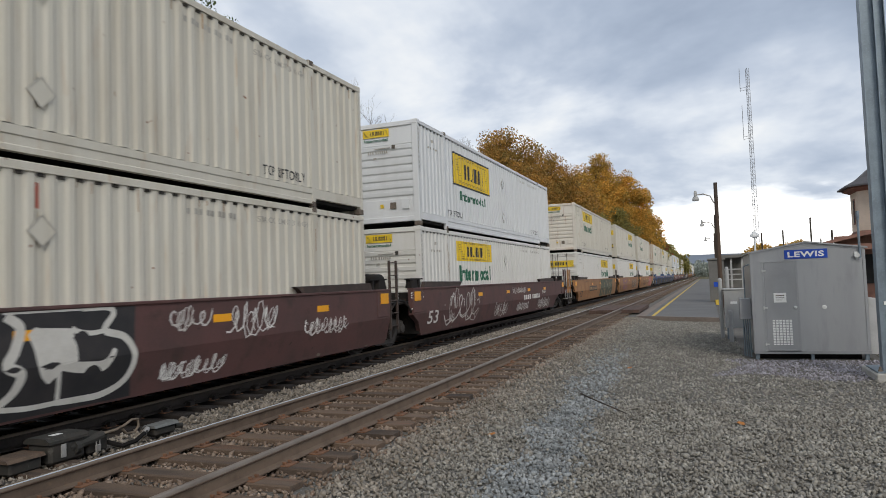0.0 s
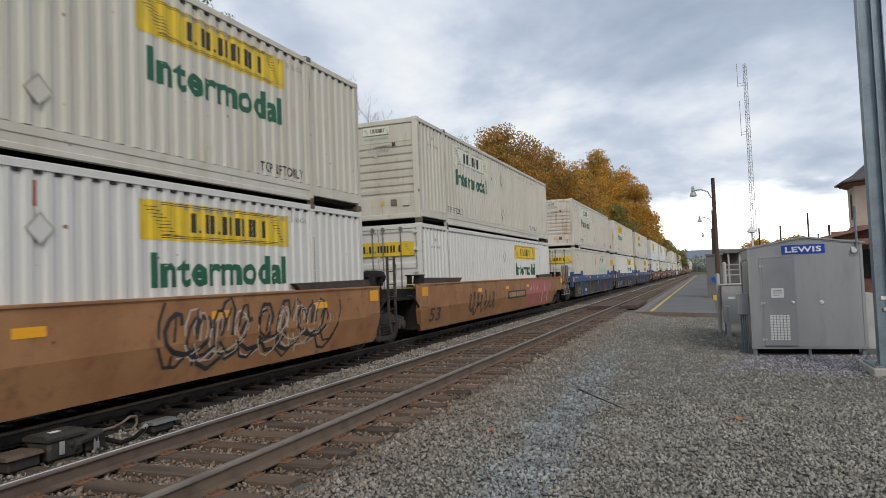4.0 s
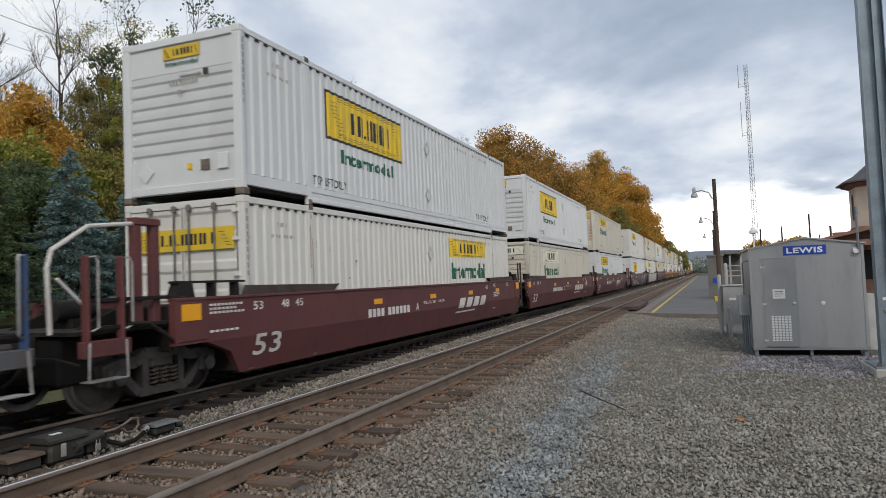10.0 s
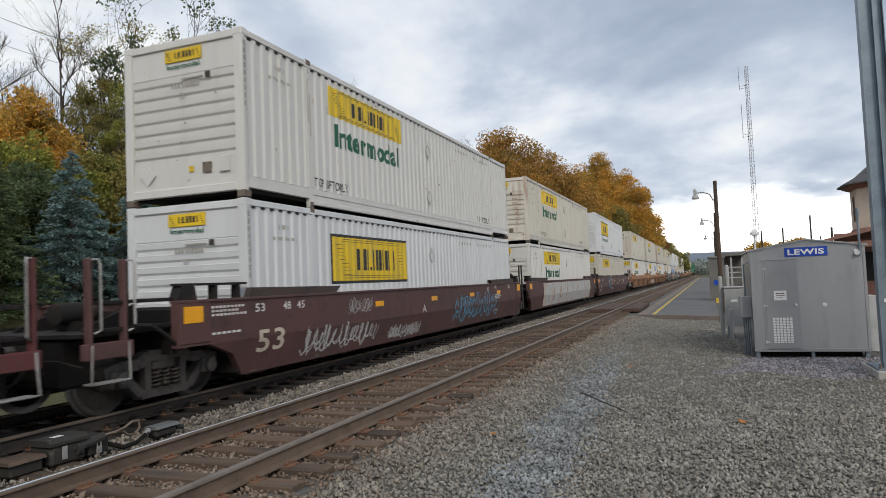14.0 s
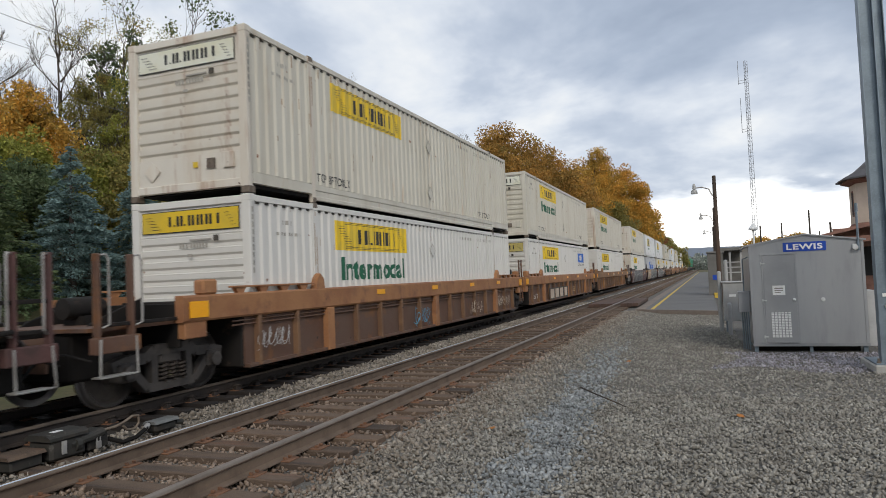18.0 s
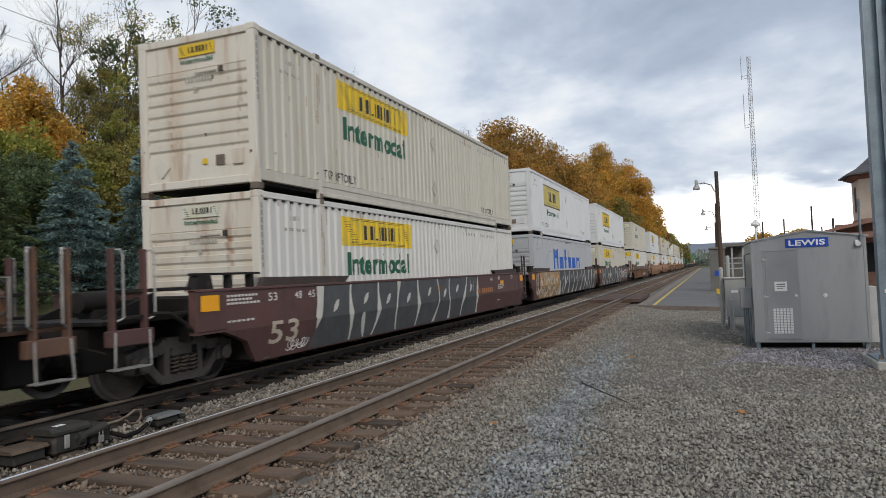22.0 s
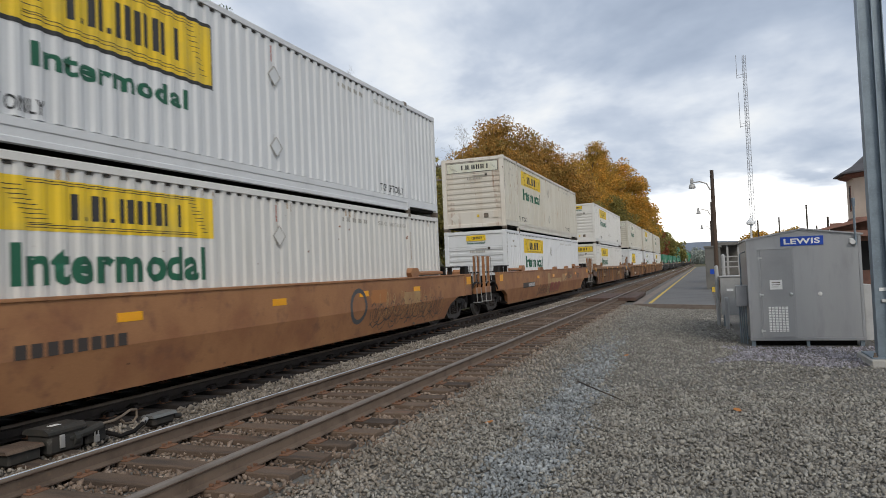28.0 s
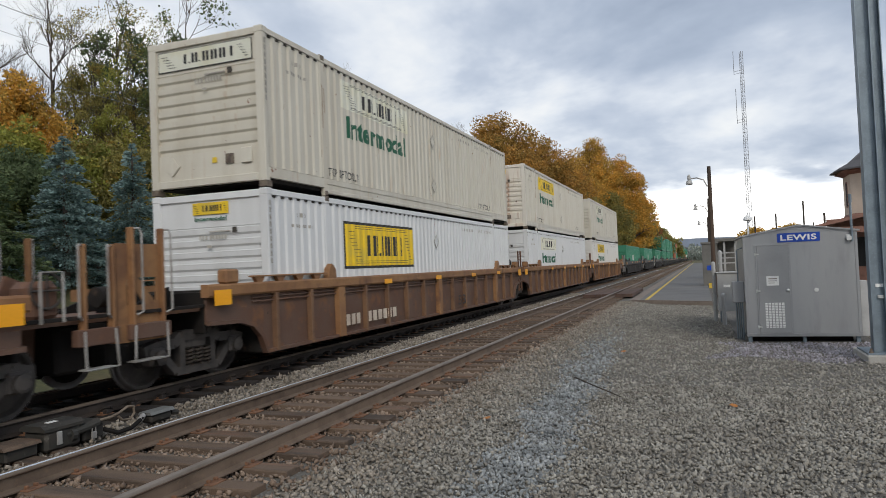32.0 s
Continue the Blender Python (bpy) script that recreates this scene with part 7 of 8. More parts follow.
# radio tower
tower = thing("radio_tower", "tall grey lattice radio tower with side antennas", "tower", m=pose(12.8, 200, -0.4))
legs, braces = Shape(), Shape()
HT = 57.0
for k in range(3):
    a = 2.094 * k + 0.4
    legs.tube([(0.75 * math.cos(a), 0.75 * math.sin(a), 0), (0.48 * math.cos(a), 0.48 * math.sin(a), HT)], 0.055, 6)
for j in range(57):
    for k in range(3):
        a, b = 2.094 * k + 0.4, 2.094 * (k + 1) + 0.4
        r0, r1 = 0.75 - 0.27 * j / 57, 0.75 - 0.27 * (j + 1) / 57
        braces.tube([(r0 * math.cos(a), r0 * math.sin(a), j), (r1 * math.cos(b), r1 * math.sin(b), j + 1)], 0.028, 4)
        braces.tube([(r0 * math.cos(a), r0 * math.sin(a), j), (r0 * math.cos(b), r0 * math.sin(b), j)], 0.028, 4)
M_TOWER = surf("grey_tower_steel", (0.30, 0.31, 0.33), (0.22, 0.22, 0.24), 0.6, metal=0.4, scale=0.2)
part("leg_frame", legs, M_TOWER, tower)
part("bracing", braces, M_TOWER, tower)
for z0, z1, x in ((HT - 6.2, HT + 0.2, -1.95), (HT - 19.5, HT - 10.0, -1.75)):
    part("antenna", Shape().tube([(x, 0, z0), (x, 0, z1)], 0.07, 6).tube([(x, 0, z0 + 0.2), (0, 0, z0 + 0.4)], 0.05, 5).tube([(x, 0, z0 + 0.9), (0, 0, z0 + 1.1)], 0.05, 5), M_TOWER, tower)

# far poles beyond the shed
for az, top, d in ((4.0, 2.94, 64.0), (5.46, 3.05, 66.0), (7.32, 3.88, 60.0), (7.93, 2.28, 70.0), (8.66, 2.89, 46.0)):
    p = thing("far_pole", "thin wooden pole beyond the yard", "pole", "far poles", m=pose(math.tan(radians(az)) * d, d, -0.4))
    part("shaft", Shape().tube([(0, 0, -0.3), (0, 0, 1.98 + d * math.tan(radians(top)))], 0.07, 8, 0.06), M_POLE, p)

# utility poles beyond the train, and their wires
def utility_pole(x, y, h):
    p = thing("utility_pole", "grey weathered wooden pole with two crossarms and a transformer", "pole", "utility poles", m=pose(x, y, height(x, y)))
    part("shaft", Shape().tube([(0, 0, -0.5), (0, 0, h)], 0.15, 10, 0.11), M_POLEGREY, p)
    for z in (h - 0.35, h - 1.35):
        arm = part("crossarm", Shape().box(-1.15, 1.15, -0.06, 0.06, z - 0.06, z + 0.06, 0.01), M_POLEGREY, p, "timber crossarm", m=pose(0, -0.14, 0, 0, 0, 8))
        for a in (-1.05, -0.6, 0.6, 1.05):
            part("insulator", Shape().lathe([(0.03, z + 0.06), (0.05, z + 0.10), (0.03, z + 0.14), (0.05, z + 0.17), (0.02, z + 0.22)], (a, 0, 0), "z", 8), M_CAST, arm)
    part("transformer", Shape().lathe([(0.05, h - 3.5), (0.22, h - 3.45), (0.22, h - 2.7), (0.16, h - 2.62), (0.03, h - 2.55)], (0.34, -0.2, 0), "z", 14), M_GREYBOX, p, "grey transformer can")
    return p


M_POLEGREY = surf("weathered_grey_pole", (0.16, 0.14, 0.12), (0.10, 0.085, 0.07), 0.9, scale=2, stretch=(1, 1, 0.1), bump=0.4)
M_WIRE = surf("weathered_aluminium_wire", (0.16, 0.16, 0.165), None, 0.6, bump=0.0)
POLE_X, POLE_Y0, POLE_Y1 = -17.2, 46.5, -8.0
top_a, top_b = 9.0 + height(POLE_X, POLE_Y0), 9.0 + height(POLE_X, POLE_Y1)
utility_pole(POLE_X, POLE_Y0, 9.6)
utility_pole(POLE_X, POLE_Y1, 9.6)
for dx, dz, sag in ((-1.05, 0.47, 0.7), (1.05, 0.47, 0.9), (-1.05, -0.53, 0.8)):
    wire = thing("overhead_wire", "thin black overhead wire slung between poles", "wire", "overhead wires")
    part("strand", Shape().tube([(POLE_X + dx, POLE_Y0 + (POLE_Y1 - POLE_Y0) * u, top_a + (top_b - top_a) * u + dz - 4 * sag * u * (1 - u)) for u in [k / 20 for k in range(21)]], 0.007, 5), M_WIRE, wire)

# power switch machine between the tracks
M_PIPE2 = surf("rusty_lever_steel", (0.20, 0.16, 0.12), (0.13, 0.10, 0.075), 0.6, metal=0.3, scale=8)
M_MACH = surf("weathered_machine_casting", (0.032, 0.031, 0.027), (0.05, 0.041, 0.033), 0.75, scale=5, third=(0.11, 0.105, 0.09), third_scale=9)
sw = thing("switch_machine", "grimy electric switch machine bolted to long ties", "switch machine", m=pose(-6.66, 5.45, -0.20))
part("gear_case", Shape().box(-0.20, 0.14, -0.20, 0.24, 0.0, 0.22, 0.03), M_MACH, sw)
part("lid", Shape().prism([(-0.22, 0.22), (0.16, 0.22), (0.16, 0.25), (0.10, 0.285), (-0.16, 0.285), (-0.22, 0.25)], -0.23, 0.26, "y"), M_MACH, sw, "bevelled cast lid")
part("label_plate", Shape().box(-0.04, 0.03, -0.08, 0.04, 0.285, 0.289), M_PAPER, sw, "pale paint smear")
part("latch", Shape().box(0.14, 0.16, -0.08, -0.02, 0.06, 0.20, 0.004), M_PIPE, sw)
part("motor_case", Shape().box(-0.16, 0.12, 0.28, 0.56, 0.0, 0.17, 0.02), M_MACH, sw)
part("motor_lid", Shape().box(-0.18, 0.13, 0.26, 0.58, 0.17, 0.20, 0.012), M_MACH, sw)
part("shaft", Shape().tube([(0.10, 0.06, 0.13), (0.13, 0.30, 0.16), (0.14, 0.46, 0.19)], 0.05, 10).lathe([(0.075, 0.10), (0.075, 0.16)], (0.11, 0.0, 0.12), "y", 12), M_MACH, sw)
part("hand_lever", Shape().tube([(0.14, 0.44, 0.20), (0.17, 0.62, 0.21), (0.19, 0.72, 0.24), (0.19, 0.84, 0.285), (0.19, 0.93, 0.275), (0.19, 0.94, 0.19), (0.19, 0.88, 0.13), (0.19, 0.76, 0.14), (0.19, 0.70, 0.20)], 0.016, 8), M_PIPE2, sw, "looped steel hand lever")
part("padlock", Shape().box(0.155, 0.18, 0.34, 0.41, 0.02, 0.10, 0.006).tube([(0.168, 0.352, 0.10), (0.168, 0.352, 0.15), (0.168, 0.398, 0.15), (0.168, 0.398, 0.10)], 0.008, 6), M_PIPE, sw, "steel padlock")
part("cable", Shape().tube([(0.10, 0.56, 0.08), (0.18, 0.70, 0.01), (0.22, 0.86, 0.03), (0.22, 1.02, 0.10), (0.16, 1.12, 0.13)], 0.026, 8), M_UNDER, sw, "thick black cable")
part("cable_collar", Shape().tube([(0.215, 1.0, 0.09), (0.18, 1.09, 0.125)], 0.034, 8), M_PIPE, sw)
part("rod_box", Shape().box(-0.22, 0.10, -0.62, -0.26, 0.0, 0.13, 0.02), M_MACH, sw)
part("rod_lid", Shape().prism([(-0.25, 0.13), (0.13, 0.13), (0.10, 0.165), (-0.22, 0.16)], -0.66, -0.24, "y"), M_TIE, sw, "warped plank cover")
part("rod", Shape().tube([(-0.1, -0.66, 0.08), (0.06, -1.1, 0.06)], 0.03, 8), M_MACH, sw)
part("mount_tie", Shape().box(-0.35, 0.34, -0.52, -0.28, -0.12, 0.0, 0.01), M_TIE, sw)
part("mount_tie", Shape().box(-0.35, 0.36, -0.12, 0.10, -0.12, 0.0, 0.01), M_TIE, sw)
M_MACH2 = surf("weathered_grey_casting", (0.14, 0.145, 0.14), (0.09, 0.09, 0.085), 0.7, scale=7)
jb = thing("junction_box", "small grey cast junction box beside the switch", "junction box", m=pose(-6.52, 6.78, -0.20))
part("body", Shape().box(-0.09, 0.09, -0.16, 0.20, 0.0, 0.11, 0.03), M_MACH, jb)
part("lid", Shape().prism([(-0.11, 0.11), (0.11, 0.11), (0.08, 0.145), (-0.08, 0.145)], -0.18, 0.22, "y"), M_MACH2, jb)
part("stub", Shape().tube([(0.04, 0.22, 0.07), (0.06, 0.32, 0.05)], 0.035, 8), M_MACH, jb)

# small litter
stick = thing("stick", "thin dark stick lying on the stones", "stick")
part("twig", Shape().tube([(-2.05, 11.4, -0.33), (-1.7, 10.7, -0.31), (-1.15, 9.85, -0.33)], 0.014, 6, 0.008), M_POLE, stick)
M_LEAF = surf("fallen_orange_leaf", (0.42, 0.16, 0.03), (0.30, 0.12, 0.03), 0.7, scale=20)
for x, y in ((-1.62, 14.8), (-2.52, 7.95), (-2.2, 4.9), (0.3, 9.5)):
    lf = thing("leaf", "orange maple leaf fallen on the gravel", "leaf", "fallen leaves", m=pose(x, y, height(x, y) + 0.045, 12, 8, 40 * x))
    part("blade", Shape().prism([(-0.05, 0), (-0.02, -0.045), (0.03, -0.05), (0.055, -0.01), (0.04, 0.04), (-0.01, 0.055)], 0, 0.003, "z"), M_LEAF, lf)


# ---- trees ----
def leaf_mesh(name, centres, radii, count, size, seed, squash=0.8, flat=0.0):
    """Loose leaves round many clump centres, as one mesh of small folded quads."""
    rng = np.random.default_rng(seed)
    centres, radii = np.array(centres), np.array(radii)
    pick = rng.choice(len(centres), count, p=radii ** 2 / np.sum(radii ** 2))
    d = rng.normal(size=(count, 3))
    d /= np.linalg.norm(d, axis=1, keepdims=True)
    p = centres[pick] + d * (radii[pick] * rng.uniform(0.35, 1.0, count) ** 0.6)[:, None] * (1, 1, squash)
    a = rng.normal(size=(count, 3))
    a[:, 2] *= 1 - flat
    a /= np.linalg.norm(a, axis=1, keepdims=True)
    b = np.cross(a, rng.normal(size=(count, 3)))
    b /= np.linalg.norm(b, axis=1, keepdims=True)
    s = size * rng.uniform(0.6, 1.3, (count, 1))
    pts = np.stack([p - a * s, p + b * s * 0.55, p + a * s, p - b * s * 0.55], 1)
    me = bpy.data.meshes.new(name)
    me.vertices.add(count * 4)
    me.vertices.foreach_set("co", pts.ravel())
    me.loops.add(count * 4)
    me.loops.foreach_set("vertex_index", np.arange(count * 4, dtype=np.int32))
    me.polygons.add(count)
    me.polygons.foreach_set("loop_start", np.arange(0, count * 4, 4, dtype=np.int32))
    me.update(calc_edges=True)
    return me


def foliage(name, a, b, c, scale=0.5):
    m = surf(name, a, b, 0.75, scale=scale, cut=(0.38, 0.62), third=c, third_scale=1.3, third_cut=(0.55, 0.7), grain=0.1, bump=0.0, vary=0.42, island=True)
    n, l = m.node_tree.nodes, m.node_tree.links
    b = n["Principled BSDF"]
    thin, mix = n.new("ShaderNodeBsdfTranslucent"), n.new("ShaderNodeMixShader")
    mix.inputs[0].default_value = 0.38
    l.new(b.inputs["Base Color"].links[0].from_socket, thin.inputs["Color"])
    l.new(b.outputs[0], mix.inputs[1])
    l.new(thin.outputs[0], mix.inputs[2])
    l.new(mix.outputs[0], n["Material Output"].inputs[0])
    return m


F_ORANGE = foliage("orange_maple_leaves", (0.46, 0.235, 0.05), (0.32, 0.205, 0.055), (0.21, 0.19, 0.055))
F_GOLD = foliage("golden_leaves", (0.64, 0.34, 0.055), (0.43, 0.28, 0.06), (0.23, 0.225, 0.065))
F_GREEN = foliage("dull_green_leaves", (0.14, 0.17, 0.05), (0.095, 0.12, 0.04), (0.24, 0.19, 0.05))
F_OLIVE = foliage("olive_leaves", (0.29, 0.25, 0.07), (0.19, 0.18, 0.06), (0.40, 0.25, 0.05))
F_LIME = foliage("yellow_green_leaves", (0.30, 0.30, 0.055), (0.20, 0.22, 0.05), (0.42, 0.32, 0.05))
# pale grey-green: distance haze is painted into this leaf colour
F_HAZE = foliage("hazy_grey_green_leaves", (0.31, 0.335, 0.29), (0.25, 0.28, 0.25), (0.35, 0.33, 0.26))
F_RED = foliage("russet_leaves", (0.33, 0.09, 0.045), (0.225, 0.0825, 0.0375), (0.18, 0.09, 0.03))
F_DARK = foliage("dark_evergreen_leaves", (0.08, 0.12, 0.055), (0.11, 0.145, 0.065), (0.14, 0.17, 0.07))
F_SPRUCE = foliage("blue_spruce_needles", (0.22, 0.315, 0.30), (0.13, 0.20, 0.185), (0.31, 0.42, 0.40), 1.2)
M_BARK = surf("grey_brown_bark", (0.085, 0.07, 0.058), (0.055, 0.045, 0.038), 0.9, scale=3, bump=0.5)


def branches(shape, start, aim, length, r, depth, rng, tips, spread=0.55, lift=0.25, n=5):
    """A limb and its forks, tapering; the tips are gathered."""
    pts, p, d = [start], Vector(start), Vector(aim).normalized()
    steps = 3 if depth > 2 else 2 if depth > 0 else 1
    for _ in range(steps):
        d = (d + Vector((rng.uniform(-1, 1), rng.uniform(-1, 1), rng.uniform(-0.6, 1) * 0.6)) * 0.22 + Vector((0, 0, lift * 0.2))).normalized()
        p = p + d * length / steps
        pts.append(tuple(p))
    shape.tube(pts, r, n, r * 0.6, cap=False)
    if depth == 0:
        tips.append(tuple(p))
        return
    for k in range(rng.choice((2, 3, 3))):
        o = d.orthogonal().normalized()
        o.rotate(Matrix.Rotation(rng.uniform(0, 6.28), 3, d))
        at = Vector(pts[min(steps, rng.choice((1, 2, 3, 3)))])
        branches(shape, tuple(at), d + o * rng.uniform(spread * 0.6, spread * 1.5), length * rng.uniform(0.55, 0.8), max(0.006, r * 0.6), depth - 1, rng, tips, spread, lift, 3)


def tree(x, y, h, crown, leaves, material, label, seed, leaf=0.17, depth=3, name="tree", low=0.16, bare=False, airy=False, fine_leaf=False):
    rng = random.Random(seed)
    t = thing(name, label, "tree", m=pose(x, y, height(x, y) - 0.1))
    s, tips = Shape(), []
    th = h * (0.42 if not bare else 0.5)
    lean = (rng.uniform(-0.3, 0.3), rng.uniform(-0.3, 0.3))
    s.tube([(0, 0, 0), (lean[0] * 0.3, lean[1] * 0.3, th * 0.4), (lean[0], lean[1], th), (lean[0] * 1.2, lean[1] * 1.2, h * 0.72)], h * (0.0042 if bare else 0.020) + 0.022, 8, h * (0.0028 if bare else 0.007), cap=False)
    k = 9 if not bare else 11
    for i in range(k):
        z = th * (0.55 if not bare else 0.7) + (h * 0.70 - th * 0.6) * i / k
        a = i * 2.4 + rng.uniform(-0.4, 0.4)
        u = 1.0 - 0.45 * i / k
        branches(s, (lean[0] * z / h, lean[1] * z / h, z), (math.cos(a), math.sin(a), 0.55 + 0.5 * i / k), crown * (0.62 if bare else 0.45) * u, h * (0.0028 if bare else 0.0075) + 0.008, depth, rng, tips, 0.42 if bare else 0.6, 0.7 if bare else 0.3, 4 if bare else 5)
    branches(s, (lean[0] * 1.2, lean[1] * 1.2, h * 0.70), (0, 0, 1), h * (0.2 if bare else 0.1), h * (0.0032 if bare else 0.007), depth, rng, tips, 0.6, 0.4, 5)
    part("trunk", s, M_BARK, t, "grey-brown trunk and limbs", smooth=True)
    if leaves:
        cs, rs = [], []
        zc, zr = h * (low + 1) / 2, h * (1 - low) / 2

        def inside(q):
            return ((q[0] - lean[0]) / crown) ** 2 + ((q[1] - lean[1]) / crown) ** 2 + ((q[2] - zc) / zr) ** 2 < 0.95

        for q in tips[::2]:
            if airy or inside(q):
                cs.append(q)
                rs.append(crown * (0.17 if airy else rng.uniform(0.12, 0.2)))
        for i in range(0 if airy else 150):
            a, e = rng.uniform(0, 6.28), rng.uniform(-1.0, 1.0)
            reach = min(1.05, 0.86 + 0.34 * noise.noise((2.0 * math.cos(a) + seed, 2.0 * math.sin(a), 2.2 * e)))
            q = reach * rng.uniform(0.2, 1.0) ** 0.42
            ring = math.sqrt(max(0.0, 1 - e * e)) * (1.0 if e < 0 else 0.94)
            cs.append((lean[0] + crown * q * math.cos(a) * ring, lean[1] + crown * q * math.sin(a) * ring, zc + e * q * zr))
            rs.append(crown * rng.uniform(0.17, 0.30))
        part("crown", leaf_mesh("crown", cs, rs, int(leaves * (1 if airy else 3.2 if fine_leaf else 1.9)), leaf * (1 if airy else 0.76 if fine_leaf else 1.05), seed), material, t, label)
    return t


def spruce(x, y, h, r, seed, dark=False, count=20000):
    rng = np.random.default_rng(seed)
    t = thing("spruce", "dark green spruce with drooping boughs" if dark else "blue spruce with drooping layered boughs", "spruce", "spruces by the railway", m=pose(x, y, height(x, y) - 0.1))
    part("trunk", Shape().tube([(0, 0, 0), (0, 0, h * 0.97)], 0.16, 8, 0.015), M_BARK, t)
    n = 230
    z = h * (0.04 + 0.95 * rng.uniform(0, 1, n) ** 1.25)
    z.sort()
    a = rng.uniform(0, 6.283, n)
    ln = r * (1 - z / h) ** 0.82 * rng.uniform(0.78, 1.15, n) + 0.06
    limbs = Shape()
    for i in range(0, n, 2):
        limbs.tube([(0, 0, z[i]), (ln[i] * 0.9 * math.cos(a[i]), ln[i] * 0.9 * math.sin(a[i]), z[i] - 0.12 * ln[i])], 0.02, 3, 0.006, cap=False)
    part("bough_frame", limbs, M_BARK, t)
    pick = rng.choice(n, count, p=ln / ln.sum())
    u = rng.uniform(0.05, 1.0, count) ** 0.8
    w = (1.02 - u) * 0.30 * ln[pick] + 0.05
    side = rng.normal(size=count) * w * 0.7
    ca, sa = np.cos(a[pick]), np.sin(a[pick])
    p = np.stack([u * ln[pick] * ca - side * sa, u * ln[pick] * sa + side * ca, z[pick] - 0.20 * u ** 1.6 * ln[pick] + 0.05 * u ** 4 + rng.normal(size=count) * 0.05], -1)
    d = np.stack([ca - 0.8 * np.sign(side) * sa * rng.uniform(0.2, 1, count), sa + 0.8 * np.sign(side) * ca * rng.uniform(0.2, 1, count), rng.normal(size=count) * 0.35], -1)
    d /= np.linalg.norm(d, axis=1, keepdims=True)
    b = np.cross(d, rng.normal(size=(count, 3)))
    b /= np.linalg.norm(b, axis=1, keepdims=True)
    s = rng.uniform(0.045, 0.11, (count, 1))
    pts = np.stack([p - d * s, p + b * s * 0.42, p + d * s, p - b * s * 0.42], 1)
    me = bpy.data.meshes.new("needles")
    me.vertices.add(count * 4)
    me.vertices.foreach_set("co", pts.ravel())
    me.loops.add(count * 4)
    me.loops.foreach_set("vertex_index", np.arange(count * 4, dtype=np.int32))
    me.polygons.add(count)
    me.polygons.foreach_set("loop_start", np.arange(0, count * 4, 4, dtype=np.int32))
    me.update(calc_edges=True)
    part("needles", me, F_DARK if dark else F_SPRUCE, t, "dark green needles" if dark else "blue-green needles")
    return t


def at(az, d):
    """A place from a bearing to the right of the track's way, in degrees, and a distance."""
    return d * math.sin(radians(az)), d * math.cos(radians(az))


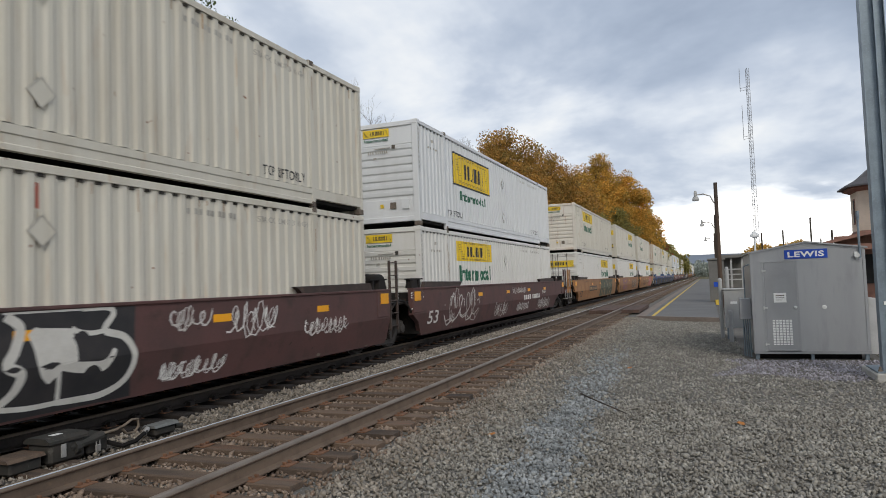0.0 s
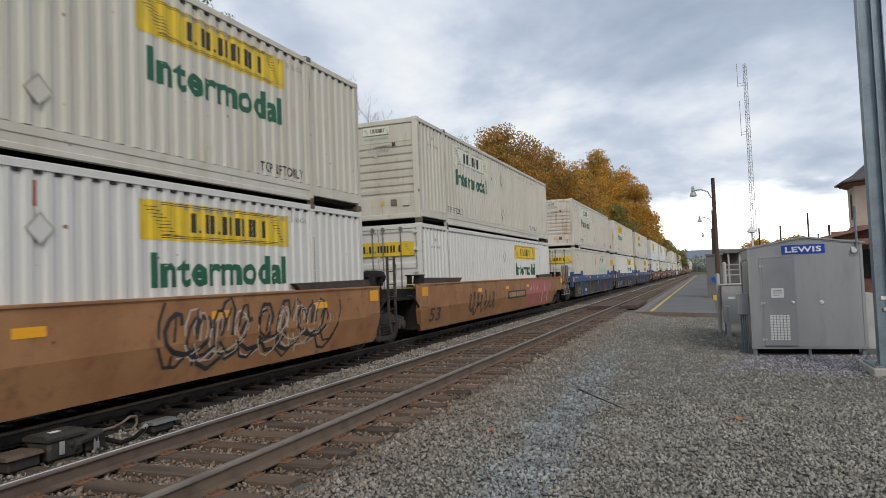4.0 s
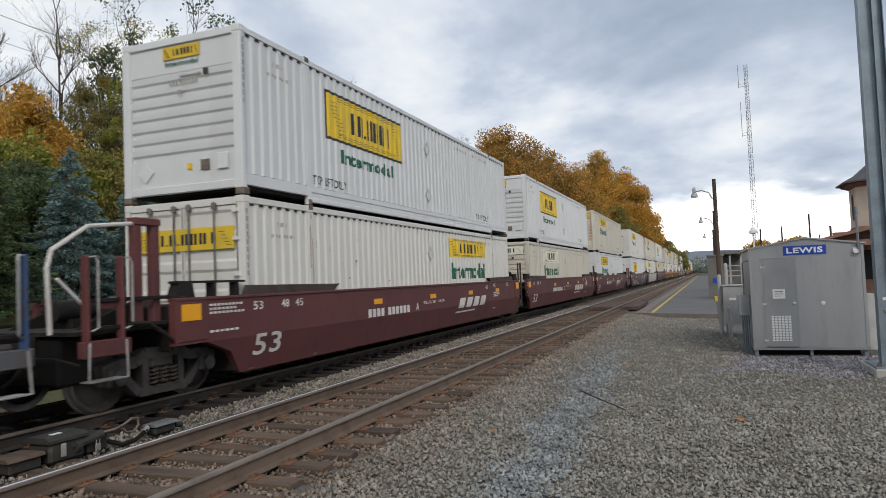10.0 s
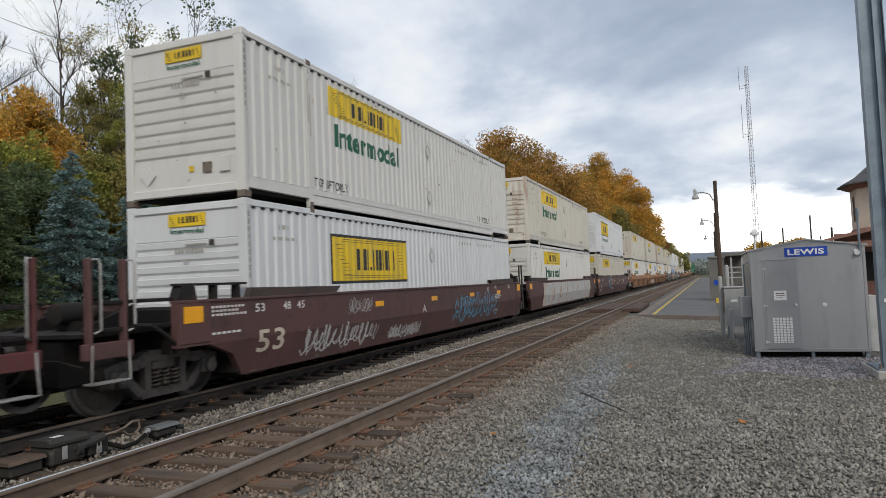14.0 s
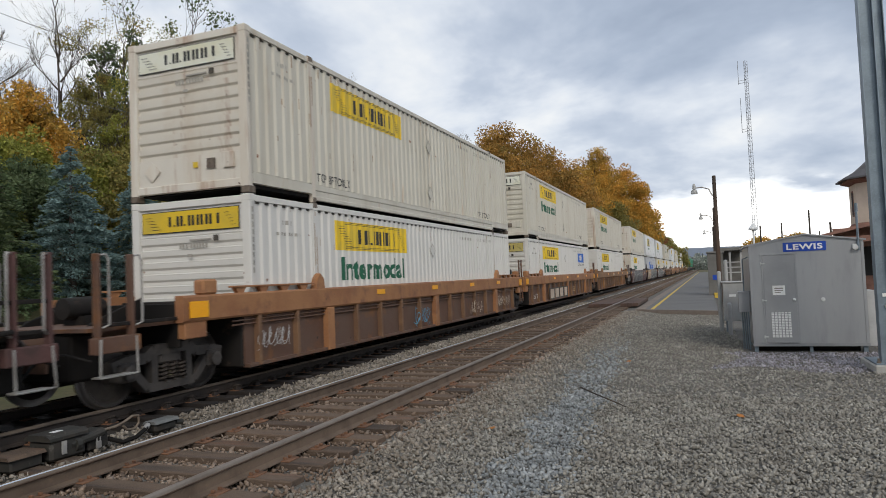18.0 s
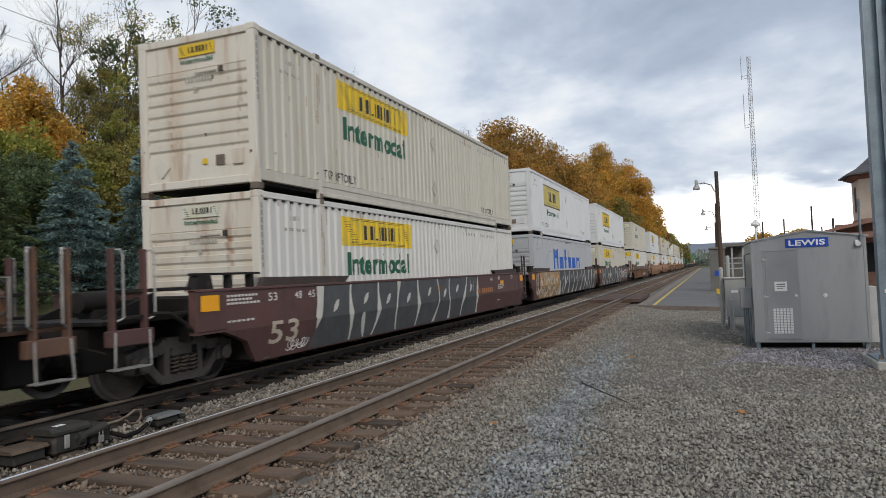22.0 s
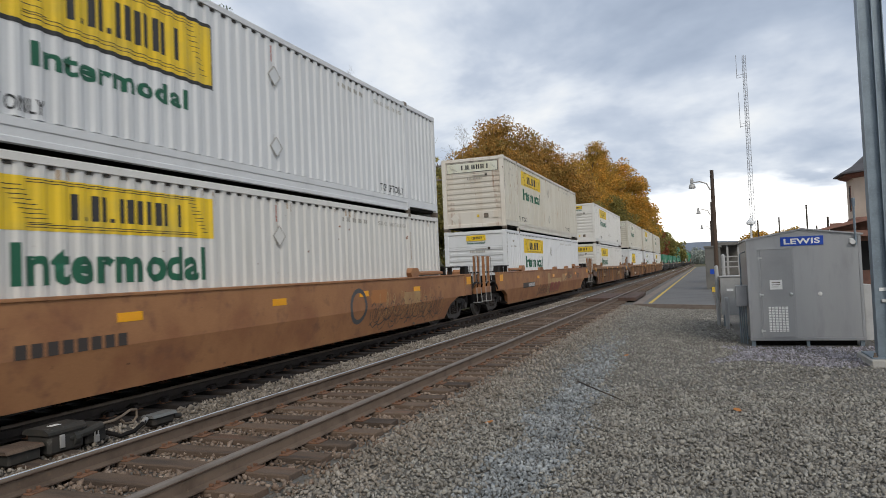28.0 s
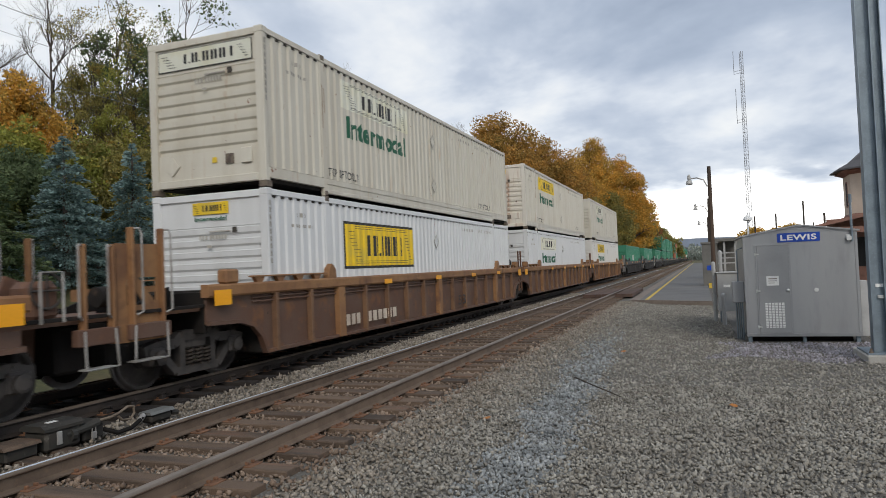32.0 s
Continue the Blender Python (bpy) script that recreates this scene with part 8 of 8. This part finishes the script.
# big autumn trees behind the train, further down the line
for az, d, h, crown, leaves, mat, label, leaf in (
        (-15.6, 74, 17.8, 6.3, 16000, F_ORANGE, "broad maple in orange-brown autumn leaf", 0.19),
        (-12.6, 80, 16.8, 5.4, 13000, F_ORANGE, "tall maple in orange-brown autumn leaf", 0.19),
        (-18.0, 70, 13.8, 4.4, 9000, F_ORANGE, "maple in rusty autumn leaf", 0.18),
        (-10.7, 88, 14.8, 5.0, 9000, F_ORANGE, "maple turning from green to orange", 0.20),
        (-9.6, 96, 15.5, 4.6, 8000, F_GOLD, "maple with olive and orange leaves", 0.21),
        (-8.3, 104, 20.6, 5.6, 13000, F_GOLD, "golden-orange maple with an airy crown", 0.21),
        (-6.1, 112, 19.2, 5.4, 12000, F_GOLD, "golden maple with gaps in its crown", 0.21),
        (-7.2, 100, 12.5, 4.2, 7000, F_OLIVE, "olive tree beneath golden maples", 0.21),
        (-5.1, 125, 15.0, 4.6, 8000, F_GOLD, "green tree turning yellow", 0.24),
        (-4.5, 145, 12.0, 4.4, 6000, F_OLIVE, "green tree along the line", 0.26),
        (-3.8, 175, 11.0, 4.2, 4500, F_RED, "russet tree along the line", 0.30),
        (-3.1, 200, 11.0, 5.0, 5000, F_OLIVE, "green tree far down the line", 0.30),
        (-2.5, 240, 9.0, 6.0, 5000, F_OLIVE, "green tree far down the line", 0.34),
        (-16.5, 66, 9.5, 4.0, 6000, F_OLIVE, "olive tree beneath orange maples", 0.18),
        (-11.6, 76, 10.5, 4.2, 6000, F_OLIVE, "olive tree beneath orange maples", 0.20),
        (-8.8, 90, 11.0, 4.4, 6000, F_OLIVE, "olive and orange tree behind the train", 0.21),
        (-14.0, 70, 9.0, 4.4, 7000, F_OLIVE, "olive tree behind the train", 0.18),
        (-20.5, 66, 11.0, 4.6, 7000, F_OLIVE, "bushy tree behind the train", 0.19),
        (-23.5, 60, 9.5, 4.4, 7000, F_OLIVE, "olive tree behind the train", 0.18),
        (-27.0, 52, 9.6, 4.2, 7000, F_OLIVE, "olive tree behind the train", 0.16),
        (-31.0, 47, 11.5, 4.0, 7000, F_OLIVE, "olive tree on the bank", 0.15),
        (-35.0, 44, 9.5, 4.0, 7000, F_DARK, "dark green tree on the bank", 0.14),
        (-39.0, 42, 12.0, 3.8, 7500, F_OLIVE, "olive-yellow tree on the bank", 0.14),
        (-53.0, 42, 10.4, 3.1, 8000, F_GOLD, "golden-orange tree on the bank", 0.13),
        (-53.6, 36, 7.4, 2.2, 6000, F_LIME, "yellow-green tree on the bank", 0.12),
        (-47.6, 39, 6.6, 2.4, 6000, F_LIME, "yellow-green tree on the bank", 0.12),
        (-55.0, 40, 9.0, 3.4, 7000, F_GOLD, "golden-orange tree on the bank", 0.13),
        (-52.5, 34, 5.6, 2.6, 7000, F_DARK, "dark evergreen shrub on the bank", 0.10),
        (-57.0, 31, 5.2, 2.4, 6000, F_GREEN, "green shrub on the bank", 0.10),
        (-40.5, 38, 6.0, 3.2, 7000, F_DARK, "dark green undergrowth tree", 0.12),
        (-33.0, 40, 6.0, 3.2, 7000, F_DARK, "dark green undergrowth tree", 0.12),
        (-44.5, 38, 7.0, 3.0, 7000, F_OLIVE, "olive green undergrowth tree", 0.12),
        (-48.5, 40, 7.0, 3.0, 6000, F_OLIVE, "olive green undergrowth tree", 0.12)):
    x, y = at(az, d)
    big = az > -22 and d < 120
    tree(x, y, h, crown, int(leaves * (2.0 if big else 1)), mat, label, abs(int(d * 7 - az * 13)), leaf * (0.66 if big else 1), fine_leaf=az < -38)
# leafless trees against the sky
for az, d, h in ((-50.0, 48, 17.5), (-54.5, 47, 17.0), (-33.0, 56, 13.6), (-31.2, 57, 14.4), (-29.5, 58, 14.0), (-28.3, 59, 14.2), (-27.0, 60, 13.2), (-25.6, 62, 12.6), (-24.0, 66, 12.6), (-21.8, 70, 12.6), (-47.3, 60, 18.0), (-18.9, 74, 13.4), (-36.5, 54, 12.5)):
    x, y = at(az, d)
    tree(x, y, h, 3.2, 0, None, "leafless tree with fine upright branches", abs(int(d * 5 - az * 11)) + 900, depth=5, name="bare_tree", bare=True)
for az, d, h in ((-45.6, 50, 18.6), (-40.3, 52, 18.8), (-43.2, 51, 16.0)):
    x, y = at(az, d)
    tree(x, y, h, 3.0, 3600, F_DARK, "tall thin tree with sparse dark leaves", abs(int(d * 5 - az * 11)) + 700, 0.13, depth=4, name="sparse_tree", low=0.55, bare=True, airy=True)
for az, d, h, mat in ((-47.2, 46, 13.0, F_OLIVE), (-44.6, 45, 12.0, F_OLIVE), (-42.4, 44, 12.5, F_GREEN), (-48.9, 47, 12.5, F_OLIVE), (-45.8, 43, 9.5, F_LIME), (-40.8, 46, 12.5, F_OLIVE)):
    x, y = at(az, d)
    tree(x, y, h, 2.4, 9500, mat, "slender tree with thin autumn leaves on the bank", abs(int(d * 9 - az * 17)) + 300, 0.062, depth=4, name="slender_tree", low=0.3, bare=True, airy=True)
for az, d, h, r in ((-49.6, 31.0, 6.15, 2.5), (-45.0, 32.5, 6.4, 2.3), (-54.8, 27.5, 5.6, 2.5), (-34.5, 38, 5.6, 2.2), (-30.5, 42, 5.4, 2.1)):
    x, y = at(az, d)
    spruce(x, y, h, r, int(d * 10), az < -54 or az > -40)

# distant woods: bank behind the near trees, a far ridge, shrubs beyond the yard
rng2 = np.random.default_rng(77)
cs, rs = [], []
for k in range(330):
    az = -60 + 42 * k / 330 + rng2.uniform(-1, 1)
    d = rng2.uniform(56, 84)
    x, y = at(az, d)
    cs.append((x, y, height(x, y) + rng2.uniform(1.0, 9.0)))
    rs.append(rng2.uniform(1.6, 2.8))
tagged(part("far_woods", leaf_mesh("far_woods", cs, rs, 60000, 0.22, 5), F_OLIVE), "mixed autumn woods on the slope beyond the railway", "woods", kind="stuff")
cs, rs = [], []
for k in range(150):
    x, y = -14 - rng2.uniform(0, 14) , 30 + 5.0 * k ** 0.72 * 1.6 + rng2.uniform(-3, 3)
    cs.append((x, y, height(x, y) + rng2.uniform(0.3, 2.6)))
    rs.append(rng2.uniform(1.2, 2.4))
tagged(part("undergrowth", leaf_mesh("undergrowth", cs, rs, 26000, 0.16, 6), F_GREEN), "low dull-green undergrowth along the far side of the line", "undergrowth", kind="stuff")
cs, rs = [], []
for k in range(14):
    x, y = at(3.4 + 0.32 * k, 130 + rng2.uniform(-6, 6))
    cs.append((x, y, 1.5 + 4.5 * rng2.uniform(0.3, 1.0)))
    rs.append(rng2.uniform(1.0, 2.0))
tagged(part("far_shrubs", leaf_mesh("far_shrubs", cs, rs, 5000, 0.24, 8), F_GOLD), "golden trees far beyond the yard", "woods", kind="stuff")
# bluish grey stands for the haze in front of the ridge
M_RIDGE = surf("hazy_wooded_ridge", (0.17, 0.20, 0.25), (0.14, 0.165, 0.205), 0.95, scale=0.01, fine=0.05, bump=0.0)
rs2 = Shape()
for k in range(81):
    az = -40 + k * 1.25
    d = 2200
    x, y = at(az, d)
    hh = 60 + 9 * noise.noise((az * 0.11, 2.0, 0)) + 3 * noise.noise((az * 0.7, 4.0, 0))
    rs2.v += [(x, y, -5), (x * 1.02, y * 1.02, hh), (x * 1.25, y * 1.25, hh * 0.5)]
for k in range(80):
    rs2.f += [(3 * k, 3 * k + 3, 3 * k + 4, 3 * k + 1), (3 * k + 1, 3 * k + 4, 3 * k + 5, 3 * k + 2)]
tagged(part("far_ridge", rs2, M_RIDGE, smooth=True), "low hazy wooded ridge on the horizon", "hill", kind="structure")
cs, rs = [], []
for k in range(90):
    x, y = at(-2.4 + 0.08 * k, rng2.uniform(420, 520))
    cs.append((x, y, rng2.uniform(1, 7)))
    rs.append(rng2.uniform(3, 5))
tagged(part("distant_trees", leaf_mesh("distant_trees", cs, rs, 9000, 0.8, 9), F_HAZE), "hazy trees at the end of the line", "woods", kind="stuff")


# ---- what moves ----
def motions():
    for ob, q, z in MOVING:
        walk(ob, [(0.0, pose(TRACK_B, q, z)), (32.0, pose(TRACK_B, q - SPEED * 32.0, z))])
    step = math.degrees(SPEED / FPS / WHEEL_R)
    for q, car, sets in CARS:
        for w, y in sets:
            home = w.matrix_basis.copy()
            first, last = (q + y - 32.0) / SPEED, (q + y - 3.0) / SPEED
            f0, f1 = max(0, round(first * FPS)), min(round(32.0 * FPS), round(last * FPS))
            if f1 <= 0 or f0 >= 32 * FPS:
                continue
            rows = [] if f0 == 0 else [(0.0, home)]
            rows += [(f / FPS, home @ pose(0, 0, 0, step * (f - f0))) for f in range(f0, f1 + 1)]
            if f1 < 32 * FPS:
                rows.append((32.0, home @ pose(0, 0, 0, step * (f1 - f0))))
            walk(w, rows)


motions()
